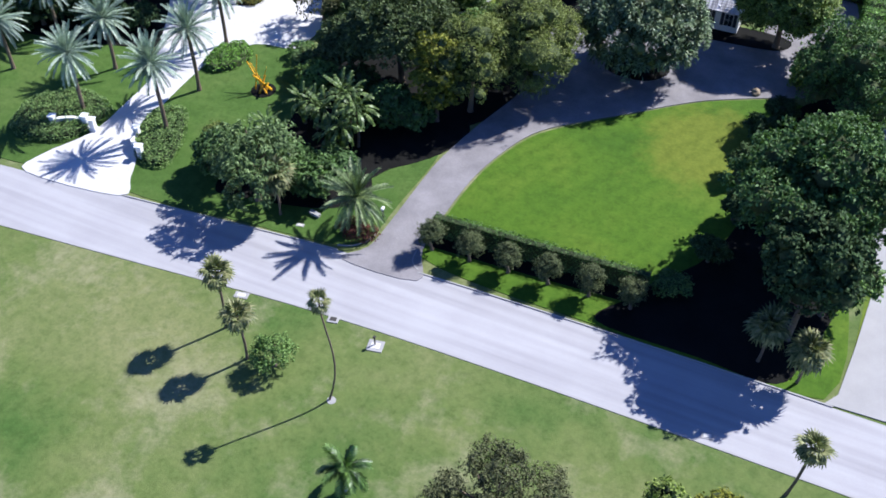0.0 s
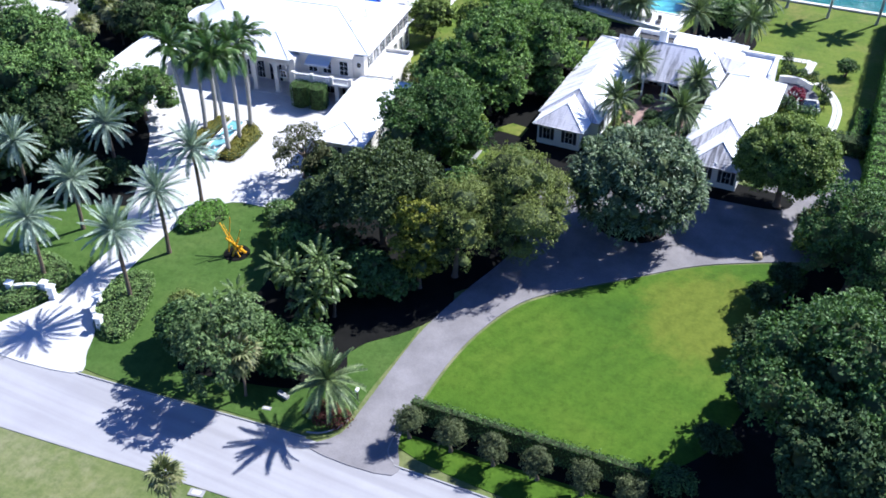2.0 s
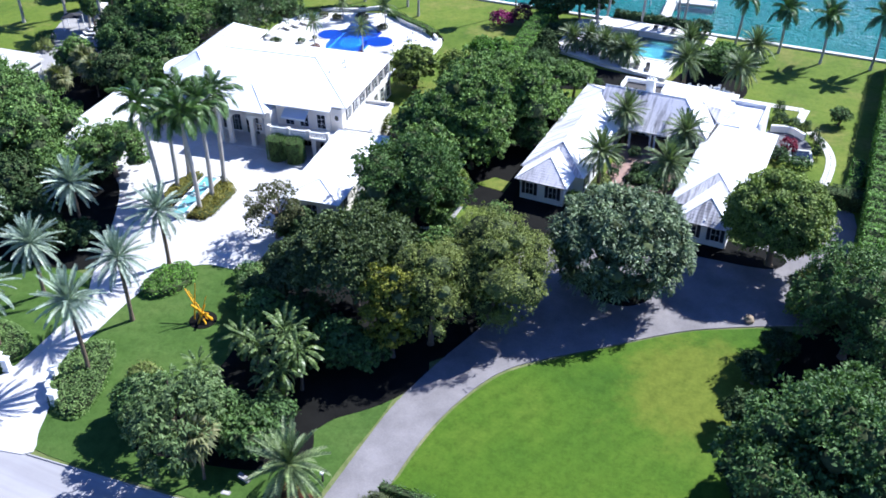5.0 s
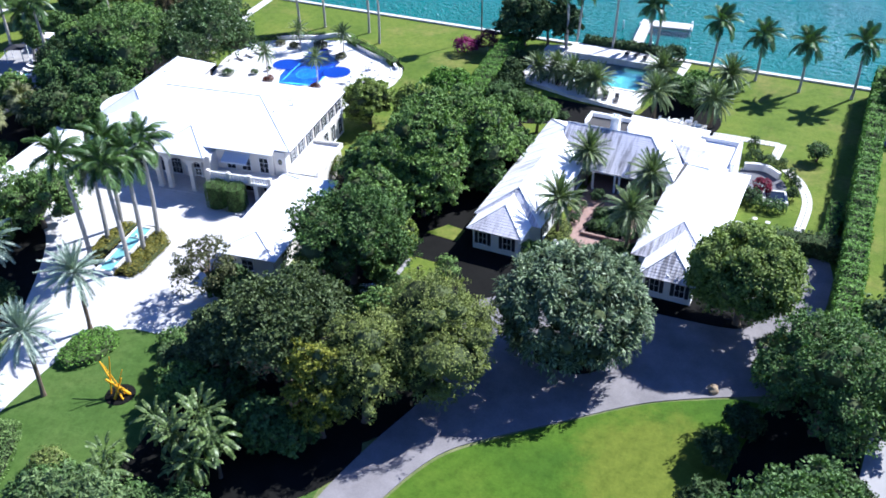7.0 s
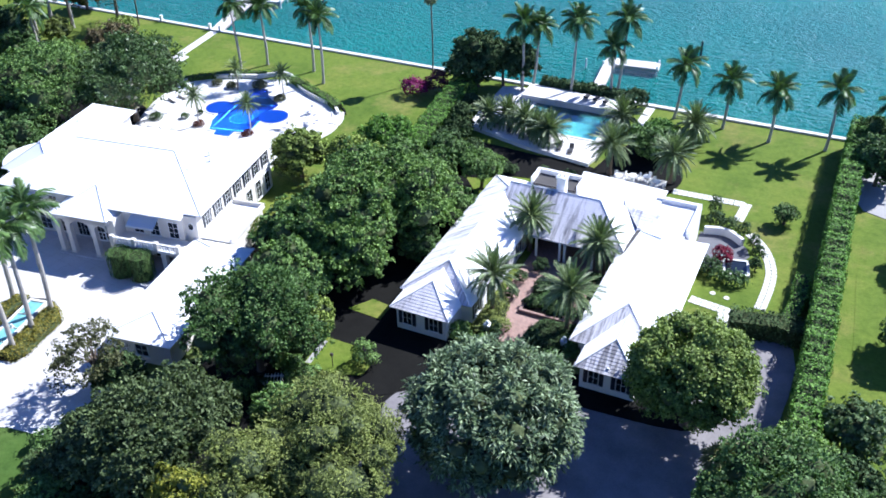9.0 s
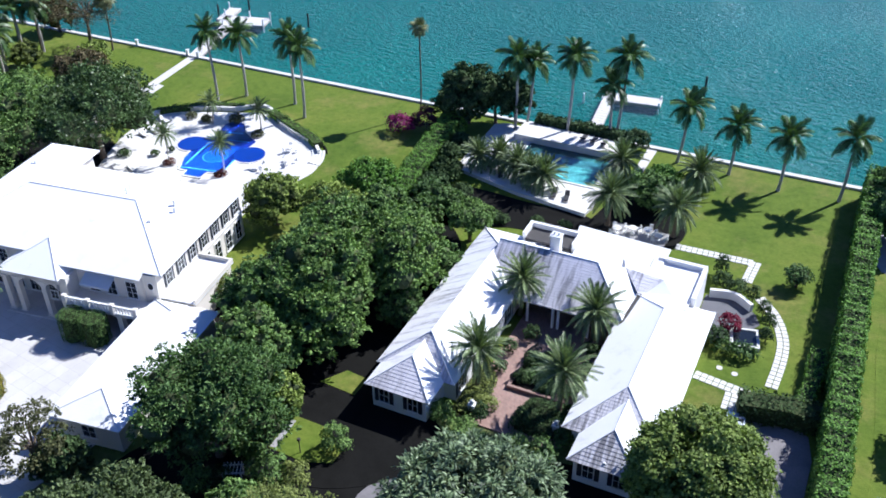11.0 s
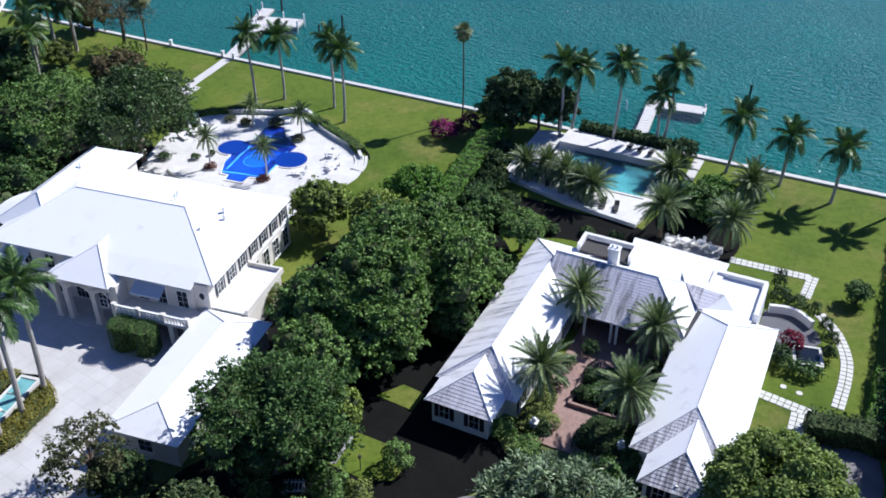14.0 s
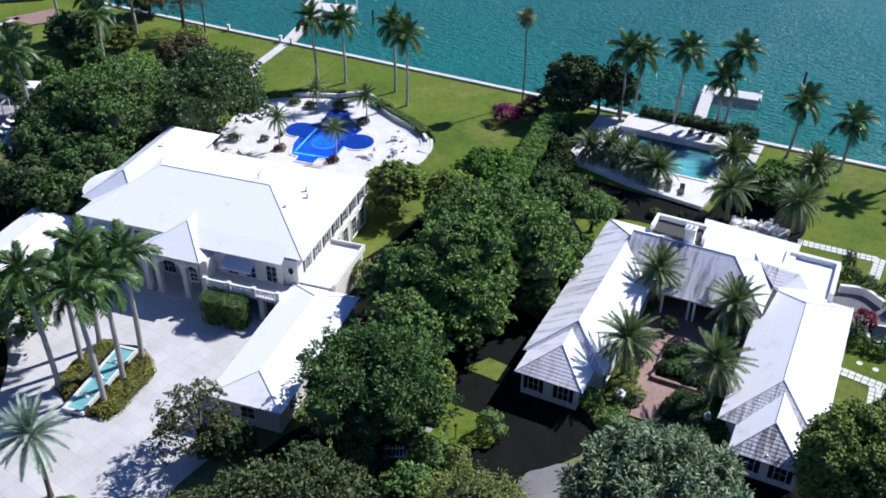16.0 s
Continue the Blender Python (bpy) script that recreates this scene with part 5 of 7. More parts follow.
for i, (x, y, h) in enumerate(((-86.2, 139.2, 5.6), (-88.3, 152.2, 4.4), (-79.6, 152.4, 4.8), (-77.0, 139.8, 5.8))):
    palm("pool_palm", "slim pygmy date palm in a planting pocket of the pool deck", x, y, h - 0.6, (0.2, 0), DF, 44, (-45, 82), M_ROYAL, 0.12, 0.08, 120 + i, 0.0, 0.70, 0, 0.1, "pool deck palms")

# --- broadleaf trees ---
T = broad_tree
T(-19.0, 94.6, 7.6, 12.0, F_GREY, 201, "large dome-shaped grey-green ficus in the turning circle", 0.8, 14500, (0.78, 0.21), 1.3, 80, z=0.1, lobe=(0.16, 0.20), uneven=0.05, per=40, tuft=1.35, radial=0.72)
T(-4.3, 106.7, 5.9, 11.2, F_LIME, 202, "dense round yellow-green tree beside the cottage", 2.2, 17000, (0.5, 0.3), 0.3, 70, z=0.1, lobe=(0.16, 0.21), uneven=0.05, per=12, inner=0.12)
T(-29.6, 84.6, 6.3, 12.0, F_OLIVE, 203, "olive-green small-leaved oak over the drive", 0.2, 11000, (0.42, 0.16), 0.6, 34, radial=0.6, per=18)
T(-36.0, 74.6, 3.0, 11.2, F_YELLOW, 204, "slender tree with yellow-green foliage", 0.4, 3000, (0.5, 0.3), 0.3, 14)
T(-43.4, 80.0, 6.2, 10.8, F_MAHOG, 205, "large dark mahogany tree", 4.4, 9000, (0.62, 0.34), 0.3, 24, uneven=0.3, tiers=1.9, radial=0.6)
T(-50.0, 78.6, 3.7, 7.0, F_MAHOG, 206, "dark evergreen tree beside the forecourt", 1.4, 3800)
T(-59.0, 87.8, 3.6, 7.0, F_BROWN, 207, "sparse bronze-green tree at the garage corner", 0.8, 2000, (0.4, 0.26), uneven=0.28, inner=0.05)
T(-56.4, 88.6, 2.4, 4.2, F_DEEP, 208, "dark shrubby tree against the garage wall", 0.2)
T(-45.4, 96.8, 6.4, 11.0, F_DARK, 208, "spreading dark green tree with layered branches beside the garage wing", 2.0, 7600, (0.6, 0.26), 0.2, 24, uneven=0.26, tiers=2.0, radial=0.7)
T(-38.6, 90.2, 2.4, 5.2, F_GREEN, 209, "green tree at the garden gate", 0.8, 2400)
T(-50.2, 112.8, 4.6, 9.6, F_GREEN, 210, "broad green tree between the houses", 0.9, 4200, uneven=0.3, tiers=1.9, radial=0.6)
T(-46.0, 117.4, 6.1, 11.7, F_GREEN, 211, "broad green tree between the houses", 0.9, 6000, uneven=0.3, tiers=1.9, radial=0.6)
T(-44.4, 112.6, 4.2, 9.0, F_GREEN, 212, "broad green tree beside the cottage", 0.8, 4200, uneven=0.3, tiers=1.9, radial=0.6)
T(-41.6, 124.0, 5.3, 10.7, F_GREEN, 213, "broad green tree beside the cottage", 0.8, 4800, uneven=0.3, tiers=1.9, radial=0.6)
T(-49.6, 126.0, 5.1, 10.2, F_GREEN, 214, "green tree between the houses", 0.8, 4600, uneven=0.3, tiers=1.9, radial=0.6)
T(-55.0, 133.0, 4.0, 6.8, F_LIME, 215, "bright green tree behind the mansion", 0.6, 3400, uneven=0.22)
T(-63.2, 132.4, 3.7, 6.6, F_LIME, 216, "round bright green tree at the mansion corner", 0.6, 3200, uneven=0.22)
T(-55.0, 142.6, 4.0, 5.6, F_HEDGE, 217, "bushy green tree along the garden boundary", 0.4, 3400)
T(-49.4, 135.6, 3.8, 6.4, F_GREEN, 218, "green tree along the garden boundary", 0.6, 3000, uneven=0.22)
T(-96.1, 136.8, 8.1, 12.9, F_GLOSS, 219, "large spreading dark tree behind the mansion", 2.0, 10500, (0.6, 0.33), 0.3, 26, uneven=0.3, tiers=1.9, radial=0.6)
bt = [o for o in bpy.data.objects if o.name.startswith("tree") and abs(o.matrix_basis.translation.x + 96.1) < 0.01][0]
rng = np.random.default_rng(9)
for k in range(16):
    u = unit(np.array([[rng.uniform(0.1, 1.0), rng.uniform(-1.0, -0.1), rng.uniform(-0.4, 0.3)]]))[0]
    q = np.array((0, 0, 7.0)) + u * np.array((8.0, 8.0, 5.4)) * rng.uniform(0.92, 1.0)
    at = q + rng.normal(0, 0.16, (14, 3))
    part("blossom", leaf_mesh("blossom", at, unit(rng.normal(0, 0.4, (14, 3)) + np.array((0, -0.3, 1.0))), 0.3, 0.2, rng, F_WHITE), F_WHITE, bt, "white blossom")
T(-104.9, 127.2, 7.6, 12.7, F_GREEN, 220, "large dark tree at the garden boundary", 1.4, 7000, (0.62, 0.34), 0.3, 24, uneven=0.3, tiers=1.9, radial=0.6)
T(-112.0, 139.0, 5.6, 9.0, F_GREEN, 221, "broad green tree at the garden boundary", 1.2, 4200)
T(-109.0, 120.0, 5.0, 8.4, F_DARK, 222, "dark tree beside the neighbouring pool", 1.0, 4000)
T(-98.5, 85.6, 7.8, 11.7, F_GREEN, 223, "broad green tree in front of the garden wing", 1.4, 7400, (0.62, 0.34), 0.3, 24, uneven=0.22)
T(-109.1, 92.6, 7.4, 12.0, F_GREEN, 224, "broad green tree at the front boundary", 1.4, 6200, (0.62, 0.34), 0.3, 22, uneven=0.22)
T(-87.2, 91.0, 5.0, 7.6, F_GREEN, 225, "loose green tree at the edge of the forecourt", 1.0, 4200, (0.5, 0.25), uneven=0.28)
T(-101.5, 75.0, 6.2, 8.8, F_DEEP, 226, "dark tree behind the gate wall", 1.0, 5200)
T(-92.6, 79.0, 5.0, 7.4, F_DEEP, 227, "dark tree behind the date palms", 0.8, 3800)
T(-112.0, 74.0, 7.0, 9.4, F_DEEP, 228, "dark tree at the front boundary", 1.0, 5000)
T(-90.0, 84.0, 4.2, 6.6, F_GREEN, 229, "green tree at the edge of the forecourt", 0.8, 2800)
T(-46.8, 54.4, 5.0, 8.6, F_LOOSE, 230, "loose pale green tree with drooping leaves on the road verge", 0.8, 3000, (0.8, 0.24), 1.0, 17, lobe=(0.2, 0.42), uneven=0.28, inner=0.09)
T(-54.6, 76.8, 1.9, 2.8, F_LOOSE, 279, "low pale green shrubby tree at the lawn edge", 0.2, 1200, (0.5, 0.2), 0.6, uneven=0.26)
T(-53.0, 56.6, 2.8, 4.6, F_DARK, 231, "low dark shrubby tree on the verge", 0.3, 2000)
T(-41.4, 57.6, 2.6, 4.4, F_DARK, 232, "low dark tree behind the low date palm", 0.3, 1900)
T(-40.6, 71.6, 2.6, 5.0, F_DARK, 274, "low dark tree beneath the larger trees", 0.2, 1900)
T(10.0, 108.6, 3.0, 6.0, F_LOOSE, 275, "pale grey-green tree on the neighbouring side of the hedge", 0.6, 2200, uneven=0.22)
T(10.2, 101.0, 3.2, 6.2, F_DEEP, 276, "dark tree behind the end of the tall hedge", 0.6, 2400, uneven=0.22)
T(9.6, 95.4, 2.8, 5.6, F_DEEP, 277, "dark tree beside the neighbouring driveway", 0.6, 1900, uneven=0.22)
T(5.4, 67.2, 7.0, 15.2, F_DARK, 233, "tall dark boundary tree beside the lawn", 5.5, 8600, (0.6, 0.34), 0.3, 24, uneven=0.3, tiers=1.9, radial=0.6)
T(6.4, 58.8, 4.4, 13.6, F_DEEP, 234, "tall dark boundary tree by the road", 6.0, 4400, uneven=0.24)
T(8.6, 63.0, 3.6, 8.6, F_GREEN, 272, "green tree at the end of the boundary trees", 1.5, 2600)
T(5.4, 73.4, 6.2, 12.6, F_DARK, 236, "large dark boundary tree beside the lawn", 3.5, 7800, (0.6, 0.34), 0.3, 22, uneven=0.3, tiers=1.9, radial=0.6)
T(7.8, 83.2, 3.2, 5.0, F_DEEP, 237, "low dark boundary tree beside the lawn", 0.8, 2600)
T(5.2, 93.6, 6.4, 11.6, F_DARK, 238, "large blue-green boundary tree by the turning circle", 1.0, 7600, (0.5, 0.28), 0.3, 24, uneven=0.3, tiers=1.9, radial=0.6)
T(6.2, 101.0, 4.2, 7.0, F_GREEN, 239, "green tree at the end of the tall hedge", 0.6, 3600)
T(0.6, 98.6, 2.0, 3.4, F_LIME, 240, "small bright green tree by the drive", 0.3, 1300, (0.4, 0.22))
T(-52.8, 169.0, 4.8, 9.4, F_DEEP, 241, "dark sea grape tree beside the seawall", 0.2, 4200, (0.6, 0.5), 0.2, 16, uneven=0.3)
T(-45.8, 170.8, 2.6, 7.6, F_DEEP, 279, "dark sea grape tree among the waterfront palms", 0.8, 1900, (0.6, 0.5), 0.2, 12, uneven=0.3)
T(-49.0, 170.6, 3.6, 8.6, F_DEEP, 242, "dark sea grape tree beside the pool terrace", 0.8, 2300, (0.6, 0.5), 0.2, 12, uneven=0.3)
T(-39.2, 139.2, 2.8, 5.4, F_GREEN, 243, "multi-stemmed garden tree behind the cottage", 1.6, 2200, (0.5, 0.24), 0.4, 14)
T(-44.6, 144.6, 2.0, 3.0, F_DARK, 244, "dark shrubby tree below the pool terrace", 0.3, 1500)
T(-47.0, 143.6, 2.6, 4.0, F_DARK, 245, "dark shrubby tree on the garden boundary", 0.3, 1900)
for i, (x, y, h, sc) in enumerate(((-45.4, 157.4, 2.0, 0.95), (-42.6, 158.0, 2.2, 1.0), (-39.6, 157.0, 2.2, 1.0), (-35.2, 155.2, 2.4, 1.1), (-37.4, 156.0, 2.0, 0.9))):
    palm("screw_pine", "spiky long-leaved screw pine on the pool terrace", x, y - 1.3, h, (0.1, 0), DF, 78, (-44, 84), M_BARK, 0.14, 0.12, 250 + i, 0, sc, 0, 0.5, "screw pines", 0.1)
T(-21.0, 156.8, 3.2, 4.6, F_GREEN, 256, "bushy green tree beside the pool terrace", 0.3, 2600)
T(-20.6, 161.0, 2.4, 3.6, F_HEDGE, 257, "bushy green shrub tree beside the lawn", 0.2, 1500)
T(8.2, 160.5, 3.8, 7.0, F_DARK, 258, "dark tree at the far end of the tall hedge", 0.6, 3200)
T(7.0, 168.6, 3.0, 5.6, F_DARK, 259, "dark tree beside the seawall", 0.5, 2000)
T(14.5, 126.0, 3.6, 5.4, F_DARK, 260, "dark tree on the neighbouring lawn", 0.8, 2600)
T(14.8, 143.0, 3.0, 5.0, F_DARK, 261, "dark tree beside the neighbouring paving", 0.8, 1900)
T(-1.2, 146.2, 1.5, 2.6, F_DARK, 262, "small round tree on the waterside lawn", 0.6, 900, (0.36, 0.2))
T(-9.3, 30.2, 5.2, 6.9, F_BROWN, 263, "spreading brownish olive oak on the fairway", 1.2, 7600, (0.32, 0.18), 0.4, 34, z=0.0, lobe=(0.12, 0.24), uneven=0.25, inner=0)
T(-33.2, 36.6, 1.8, 3.3, F_GREEN, 264, "bushy green tree on the fairway", 0.4, 1500, (0.32, 0.18), z=0.0, uneven=0.3, inner=0.06)
T(-139.0, 172.0, 4.0, 6.5, F_RUST, 265, "rusty brown-tipped tree near the seawall", 0.6, 1500)
T(-113.5, 152.0, 4.6, 7.4, F_RUST, 266, "tree with rusty seed heads behind the mansion", 1.0, 2600)
T(-118.0, 158.0, 3.6, 5.6, F_LIME, 267, "bright green tree near the seawall", 0.6, 1800)
T(-127.0, 167.6, 6.0, 10.5, F_RUST, 268, "sparse brownish tree leaning over the seawall", 3.4, 3600, (0.34, 0.14), uneven=0.3, inner=0, lobes=20, lobe=(0.14, 0.26))
T(16.5, 38.0, 2.4, 4.2, F_LIME, 269, "bright green shrubby tree beside the road", 0.4, 1500, z=0.0)
T(1.2, 36.8, 1.6, 4.2, F_LIME, 270, "pale green young tree on the fairway", 0.6, 700, (0.5, 0.22), z=0.0)
T(5.0, 37.8, 1.6, 3.8, F_YELLOW, 271, "yellowing young tree on the fairway", 0.6, 500, (0.6, 0.2), z=0.0)
for i, (x, y, h) in enumerate(((-138.8, 162.1, 10.0), (-134.3, 162.8, 9.6), (-123.4, 169.0, 9.4), (-141.4, 160.0, 8.6))):
    sabal(x, y, h, 320 + i, "tall sabal palm with drooping fans near the seawall", 1.3, (0.2, 0.1), 0.05, 0.14)
for i, (x, y, r, h, m) in enumerate(((-134.0, 149.5, 3.6, 8.0, F_DEEP), (-138.6, 151.5, 3.4, 7.4, F_DARK), (-129.6, 146.4, 3.2, 6.6, F_DARK), (-131.4, 157.0, 2.6, 4.4, F_OLIVE), (-121.4, 163.4, 2.4, 3.8, F_LIME), (-143.0, 144.0, 3.4, 7.2, F_DEEP))):
    T(x, y, r, h, m, 330 + 10 * i, "leafy tree on the neighbouring waterfront lawn", 0.4, None, uneven=0.26)
for i, (x, y, h) in enumerate(((-0.5, 100.9, 2.6), (0.4, 101.4, 3.0))):
    sabal(x, y, h, 326 + i, "small palm with spreading fans beside the drive", 1.0, (0.1, 0.0), 0.09, 0.1)
for i, (x, y) in enumerate(((-107, 109), (-109.5, 104.5), (-111, 111.5))):
    sabal(x, y, 4.6, 300 + i, "sabal palm with drooping fans at the garden boundary", 1.5, z=0.05)
# banana-like clumps under the dark trees
AF = [paddle_mesh("paddle leaf", 0.8, 1.4, 0.46, 1.2, F_ARECA, 21), paddle_mesh("paddle leaf", 0.9, 1.5, 0.46, 0.8, F_ARECA, 22), paddle_mesh("paddle leaf", 1.0, 1.3, 0.42, 0.4, F_ARECA, 23)]
for i, (x, y, h, sc) in enumerate(((-43.4, 67.6, 7.0, 1.2), (-41.8, 66.6, 6.4, 1.15), (-44.8, 68.8, 6.4, 1.1), (-42.6, 64.8, 5.0, 1.1), (-45.8, 66.4, 5.4, 1.1), (-47.6, 67.4, 4.9, 1.0), (-49.4, 67.8, 4.4, 1.0), (-44.2, 64.6, 3.6, 0.9), (-49.2, 60.8, 4.4, 1.0), (-47.9, 59.2, 3.9, 0.9), (-50.9, 62.8, 4.0, 1.0))):
    palm("paddle_plant", "tall bird-of-paradise clump with torn pale paddle leaves", x, y, h - 1.2, (0.2, -0.2), AF, 30, (-80, 78), M_BARK, 0.16, 0.10, 310 + i, 0, sc, 0, 0.08, "paddle plants")

# --- clipped balls along the front hedge ---
for i in range(6):
    x = -27.2 + i * 3.98
    sh = T(x, 55.4 + i * 0.18, 1.2, 3.7, F_TOPIARY, 330 + i, "clipped topiary tree with an oval head beside the front hedge", 0.8, 1500, (0.2, 0.12), 0.2, 8, "topiary", 0.06, (0.5, 0.7), "front topiaries")
hedge("hedge", [(-28.0, 57.7), (-17, 58.3), (-6.5, 58.9)], 0.4, 2.6, F_DARK, 340, "clipped front hedge in shade along the lawn", 40, leaf=(0.18, 0.12))
hedge("hedge", [(-49.8, 130), (-50.5, 137), (-51.5, 146), (-52.8, 156), (-53.6, 167)], 1.5, 3.0, F_HEDGE, 341, "tall clipped boundary hedge between the gardens", 36)
hedge("hedge", [(6.0, 103), (5.65, 116), (5.3, 131), (5.0, 144), (4.9, 158), (4.9, 170.6)], 1.22, 4.7, F_HEDGE, 342, "tall clipped boundary hedge beside the waterside lawn", 40)
hedge("hedge", [(-42.6, 171.3), (-34, 171.4), (-27.6, 171.0)], 0.9, 2.2, F_DEEP, 343, "dark loose sea grape hedge along the seawall", 22, leaf=(0.5, 0.36))
shrub(-27.0, 171.0, 1.9, 3.0, F_DEEP, 348, "dark sea grape bush at the end of the pool deck", leaf=(0.44, 0.32))
hedge("hedge", [(-98.5, 151.6), (-93.0, 156.2), (-87, 158.8)], 0.5, 0.9, F_HEDGE, 344, "low clipped hedge round the pool deck", 26, leaf=(0.22, 0.14))
hedge("hedge", [(-81.8, 158.6), (-76.6, 156.0), (-71.6, 153.8), (-69.2, 152.2)], 0.8, 1.0, F_HEDGE, 345, "low planted hedge at the edge of the pool deck", 26, leaf=(0.22, 0.14))
hedge("hedge", [(-3.4, 122.6), (1.0, 123.4), (5.2, 123.6)], 1.3, 2.2, F_DEEP, 346, "dark bushy hedge across the end of the drive", 26)
hedge("hedge", [(2.2, 124), (2.8, 130), (2.6, 134)], 0.8, 1.6, F_HEDGE, 347, "loose green shrubs along the tall hedge", 22)
# two clipped blocks of hedge under the balcony
for k, x in enumerate((-70.0, -67.35)):
    drum(x, 104.2 + 0.35 * k, 1.28, 3.25, F_DARK, 350 + k, "rounded block of clipped green hedge under the balcony", group="balcony hedges")

# --- shrubs and flowers ---
S = shrub
bed("shrub_bed", "mounded green shrub bed at the foot of a date palm", [(-67.0, 72.2), (-64.6, 71.8), (-62.8, 74.0), (-62.9, 77.2), (-65.2, 78.6), (-67.6, 76.0)], 1.15, F_HEDGE, 360)
bed("shrub_bed", "wide low mounded bed of green shrubs beside the gate", [(-65.2, 57.0), (-63.0, 54.4), (-60.4, 53.6), (-58.8, 54.4), (-59.2, 57.4), (-61.2, 61.5), (-63.6, 64.2), (-66.2, 62.4), (-66.2, 59.6)], 0.95, F_BEDGREEN, 361)
bed("shrub_bed", "low bed of green shrubs round the gate wall", [(-79.5, 52.6), (-75.0, 51.8), (-71.6, 53.4), (-70.7, 56.4), (-70.8, 59.8), (-72.9, 61.6), (-77.2, 61.8), (-81.0, 58.0)], 0.95, F_BEDGREEN, 362)
S(-60.6, 162.0, 2.4, 2.5, F_PINK, 365, "magenta bougainvillea in flower near the seawall", "bougainvillea", ry=1.9, leaf=(0.28, 0.2))
S(-57.4, 163.8, 2.0, 3.9, F_PURPLE, 366, "dark purple-leaved shrub beside the bougainvillea", leaf=(0.28, 0.2))
S(-6.5, 134.7, 1.25, 2.2, F_RED, 367, "red bougainvillea beside the cottage terrace", "bougainvillea", leaf=(0.26, 0.18), z=0.1)
S(-7.6, 132.4, 1.3, 1.7, F_DEEP, 368, "dark shrubs beside the cottage terrace")
S(-5.0, 131.0, 2.5, 0.7, F_DARK, 369, "dark low planting round the spa", ry=0.9)
S(-39.4, 95.8, 1.9, 3.2, F_GREEN, 376, "leafy green shrub beside the white arbour", z=0.11, leaf=(0.34, 0.18))
S(-37.0, 96.6, 1.4, 2.6, F_OLIVE, 377, "olive green shrub beside the small lawn", z=0.11)
S(-44.6, 92.4, 1.5, 2.4, F_GREEN, 378, "leafy green shrub beside the white arbour", z=0.07, leaf=(0.34, 0.18))
S(-36.0, 101.8, 1.5, 2.7, F_GREEN, 370, "clipped round bush on the small lawn", "shrub", leaf=(0.26, 0.15))
S(-65.6, 110.8, 0.1 + 1.4, 2.0, F_DARK, 371, "dark green shrub by the garage")
S(-59.0, 116.4, 2.6, 3.2, F_OLIVE, 372, "pale olive shrub beside the mansion terrace", ry=1.8)
for i, (x, y, r, h) in enumerate(((-9.6, 145.0, 0.9, 2.8), (-8.9, 142.6, 1.3, 1.8), (-7.2, 142.0, 1.3, 1.6), (-5.2, 141.2, 0.8, 2.2), (-3.7, 139.0, 0.8, 2.1), (-2.8, 137.0, 0.75, 2.0), (-2.7, 134.6, 0.8, 1.7))):
    S(x, y, r, h, F_DEEP, 375 + i, "dark conical shrub along the stone path", leaf=(0.24, 0.14), group="path shrubs")
for i, (x, y, r, h) in enumerate(((-25.2, 110.6, 0.8, 2.6), (-21.4, 111.4, 0.8, 2.6), (-25.6, 112.6, 1.2, 1.2), (-19.4, 117.6, 1.0, 1.2), (-22.4, 118.6, 1.3, 1.1), (-22.0, 121.4, 1.2, 1.0), (-17.6, 112.8, 1.0, 1.3))):
    S(x, y, r, h, F_DEEP if i < 2 else F_OLIVE if i == 2 else F_DARK, 385 + i, "dark cone-shaped shrub at the courtyard entrance" if i < 2 else "leafy green shrub in the courtyard", z=0.16, leaf=(0.24, 0.14), group="courtyard shrubs")
for i, (x, y, r) in enumerate(((-85.4, 154.4, 1.5), (-89.6, 152.6, 1.2), (-79.6, 151.4, 1.2), (-92.6, 152.6, 1.1), (-89.6, 140.4, 1.2), (-88.2, 142.4, 0.8), (-93.6, 138.4, 1.8))):
    S(x, y, r * (0.85 if i < 4 else 0.55), 0.8, F_BROWN if i < 4 else F_DEEP, 395 + i, "low shrub in a pool deck planting pocket", z=0.1, leaf=(0.22, 0.13), group="pool deck shrubs")
for i, (x, y) in enumerate(((-86.0, 139.2), (-77.4, 139.6))):
    S(x, y, 0.9, 0.5, F_DULLRED, 405 + i, "red flowering plant at the pool edge", "flower_bed", z=0.1, leaf=(0.2, 0.12))
S(-34.9, 54.4, 2.2, 0.3, F_DULLRED, 410, "low red flowers under the low date palm", "flower_bed", leaf=(0.2, 0.12), ry=1.4)
for i, (x, y) in enumerate(((-56.6, 61.0), (-54.0, 60.4), (-131.8, 122.7), (-129, 119.6), (-107.2, 103.4), (-4.6, 60.2), (-42.8, 60.4), (-57.0, 79.4))):
    S(x, y, 1.8, 1.6, F_DARK if i % 3 else F_OLIVE, 415 + i, "loose dark shrub at the edge of the trees")
# forecourt beds along the fountain
lawn("planting_bed", [(-73.2, 86.0), (-69.8, 87.1), (-69.3, 88.3), (-70.1, 94.3), (-71.5, 95.4), (-74.2, 96.9), (-77.8, 95.6), (-78.2, 91.6), (-77.3, 88.1)], 0.16, M_MULCH_SHADE, "dark soil of the forecourt bed", smooth=False, category="planting bed")
bed("shrub_bed", "straight-clipped golden-green bed beside the fountain", [(-71.9, 86.6), (-69.5, 86.9), (-69.0, 88.2), (-69.8, 94.4), (-71.3, 95.6), (-73.4, 96.6), (-72.9, 93.0)], 0.75, F_CROTON, 430, 80, (0.22, 0.14), 0.16, False, 0.25)
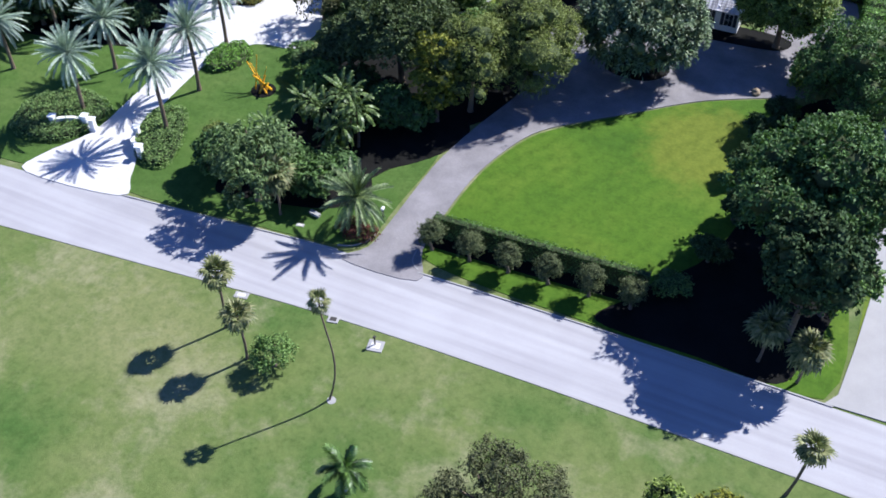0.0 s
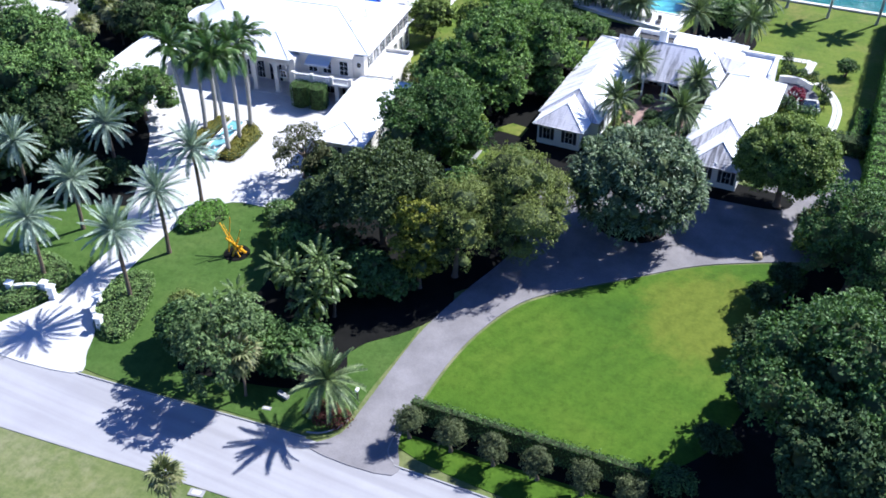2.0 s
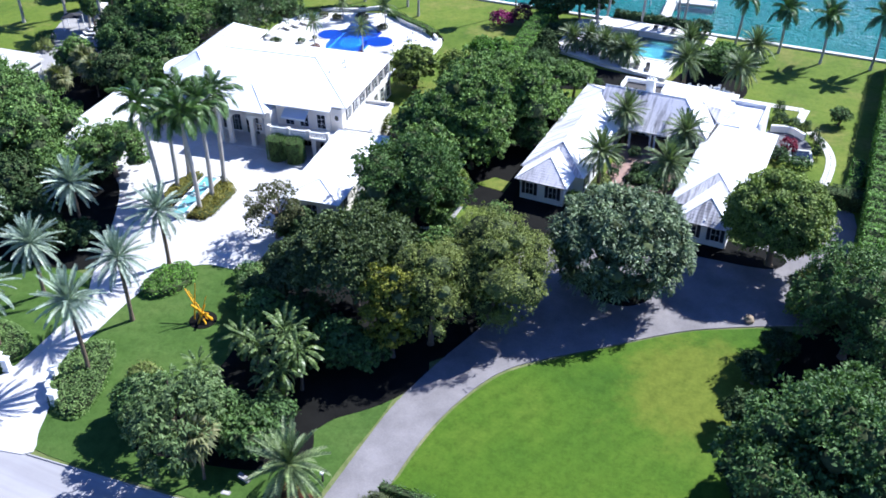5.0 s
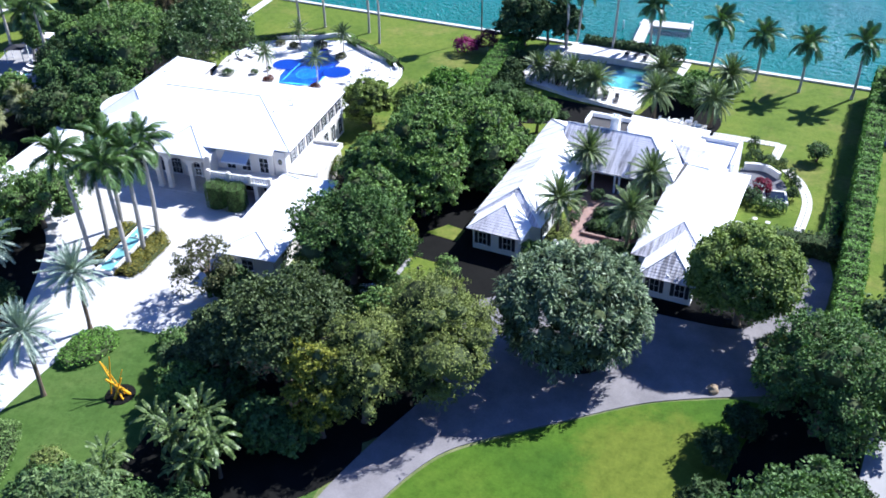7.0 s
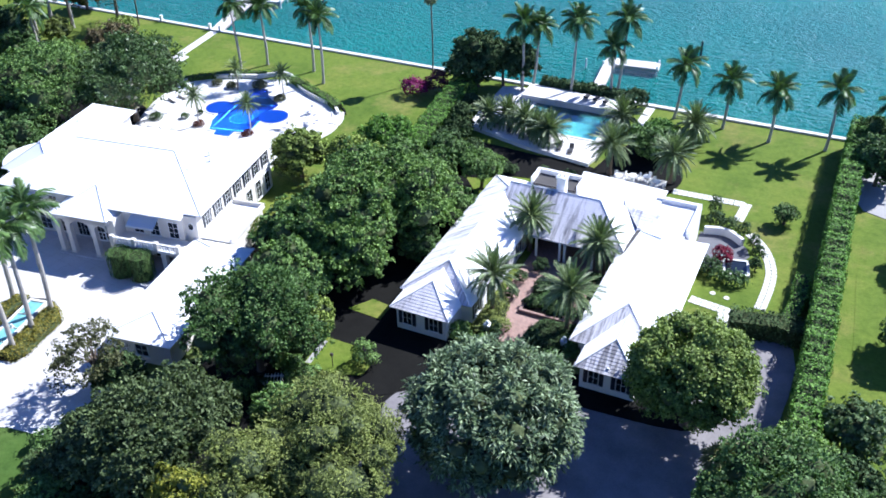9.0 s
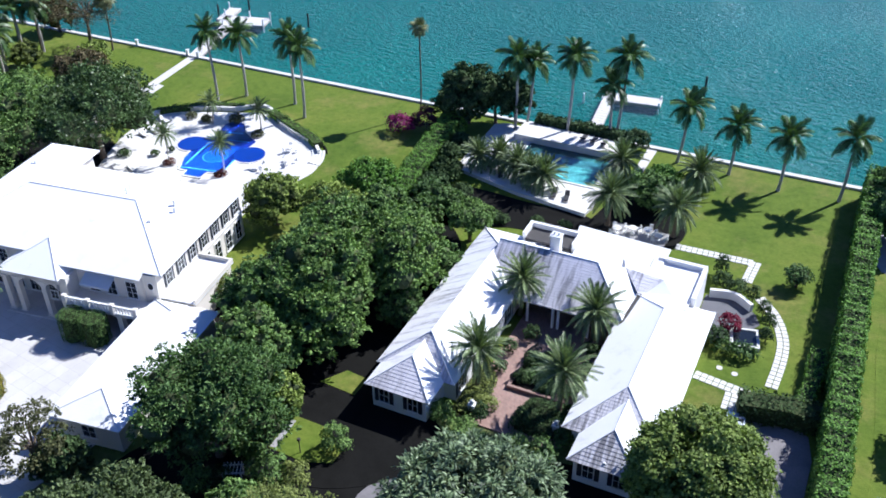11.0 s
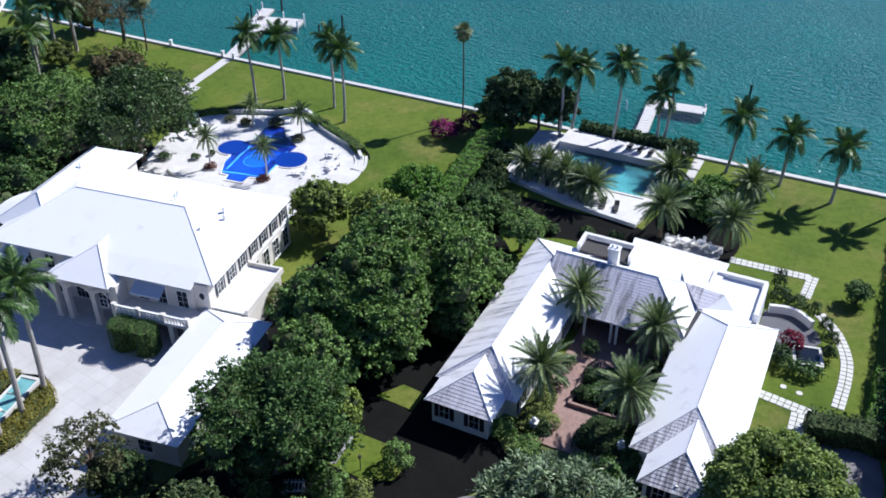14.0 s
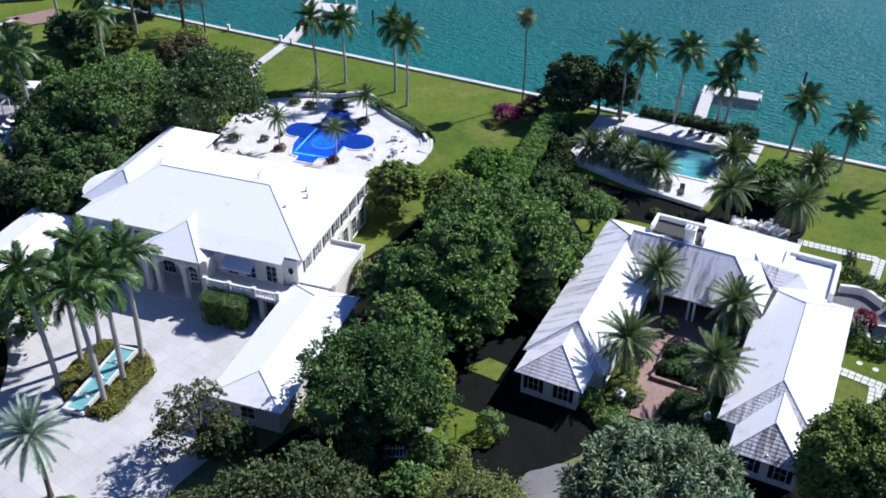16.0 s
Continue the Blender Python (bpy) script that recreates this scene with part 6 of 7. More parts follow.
bed("shrub_bed", "golden-green planted bed behind the fountain", [(-75.3, 87.4), (-77.5, 87.9), (-78.5, 91.6), (-78.1, 95.8), (-76.4, 96.3), (-76.2, 93.0)], 0.75, F_CROTON, 431, 80, (0.22, 0.14), 0.16, False, 0.25)


for i, (x, y, r, h) in enumerate(((-26.0, 108.4, 1.6, 1.6), (-23.4, 107.6, 1.5, 1.2), (-20.8, 108.2, 1.6, 1.5), (-18.2, 109.0, 1.5, 1.8), (-28.8, 109.6, 1.3, 1.9), (-16.8, 111.2, 1.0, 1.7))):
    S(x, y, r, h, F_DARK if i % 2 else F_GREEN, 440 + i, "dark leafy shrub before the courtyard entrance", z=0.1, leaf=(0.26, 0.15), group="entrance shrubs")
for i, (x, y, r, h, m) in enumerate(((-38.0, 72.4, 2.4, 3.6, F_DARK), (-46.4, 74.6, 2.6, 4.0, F_DARK), (-50.6, 73.2, 2.4, 4.4, F_GREEN), (-43.4, 103.2, 2.6, 5.0, F_LIME), (-42.9, 98.0, 1.6, 3.0, F_GREEN), (-36.6, 91.4, 2.0, 4.0, F_OLIVE), (-47.6, 106.6, 4.2, 8.8, F_GREEN))):
    T(x, y, r, h, m, 460 + i, "understorey tree in the shade of larger trees", 0.4, None, z=0.08)
for i, (x, y, r, h) in enumerate(((-42.0, 61.8, 2.2, 2.6), (-45.6, 60.2, 2.2, 2.8), (-43.6, 70.4, 2.4, 2.6), (-47.6, 58.6, 2.0, 2.4))):
    S(x, y, r, h, F_DARK, 480 + i, "dark leafy shrub in the shade of the trees", z=0.07, leaf=(0.34, 0.2), group="shade shrubs")
for i, (x, y, r, h, m) in enumerate(((-38.6, 130.4, 2.2, 4.8, F_GREEN), (-44.2, 133.0, 3.4, 6.2, F_GREEN), (-39.4, 121.0, 2.4, 5.0, F_DARK), (-45.6, 138.6, 2.8, 4.6, F_DARK))):
    T(x, y, r, h, m, 500 + i, "leafy tree filling the gap beside larger trees", 0.3, None, z=0.08)
for i, (x, y, r, h) in enumerate(((-44.8, 148.4, 1.6, 1.5), (-41.8, 144.6, 1.3, 1.2), (-37.4, 144.8, 1.1, 0.9), (-33.0, 146.4, 0.9, 0.7), (-29.6, 147.0, 0.9, 0.7))):
    S(x, y, r, h, F_DEEP, 510 + i, "dark shrub below the terrace wall", z=0.07, leaf=(0.28, 0.16), group="terrace wall shrubs")
for i, (x, y, r, h) in enumerate(((-82.6, 73.8, 3.0, 4.6), (-86.6, 75.6, 3.6, 5.8), (-79.6, 76.4, 2.2, 3.4), (-92.0, 71.6, 3.4, 5.2), (-96.0, 66.8, 3.6, 5.4))):
    T(x, y, r, h, F_DEEP, 520 + i, "dense dark tree behind the date palms", 0.3, None, z=0.07)
for i, (x, y, r, h) in enumerate(((-2.2, 79.6, 2.0, 3.8), (-1.6, 72.4, 1.8, 3.4), (-2.4, 65.4, 1.6, 2.8), (-2.2, 86.0, 1.8, 3.6), (-0.6, 90.6, 1.7, 3.2))):
    T(x, y, r, h, F_DEEP, 530 + i, "dark spiky-leaved small tree at the edge of the lawn", 0.4, 900, (0.9, 0.2), 0.5, 12, z=0.08, uneven=0.3, inner=0.1)
T(-33.4, 78.0, 4.6, 11.4, F_OLIVE, 540, "olive-green oak leaning over the drive", 1.5, 5200, (0.42, 0.16), 0.6, 20, z=0.08, radial=0.6)
for i, (x, y, r, h, m) in enumerate(((-101.0, 118.0, 5.0, 8.4, F_DARK), (-104.4, 111.4, 4.4, 7.4, F_DEEP), (-98.6, 111.6, 3.8, 6.6, F_DARK), (-117.6, 131.6, 4.0, 9.0, F_GREEN), (-114.6, 123.6, 3.8, 8.0, F_DEEP), (-115.4, 114.0, 3.4, 6.4, F_GREEN))):
    T(x, y, r, h, m, 550 + i, "dense green tree at the garden boundary", 0.3, None, z=0.07, uneven=0.22)
for i, (x, y, r, h) in enumerate(((-41.0, 93.2, 1.3, 1.8), (-43.2, 93.6, 1.3, 2.0))):
    S(x, y, r, h, F_DEEP, 560 + i, "dark shrub under the trees", z=0.075, leaf=(0.34, 0.18), group="understorey shrubs")
for i, (x, y, r, h) in enumerate(((-23.6, 120.6, 1.1, 1.3), (-20.8, 120.4, 1.1, 1.4), (-21.2, 117.6, 1.0, 1.1), (-23.8, 117.8, 0.9, 1.2), (-18.0, 121.6, 0.9, 1.5), (-26.6, 121.6, 0.8, 1.4), (-26.4, 118.4, 0.8, 1.2), (-18.2, 118.6, 0.8, 1.3), (-25.4, 124.6, 1.0, 1.5), (-18.6, 124.4, 1.0, 1.6))):
    S(x, y, r, h, F_DEEP, 580 + i, "dark green shrub in the courtyard planting", z=0.16, leaf=(0.24, 0.14), group="courtyard planting")
bed("shrub_bed", "mixed green and yellow planting beside the courtyard path", [(-28.3, 111.0), (-26.0, 110.8), (-25.6, 113.4), (-26.2, 117.2), (-28.3, 118.2)], 0.8, F_OLIVE, 588, 70, (0.24, 0.14), 0.16)
bed("shrub_bed", "dark green planting beside the courtyard path", [(-22.4, 110.9), (-17.0, 111.6), (-16.9, 116.0), (-19.8, 116.0), (-22.2, 115.4)], 0.8, F_DEEP, 589, 70, (0.24, 0.14), 0.16)
for i, (x, y, r, h) in enumerate(((-48.4, 151.6, 2.2, 3.0), (-50.2, 156.4, 1.6, 2.8), (-48.2, 146.8, 2.2, 3.2), (-50.2, 160.6, 1.5, 2.4))):
    T(x, y, r, h, F_DEEP, 600 + i, "dark bushy tree between the hedge and the terrace", 0.2, None, z=0.06)


# ---- pools, decks, docks and small things ----
deck = lawn("pool_deck", [(-93.5, 131.5), (-97.6, 141.4), (-98.4, 147.4), (-96.8, 152.6), (-92.0, 155.0), (-87.6, 156.8), (-82.2, 158.6), (-78.6, 156.6), (-75.4, 154.6), (-70.8, 152.8), (-67.6, 150.0), (-66.2, 146), (-67.2, 141.4), (-69, 137), (-70, 128), (-90, 126)], 0.12, M_DECK, "bright white stone pool deck with a curved edge", 5, category="terrace")
P1 = thing("swimming_pool", "lobed cobalt blue swimming pool with stepped terraces", "swimming pool", (-81.6, 144.0, 0.12), 8)
body = [(-3.0, -5.2), (-1.8, -5.3), (-1.6, -6.6), (1.2, -6.6), (1.4, -5.0), (3.6, -4.6), (3.7, 3.4), (3.9, 5.4), (0.8, 8.0), (-0.6, 10.4), (-2.8, 10.8), (-3.7, 9.4), (-3.4, 5.4), (-4.6, 4.2), (-4.2, -2.0)]
part("basin", prism(body, -0.4, 0.02), M_BLUE2, P1)
part("basin", prism(disc(4.7, 1.4, 2.3, 32), -0.4, 0.125), M_BLUE2, P1)
part("basin", prism(disc(-5.0, 2.2, 2.2, 32), -0.4, 0.125), M_BLUE2, P1)
part("dark_floor", prism([(-3.4, 3.7), (-1.0, 3.0), (1.4, 3.3), (3.5, 3.0), (3.7, 5.2), (0.7, 7.8), (-0.7, 10.2), (-2.8, 10.6), (-3.5, 9.3), (-3.2, 5.4)], 0.0, 0.03), M_BLUE, P1, "deep cobalt pool floor")
# two dark quads paint tree reflections on the southern pool floor
part("dark_floor", prism([(-3.4, -1.8), (-2.2, -0.4), (-2.4, 1.8), (-3.9, 2.6)], 0.0, 0.03), M_BLUE, P1)
part("dark_floor", prism([(2.0, -2.4), (3.2, -3.2), (3.3, 2.4), (2.2, 2.0)], 0.0, 0.03), M_BLUE, P1)
part("round_shelf", prism(disc(0.1, -0.3, 1.8, 32), 0.0, 0.038), M_BLUE3, P1, "round tanning shelf")
part("shelf_edge", ribbon(disc(0.1, -0.3, 1.8, 32) + disc(0.1, -0.3, 1.8, 32)[:1], 0.05, 0.0, 0.05), M_AQUA, P1, "pale blue shelf edge")

for a, b, c, d in ((-2.8, -3.8, -2.9, 3.4), (3.4, -4.2, 3.1, 3.4), (-2.6, 4.6, 2.8, 5.0), (-3.6, -4.5, 3.3, -4.2), (-2.4, 7.0, 0.6, 7.2)):
    part("step", ribbon([(a, b), (c, d)], 0.13, 0.0, 0.05), M_AQUA, P1, "pale blue step edge")
part("water_surface", prism(body, 0.07, 0.09), M_POOLW, P1, "clear rippled water")
for line, cx in ((body + body[:1], 0), (disc(4.7, 1.4, 2.35, 24, None, -1.9, 2.1), 0), (disc(-5.0, 2.2, 2.25, 24, None, 1.3, 5.1), 0)):
    part("coping", ribbon(line, 0.18, -0.02, 0.11), M_DECK, P1, "white stone coping")
for ob_name, line in (("terrace_wall", [(-98.6, 148.0), (-97.6, 152.6), (-92.4, 155.6), (-87.8, 157.4)]), ("terrace_wall", [(-87.8, 157.4), (-84.6, 160.0), (-81.4, 158.8), (-79.0, 156.4)]), ("terrace_wall", [(-79.0, 156.4), (-75.0, 154.4), (-70.6, 152.8), (-68.2, 150.6)])):
    tw = thing(ob_name, "low curved white wall round the pool deck", "wall", (0, 0, 0.05))
    part("wall", ribbon(curve(line, 6), 0.16, 0, 0.62), M_WALL, tw)
    part("coping", ribbon(curve(line, 6), 0.24, 0.62, 0.7), M_STONE, tw)
for k in range(4):
    st = thing("deck_step", "curved white step down to the lawn", "step", (0, 0, 0.0), 0, "deck steps")
    part("tread", ribbon(curve([(-69.6 + 0.5 * k, 151.2 + 0.2 * k), (-68.4 + 0.5 * k, 149.4), (-68.0 + 0.5 * k, 147.6)], 5), 0.2, 0.1, 0.28 - 0.04 * k), M_STONE, st)
bm = prism(curve([(-72.2, 154.2), (-69.6, 153.4), (-67.2, 151.2), (-68.4, 152.8), (-71, 154.6)], 4, True), 0.0, 0.2)
tagged(new("dark_bed", mesh_of("dark_bed", bm, M_MULCH_SHADE)), "dark soil strip behind the deck wall", "planting bed", "", "structure")


for k in range(2):
    st = thing("garden_steps", "shallow curved white steps from the house to the pool deck", "step", (0, 0, 0.12), 0, "house steps")
    part("tread", ribbon(curve([(-91.0, 136.2 + 0.5 * k), (-88.4, 135.0 + 0.5 * k), (-85.4, 134.8 + 0.5 * k), (-81.4, 135.6 + 0.5 * k)], 6), 0.24, 0, 0.34 - 0.16 * k), M_STONE, st)


def lounger(x, y, z, turn, mat=None, group="pool loungers"):
    o = thing("sun_lounger", "low sun lounger with a pale cushion and raised back", "sun lounger", (x, y, z), turn, group)
    part("frame", box(-0.34, 0.34, -1.0, 1.0, 0.22, 0.28), M_WOOD, o)
    part("mattress", box(-0.32, 0.32, -0.95, 0.35, 0.28, 0.38, None, 0.02), mat or M_CUSH, o)
    bk = part("backrest", box(-0.32, 0.32, 0.0, 0.75, 0.0, 0.1, None, 0.02), mat or M_CUSH, o)
    bk.matrix_basis = pose(0, 0.36, 0.3, 38, 0, 0)
    for sx in (-0.3, 0.3):
        for sy in (-0.9, 0.85):
            part("leg", box(sx - 0.03, sx + 0.03, sy - 0.03, sy + 0.03, 0, 0.22), M_WOOD, o)


def table_set(x, y, z, seed):
    o = thing("patio_table", "small round white patio table", "table", (x, y, z), 0, "patio tables")
    part("tabletop", prism(disc(0, 0, 0.55, 20), 0.7, 0.74), M_TRIM, o)
    part("pedestal", tube([(0, 0, 0), (0, 0, 0.08), (0, 0, 0.7)], [0.25, 0.05, 0.05], 10), M_TRIM, o)
    for k in range(3):
        a = radians(seed * 40 + k * 120)
        c = thing("patio_chair", "white metal patio chair with an open back", "chair", (x + 0.95 * math.cos(a), y + 0.95 * math.sin(a), z), seed * 40 + k * 120 - 90, "patio chairs")
        part("seat", box(-0.22, 0.22, -0.22, 0.22, 0.42, 0.46), M_CUSH, c)
        part("backrest", box(-0.22, 0.22, 0.18, 0.22, 0.5, 0.88), M_TRIM, c)
        for sx in (-0.2, 0.2):
            for sy in (-0.2, 0.2):
                part("leg", box(sx - 0.02, sx + 0.02, sy - 0.02, sy + 0.02, 0, 0.42), M_TRIM, c)


for i, (x, y) in enumerate(((-72.4, 149.6), (-70.6, 146.4), (-73.6, 143.2))):
    table_set(x, y, 0.12, i)
for i, (x, y) in enumerate(((-95.4, 144.6), (-94.6, 146.2), (-93.8, 147.8), (-95.6, 149.6))):
    lounger(x, y, 0.12, 70 + 4 * i)

# cottage pool and terrace
lawn("pool_terrace", [(-48.4, 155.0), (-37.7, 152.1), (-28.1, 150.7), (-27.6, 152.6), (-28.2, 167.6), (-46.4, 170.6), (-48.6, 169.6)], 0.5, M_DECK, "white stone terrace round the cottage pool", smooth=False, category="terrace")
tw = thing("terrace_wall", "shaded retaining wall of the pool terrace with a white coping", "wall", (0, 0, 0.05))
part("wall", ribbon([(-47.0, 154.5), (-37.8, 151.9), (-28.0, 150.5)], 0.16, 0, 0.5), M_WALL, tw)
part("coping", ribbon([(-47.1, 154.5), (-37.8, 151.9), (-27.9, 150.5)], 0.26, 0.5, 0.58), M_STONE, tw)
ud = thing("upper_terrace", "raised white stone terrace behind the cottage pool", "terrace", (0, 0, 0.5), 0, "", "structure")
part("deck", prism([(-44.0, 165.9), (-28.6, 165.9), (-28.6, 169.6), (-44.0, 170.2)], 0.0, 1.0), M_DECK, ud)
part("coping", box(-44.1, -28.5, 165.72, 166.1, 1.0, 1.08), M_STONE, ud)
P2 = thing("swimming_pool", "long turquoise swimming pool with a pale stone edge", "swimming pool", (-35.4, 161.2, 0.5))
# basin colour carries the deck's shade; the paler box is the sunlit part
part("basin", box(-6.0, 6.2, -3.9, 4.6, -0.3, 0.02), M_TEAL_SHADE, P2)
part("shelf", box(-1.2, 6.1, -3.8, 0.6, 0.0, 0.035), M_TEAL, P2, "paler sunlit part of the pool floor")
part("water_surface", box(-6.0, 6.2, -3.9, 4.6, 0.06, 0.08), M_POOLW, P2, "clear rippled water")
for x0, x1, y0, y1 in ((-6.4, 6.6, -4.3, -3.9), (-6.4, 6.6, 4.6, 5.0), (-6.4, -6.0, -3.9, 4.6), (6.2, 6.6, -3.9, 4.6)):
    part("coping", box(x0, x1, y0, y1, 0, 0.1), M_STONE, P2)
for i, (x, y, t) in enumerate(((-34.2, 168.2, 180), (-32.6, 168.0, 180), (-31.0, 167.8, 180), (-44.2, 156.6, 80), (-36.2, 153.8, 10), (-33.2, 153.2, 10), (-31.4, 153.0, 10), (-41.6, 155.2, 10))):
    lounger(x, y, 1.5 if y > 166 else 0.5, t, M_DARK if i != 4 else None)
for k in range(6):
    w = thing("stone_slab", "long pale stone slab in the planted strip", "paving slab", (-45.6 + 0.35 * k, 166.2 + 0.55 * k, 0.05), 20, "stone slabs")
    part("slab", box(-2.4, 1.2, -0.17, 0.17, 0, 0.5), M_STONE, w)
for i, (x, y) in enumerate(((-23.2, 148.6), (-21.4, 149.4), (-19.6, 149.8), (-18.0, 149.0))):
    table_set(x, y, 0.075, i)
lawn("terrace", [(-24.2, 147.2), (-17.0, 147.4), (-17.0, 150.9), (-24.0, 150.9)], 0.075, M_PAVE, "white stone dining terrace behind the cottage", smooth=False, category="terrace")
lawn("terrace", [(-10.2, 133), (-10.2, 140.4), (-6.2, 140.6), (-4.4, 138.9), (-3.7, 137.2), (-4.2, 136.2), (-6.4, 136.0), (-6.6, 133.2)], 0.06, M_TERRACE_SHADE, "small grey paved terrace beside the cottage, darkened for shade", smooth=False, category="terrace")
tw = thing("garden_wall", "low curved white garden wall", "wall", (0, 0, 0.05))
part("wall", ribbon(curve([(-9.8, 140.2), (-7.2, 140.7), (-5.0, 139.2)], 6), 0.2, 0, 1.0), M_WALL, tw)
sp = thing("spa_basin", "small dark square spa with a white rim", "spa", (-4.75, 133.9, 0.06), 12)
part("water_surface", box(-1.2, 1.2, -1.4, 1.2, 0.0, 0.42), M_GLASS, sp)
for x0, x1, y0, y1 in ((-1.5, 1.5, -1.7, -1.4), (-1.5, 1.5, 1.2, 1.5), (-1.5, -1.2, -1.4, 1.2), (1.2, 1.5, -1.4, 1.2)):
    part("rim", box(x0, x1, y0, y1, 0, 0.5), M_STONE, sp)

# stepping stone path round the cottage garden
path = tagged(new("stone_path"), "path of square white stones set in grass", "path", "", "structure")
stone = mesh_of("path stone", box(-0.29, 0.29, -0.29, 0.29, 0, 0.07, None, 0.015), M_STONE)
runs = [[(-15.4, 148.6), (-6.3, 148.9)], [(-6.2, 148.9), (-6.5, 144.6)], curve([(-4.4, 142.0), (-2.4, 139.4), (-1.0, 135.6), (-0.7, 132.0), (-0.9, 127.6)], 6), [(-8.0, 126.3), (-2.0, 125.4)]]


def along(line, step):
    out, carry = [], 0.0
    for (xa, ya), (xb, yb) in zip(line, line[1:]):
        ln = math.hypot(xb - xa, yb - ya)
        d = carry
        while d < ln:
            out.append((xa + (xb - xa) * d / ln, ya + (yb - ya) * d / ln, math.atan2(yb - ya, xb - xa)))
            d += step
        carry = d - ln
    return out


for r in runs:
    for x, y, a in along(r, 0.66):
        for s in (-0.33, 0.33):
            o = new("stone", stone)
            o.parent = path
            o.matrix_basis = pose(x - math.sin(a) * s, y + math.cos(a) * s, 0.03, random.uniform(-0.6, 0.6), random.uniform(-0.6, 0.6), math.degrees(a) + random.uniform(-2, 2))
for i in range(5):
    for j in range(4):
        o = new("stone", stone)
        o.parent = path
        o.matrix_basis = pose(-4.6 + i * 0.66, 122.8 + j * 0.66, 0.03, 0, 0, random.uniform(-2, 2))
for x, y in ((-6.2, 128.4), (-4.6, 128.1)):
    g = thing("drain_cover", "round pale drain cover in the grass", "cover", (x, y, 0.03), 0, "drain covers")
    part("lid", prism(disc(0, 0, 0.32, 18), 0, 0.05), M_STONE, g)

# car parked at the end of the cottage drive
M_CAR = plain("pale silver car paint", (0.62, 0.66, 0.70), 0.25, 0.3, 0.03)
M_TYRE = plain("black rubber", (0.02, 0.02, 0.02), 0.8)
car = thing("car", "pale silver saloon car parked by the stone path", "car", (-3.1, 119.4, 0.09), 4)
bm = bmesh.new()
sec = [(-2.25, 0.35), (-2.25, 0.78), (-1.35, 0.95), (1.15, 0.98), (2.2, 0.82), (2.3, 0.35)]
la, lb = ([bm.verts.new((sx, u, w)) for u, w in sec] for sx in (-0.88, 0.88))
bm.faces.new(la[::-1]), bm.faces.new(lb)
for k in range(6):
    bm.faces.new((la[k], la[(k + 1) % 6], lb[(k + 1) % 6], lb[k]))
bmesh.ops.bevel(bm, geom=list(bm.edges), offset=0.09, segments=2, affect="EDGES", profile=0.6)
part("body", bm, M_CAR, car)
for nm, mt, sec, hw in (("window", M_GLASS, [(-1.55, 0.92), (-0.95, 1.36), (0.45, 1.38), (1.35, 0.94)], 0.78), ("roof", M_CAR, [(-1.0, 1.3), (-0.85, 1.42), (0.3, 1.45), (0.55, 1.32)], 0.70)):
    bm = bmesh.new()
    la, lb = ([bm.verts.new((sx * (hw if w < 1.2 else hw * 0.88), u, w)) for u, w in sec] for sx in (-1, 1))
    bm.faces.new(la[::-1]), bm.faces.new(lb)
    for k in range(4):
        bm.faces.new((la[k], la[(k + 1) % 4], lb[(k + 1) % 4], lb[k]))
    bmesh.ops.bevel(bm, geom=list(bm.edges), offset=0.03, segments=2, affect="EDGES", profile=0.6)
    part(nm, bm, mt, car, "dark car windows" if nm == "window" else "")
for sx in (-0.86, 0.86):
    for u in (-1.4, 1.45):
        wh = part("wheel", tube([(sx - 0.1, u, 0.33), (sx + 0.1, u, 0.33)], 0.33, 18), M_TYRE, car, "black tyre")
        part("rim", tube([(sx - 0.11, u, 0.33), (sx + 0.11, u, 0.33)], 0.19, 12), M_TRIM, wh)
for sx in (-0.62, 0.62):
    part("headlight", box(sx - 0.16, sx + 0.16, 2.2, 2.3, 0.58, 0.72, None, 0.02), M_TRIM, car)

# walk to the dock of the big house
wk = lawn("walkway", [(-107.4, 156.6), (-104.4, 157.2), (-104.6, 160.4), (-106.0, 160.6), (-107.1, 172.0), (-108.8, 172.0), (-107.6, 160.2)], 0.06, M_CONC, "white concrete walk to the dock with a wider landing", smooth=False, category="walkway")
lawn("walkway", [(-25.6, 163.6), (-24.4, 163.6), (-24.2, 172.0), (-25.6, 172.0)], 0.06, M_CONC, "narrow pale strip of paving beside the hedge", smooth=False, category="walkway")


def dock(name, label, at, turn, decks, piles, rails=()):
    o = thing(name, label, "dock", at, turn)
    for x0, x1, y0, y1 in decks:
        d = part("deck", box(x0, x1, y0, y1, 0.35, 0.5), M_CONC, o)
        part("fascia", box(x0 - 0.05, x1 + 0.05, y0 - 0.05, y0 + 0.02, 0.0, 0.36), M_WOOD, d)
        part("fascia", box(x1 - 0.02, x1 + 0.05, y0, y1, 0.0, 0.36), M_WOOD, d)
        n = int((x1 - x0) / 0.9) if x1 - x0 > y1 - y0 else int((y1 - y0) / 0.9)
        for k in range(n):
            if x1 - x0 > y1 - y0:
                part("plank", box(x0 + k * 0.9 + 0.03, x0 + k * 0.9 + 0.87, y0 + 0.05, y1 - 0.05, 0.5, 0.53), M_CONC, d)
            else:
                part("plank", box(x0 + 0.05, x1 - 0.05, y0 + k * 0.9 + 0.03, y0 + k * 0.9 + 0.87, 0.5, 0.53), M_CONC, d)
    for x, y, h in piles:
        part("piling", tube([(x, y, -3), (x, y, h)], 0.16, 10), M_TRIM if h < 1.8 else M_PILE, o)
    return o


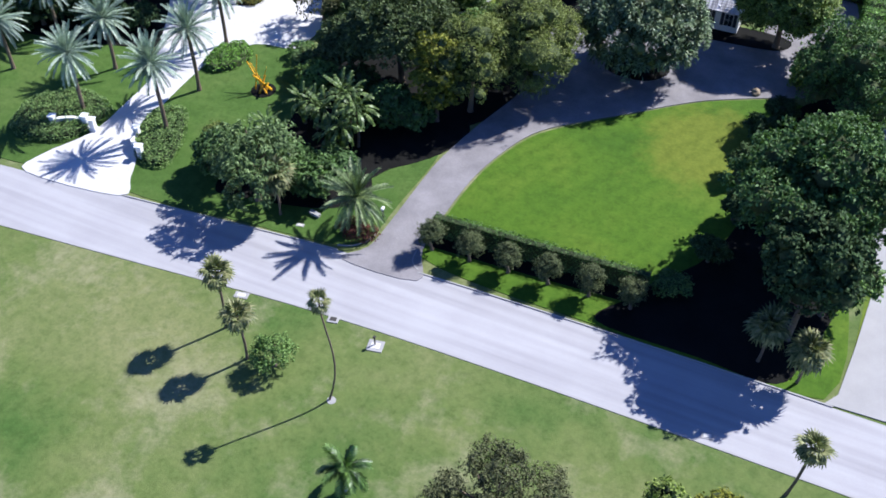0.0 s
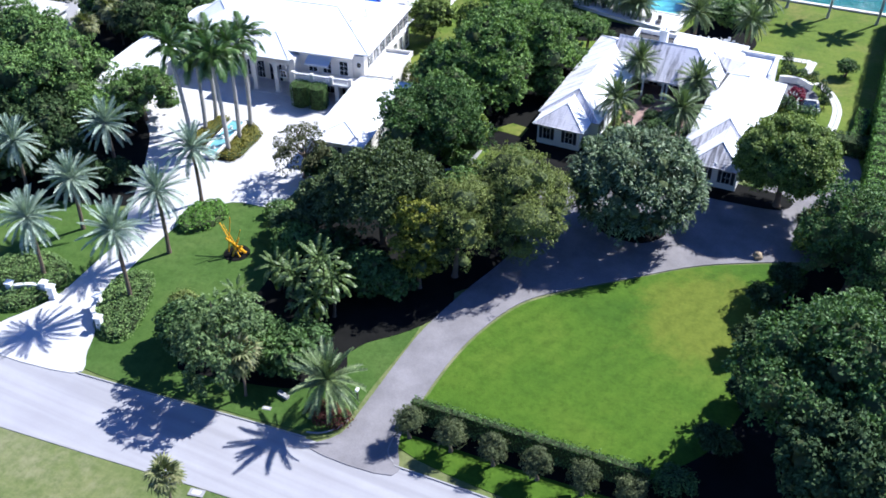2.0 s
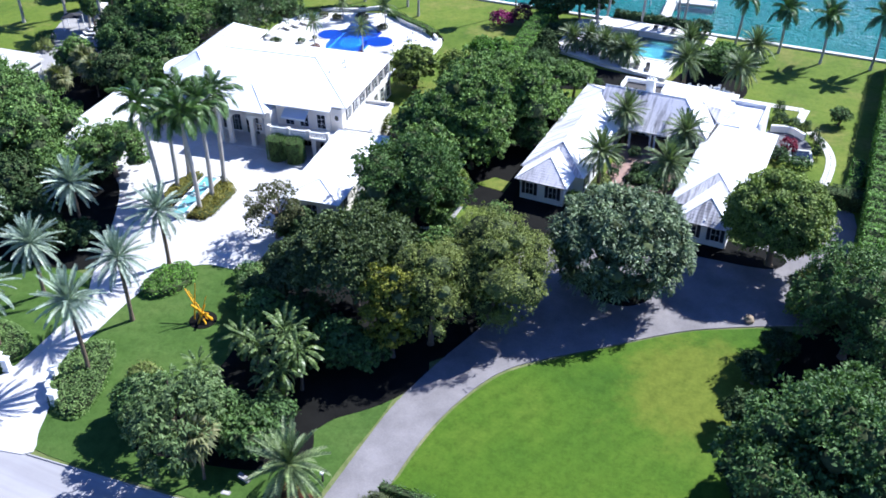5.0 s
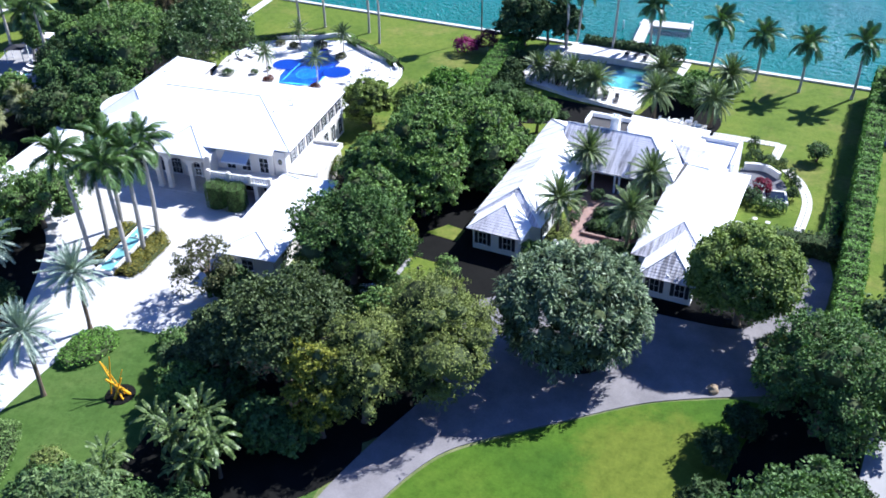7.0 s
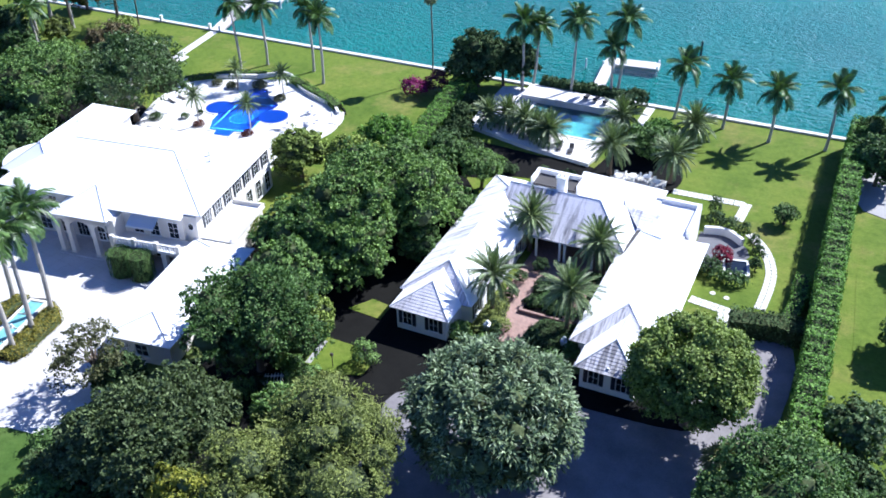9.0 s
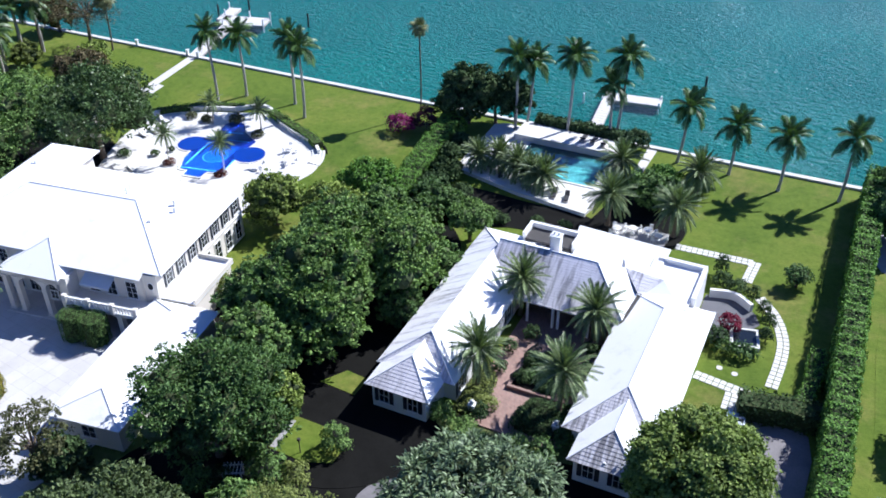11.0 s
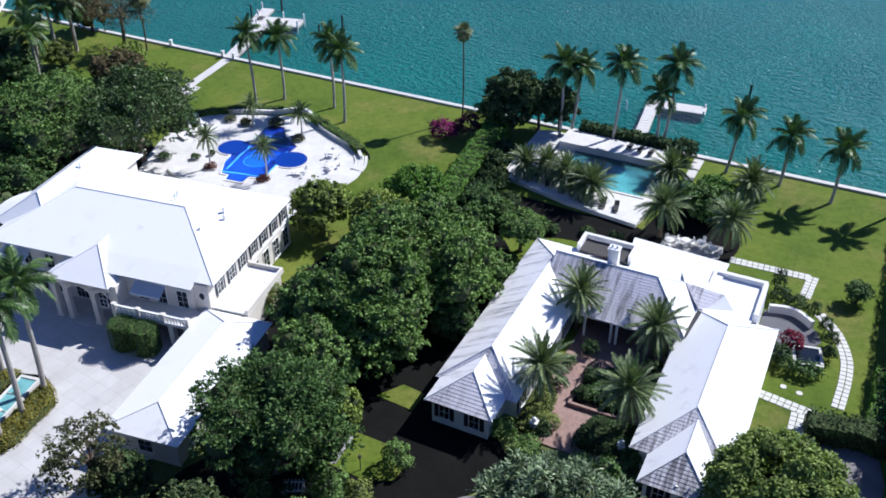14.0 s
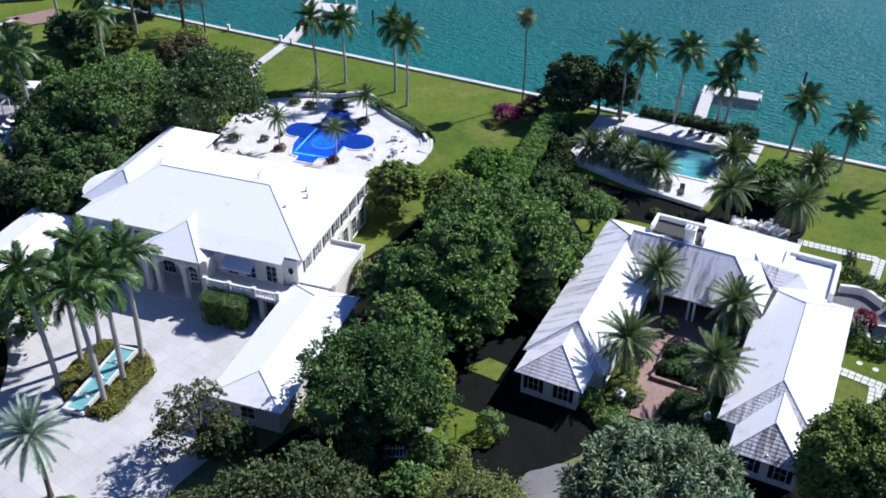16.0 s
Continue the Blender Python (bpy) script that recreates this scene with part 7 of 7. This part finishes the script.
dock("boat_dock", "white L-shaped concrete boat dock with mooring posts", (-107.8, 172.5, -0.2), 14, [(-1.1, 1.1, 0.4, 16.0), (-2.4, 6.8, 16.0, 20.2), (-3.4, -1.0, 17.8, 24.5)], [(-1.2, 15.8, 1.6), (1.2, 15.8, 1.6), (6.8, 16.2, 1.7), (6.8, 20.0, 1.7), (2.6, 20.2, 1.7), (-2.6, 20.3, 1.7), (-3.4, 24.4, 1.7)])
dock("boat_dock", "T-shaped pale concrete boat dock with a cross platform", (-34.4, 172.8, -0.3), 6, [(-0.9, 0.9, 0.3, 12.8), (-0.9, 8.2, 12.8, 15.6)], [(-0.9, 12.6, 1.0), (0.9, 12.6, 1.0), (8.0, 12.9, 1.0), (8.0, 15.5, 1.0), (-4.0, 13.0, 0.9)])
for i, (x, y, h) in enumerate(((-22.6, 195.9, 3.4), (-100.4, 190, 2.6), (-99.0, 196, 2.6), (-118.0, 193, 2.6), (-115.0, 199, 3.0))):
    pz = thing("mooring_pile", "dark timber mooring pile standing in the bay", "mooring pile", (x, y, -1.1), 0, "mooring piles")
    part("pole", tube([(0, 0, -2), (0.05, 0, h)], [0.2, 0.17], 10), M_PILE, pz)
    part("cap", tube([(0.05, 0, h), (0.05, 0, h + 0.18)], [0.2, 0.03], 10), M_PILE, pz)
for x in (-120.6, -109.1, -106.8):
    pz = thing("seawall_post", "white square post on the seawall", "post", (x, 172.4, 0.3), 0, "seawall posts")
    part("post", box(-0.22, 0.22, -0.22, 0.22, 0, 0.9, None, 0.02), M_WALL, pz)
    part("cap", box(-0.27, 0.27, -0.27, 0.27, 0.9, 0.98), M_TRIM, pz)

# fountain channel in the forecourt
ft = thing("fountain_basin", "long narrow fountain basin of pale aqua water with a white rim", "fountain", (-74.0, 91.0, 0.12), 10)
for k in range(4):
    part("water_surface", box(-0.9, 0.9, -4.6 + 2.3 * k, -2.36 + 2.3 * k, 0, 0.26 + 0.05 * k), M_FOUNT, ft, "pale aqua water")
    part("weir", box(-0.9, 0.9, -2.36 + 2.3 * k, -2.3 + 2.3 * k, 0, 0.36 + 0.05 * k), M_STONE, ft)
for x0, x1, y0, y1 in ((-1.15, -0.9, -4.9, 4.9), (0.9, 1.15, -4.9, 4.9), (-0.9, 0.9, -4.9, -4.6), (-0.9, 0.9, 4.6, 4.9)):
    part("rim", box(x0, x1, y0, y1, 0, 0.5), M_STONE, ft)
for y in (-2.6, 0, 2.6):
    part("spout", tube([(0, y, 0.3), (0, y, 0.5), (0, y, 0.75), (0, y, 0.8)], [0.3, 0.12, 0.16, 0.05], 12), M_STONE, ft)

# gate piers and walls
for x, y in ((-70.4, 56.4), (-71.6, 56.6), (-74.9, 55.0), (-64.9, 57.4), (-62.4, 54.8)):
    g = thing("gate_pier", "white stucco gate pier with a moulded cap", "gate pier", (x, y, 0.1), 15, "gate piers")
    part("shaft", box(-0.3, 0.3, -0.3, 0.3, 0, 1.45, None, 0.02), M_WALL, g)
    part("base", box(-0.38, 0.38, -0.38, 0.38, 0, 0.25), M_WALL, g)
    part("cap", box(-0.4, 0.4, -0.4, 0.4, 1.45, 1.58), M_TRIM, g)
for line in ([(-71.8, 56.5), (-73.2, 56.2), (-74.9, 55.1)], [(-64.9, 57.3), (-64.2, 55.8), (-62.4, 54.9)]):
    g = thing("gate_wall", "low curved white wall beside the gate", "wall", (0, 0, 0.1))
    part("wall", ribbon(curve(line, 5), 0.16, 0, 1.0), M_WALL, g)
    part("coping", ribbon(curve(line, 5), 0.22, 1.0, 1.08), M_STONE, g)

# yellow sculpture
sc = thing("garden_sculpture", "bright yellow abstract sculpture of angled bars on a mulch circle", "sculpture", (-57.4, 71.2, 0.06))
part("plinth", prism(disc(0, 0, 1.5, 24), 0.0, 0.05), M_MULCH_SHADE, sc)
for a, b, r in (((-0.9, -0.3, 0.1), (-0.4, 0.3, 4.6), 0.10), ((0.8, -0.5, 0.1), (-2.2, 0.5, 3.2), 0.13), ((0.9, 0.4, 0.1), (-0.7, -0.6, 2.3), 0.22), ((-0.7, 0.6, 0.1), (1.2, -0.4, 1.6), 0.24), ((0, -0.8, 0.1), (0.3, 0.4, 2.0), 0.16), ((0.4, 0.2, 0.1), (-1.5, 0.2, 3.4), 0.07), ((-0.3, -0.2, 0.1), (0.5, 0.6, 3.0), 0.07)):
    part("bar", tube([a, tuple((Vector(a) + Vector(b)) / 2), b], [r * 0.8, r * 0.7, r * 0.5], 8), M_ROD, sc)
# white slatted arbour, hedge and lamp post by the garden gate
sb = thing("garden_arbour", "low white slatted timber arbour among shrubs", "arbour", (-42.4, 94.8, 0.11), 28)
for px in (-0.8, 0.8):
    for py in (-0.5, 0.5):
        part("post", box(px - 0.06, px + 0.06, py - 0.06, py + 0.06, 0, 1.3), M_TRIM, sb)
for py in (-0.5, 0.5):
    part("beam", box(-1.0, 1.0, py - 0.05, py + 0.05, 1.3, 1.42), M_TRIM, sb)
for k in range(6):
    part("slat", box(-0.86 + k * 0.32, -0.78 + k * 0.32, -0.75, 0.75, 1.42, 1.5), M_TRIM, sb)
hedge("hedge", [(-42.9, 97.6), (-42.4, 101.0), (-42.1, 104.2)], 0.36, 2.0, F_HEDGE, 348, "clipped hedge beside the small garden lawn", 50, leaf=(0.18, 0.12))
lp = thing("lamp_post", "short dark lamp post on the small garden lawn", "lamp post", (-38.8, 100.1, 0.15))
part("post", tube([(0, 0, 0), (0, 0, 1.5)], 0.05, 8), M_PILE, lp)
part("lantern", box(-0.13, 0.13, -0.13, 0.13, 1.5, 1.8, None, 0.02), M_PILE, lp)
bl = thing("boulder", "rounded tan boulder at the edge of the drive", "boulder", (-4.4, 95.4, 0.08))
bm = bmesh.new()
bmesh.ops.create_icosphere(bm, subdivisions=3, radius=0.55)
for v in bm.verts:
    v.co += v.co.normalized() * 0.25 * noise.noise(v.co * 1.7)
    v.co.z = max(v.co.z * 0.8, -0.3) + 0.3
part("stone", bm, plain("tan boulder", (0.34, 0.26, 0.17), 0.9, vary=0.3, small=4), bl)
# roadside fittings
for x, y, w, d, lab in ((-31.3, 43.4, 0.62, 0.5, "pale concrete drain inlet with a dark grate beside the road"), (-26.3, 42.3, 0.85, 0.75, "white concrete slab in the grass beside the road"), (-40.6, 42.3, 0.8, 0.45, "pale concrete slab at the road edge"), (2.6, 45.6, 0.6, 0.4, "pale concrete drain at the road edge"), (-40.8, 52.9, 0.5, 0.25, "pale green utility lid in the verge")):
    g = thing("utility_slab", lab, "slab", (x, y, 0.0), 12, "verge slabs")
    part("slab", box(-w * 0.85, w * 0.85, -d * 0.85, d * 0.85, 0, 0.08, None, 0.02), M_PAVE, g)
    part("grate" if "grate" in lab else "lid", box(-w * 0.5, w * 0.5, -d * 0.45, d * 0.45, 0.08, 0.1), M_PILE if "grate" in lab else M_CONC, g)
hp = thing("sprinkler_post", "short dark post on the white slab", "post", (-26.4, 42.4, 0.1))
part("post", tube([(0, 0, 0), (0, 0, 0.9)], 0.07, 8), M_PILE, hp)
part("head", box(-0.12, 0.12, -0.12, 0.12, 0.9, 1.05), M_PILE, hp)
tb = thing("gravel_ring", "round pale gravel ring at the foot of a palm", "tree ring", (-27.0, 35.5, 0.0))
part("gravel", prism(disc(0.2, 0, 0.4, 24), 0, 0.03), M_PAVE, tb)
mb = thing("mailbox", "white mailbox on a grey post beside the drive entrance", "mailbox", (-33.8, 57.6, 0.05))
part("post", box(-0.07, 0.07, -0.07, 0.07, 0, 1.0, None, 0.01), M_PILE, mb)
part("body", box(-0.13, 0.13, -0.24, 0.24, 1.0, 1.26, None, 0.05), M_TRIM, mb)
ub = thing("utility_box", "pale utility cabinet in the verge shrubs", "utility box", (-40.2, 54.8, 0.07), -10)
part("body", box(-0.6, 0.6, -0.2, 0.2, 0, 0.3, None, 0.03), M_PAVE, ub)
part("lid", box(-0.64, 0.64, -0.23, 0.23, 0.3, 0.35), M_PAVE, ub)
lg = thing("driftwood_log", "dark weathered log lying on the lawn edge", "log", (-56.4, 61.0, 0.06), 30)
part("wood", tube([(-1.2, 0, 0.15), (-0.2, 0.15, 0.2), (1.2, 0, 0.3)], [0.12, 0.18, 0.08], 8), M_PILE, lg)

# ---- neighbouring house and pool ----
nh = thing("neighbour_house", "low neighbouring house with pale flat roofs behind trees", "house", (-124, 103, 0.05), 6)
part("wall", box(-9, 6, -8, 6, 0, 3.8), M_WALL, nh)
part("flat_roof", box(-9.4, 6.4, -8.4, 6.4, 3.8, 4.1), M_CONC, nh, "pale grey flat roof")
part("wall", box(-6, 3, 6, 9, 0, 3.0), M_WALL, nh)
part("flat_roof", box(-6.3, 3.3, 6.0, 9.3, 3.0, 3.2), M_CONC, nh)
part("parapet", box(-9.4, 6.4, -8.4, -8.1, 4.1, 4.6), M_WALL, nh)
for x in (-6, -2, 2):
    window(nh, x, 9.0, 0.3, 1.8, 2.2, "n")
for y in (-4, 0, 4):
    window(nh, 6.0, y, 0.6, 1.6, 2.0, "e")
lawn("terrace", [(-121.0, 110.4), (-117.4, 113), (-119.6, 127), (-126, 136), (-135, 139), (-137, 133), (-131, 121), (-127, 113)], 0.08, M_PAVE, "grey paved neighbouring pool terrace", 4, category="terrace")
P3 = thing("swimming_pool", "narrow aqua swimming pool on the neighbouring terrace", "swimming pool", (-124.2, 121.0, 0.08), 32)
part("basin", box(-1.6, 1.6, -5.6, 5.6, -0.2, 0.03), M_TEAL, P3)
part("water_surface", box(-1.6, 1.6, -5.6, 5.6, 0.06, 0.08), M_POOLW, P3)
for x0, x1, y0, y1 in ((-1.95, -1.6, -5.9, 5.9), (1.6, 1.95, -5.9, 5.9), (-1.6, 1.6, -5.9, -5.6), (-1.6, 1.6, 5.6, 5.9)):
    part("coping", box(x0, x1, y0, y1, 0, 0.1), M_STONE, P3)
for i, (x, y) in enumerate(((-131.6, 129.4), (-131.0, 135.4))):
    cb = thing("cabana", "dark canvas cabana with four posts beside the pool", "cabana", (x, y, 0.08), 25, "pool cabanas")
    for sx in (-1.4, 1.4):
        for sy in (-1.2, 1.2):
            part("post", box(sx - 0.06, sx + 0.06, sy - 0.06, sy + 0.06, 0, 2.4), M_TRIM, cb)
    bm = bmesh.new()
    q = [bm.verts.new(p) for p in ((-1.6, -1.4, 2.35), (1.6, -1.4, 2.35), (1.6, 1.4, 2.35), (-1.6, 1.4, 2.35), (0, 0, 2.9))]
    for k in range(4):
        bm.faces.new((q[k], q[(k + 1) % 4], q[4]))
    bm.faces.new(q[:4])
    part("canopy", bm, M_DARK if i == 0 else M_CUSH, cb)
for k in range(5):
    lounger(-128.4 + 0.9 * k, 131.0 - 1.6 * k, 0.08, 120, group="neighbour loungers")


th = thing("neighbour_house", "low white house with a dark tile roof near the seawall", "house", (-168.4, 171.0, 0.05), 38)
part("wall", box(-7, 5, -3.6, 3.6, 0, 2.9), M_WALL, th)
hip(th, -7.6, 5.6, -4.2, 4.2, 2.95, 4.6, "x", 3.6, 3.6, M_DARKROOF)
for x in (-5, -2, 1, 4):
    window(th, x, -3.6, 0.7, 1.2, 1.5, "s")
for y in (-1.8, 1.8):
    window(th, 5.0, y, 0.7, 1.2, 1.5, "e")
lawn("court", [(-162.4, 158.6), (-160.6, 161.4), (-158, 166.4), (-152.4, 163.4), (-152.2, 160.6), (-155.4, 158.2)], 0.06, M_PATIO, "pink paved court beside the neighbouring house", smooth=False, category="driveway")
for pts in ([(-168, 146.4), (-160.8, 156.6), (-160.9, 160.0), (-159.6, 159.6), (-159.4, 155.6), (-166.4, 145.4)], [(-160.4, 138.6), (-152.6, 149.2), (-153.8, 155.2), (-152.6, 155.0), (-151.2, 148.6), (-159, 137.6)]):
    lawn("walkway", pts, 0.06, M_CONC, "pale straight path across the neighbouring lawn", smooth=False, category="walkway")
for i, (x, y, r, h) in enumerate(((-135.6, 137.6, 2.6, 5.6), (-131.4, 139.4, 2.4, 5.0), (-127.6, 130.4, 1.7, 6.6), (-121.2, 129.6, 1.8, 5.6))):
    T(x, y, r, h, F_DARK, 620 + i, "leafy dark tree beside the neighbouring pool terrace", 2.2, 1500, uneven=0.28)
royal(-129.0, 130.6, 9.5, (0.3, 0.2), 640, "royal palm beside the neighbouring pool terrace", 1.0, 0.05, "neighbouring royal palms")

for ob in list(bpy.data.objects):
    if ob.name.startswith("water_surface"):
        ob.visible_shadow = False
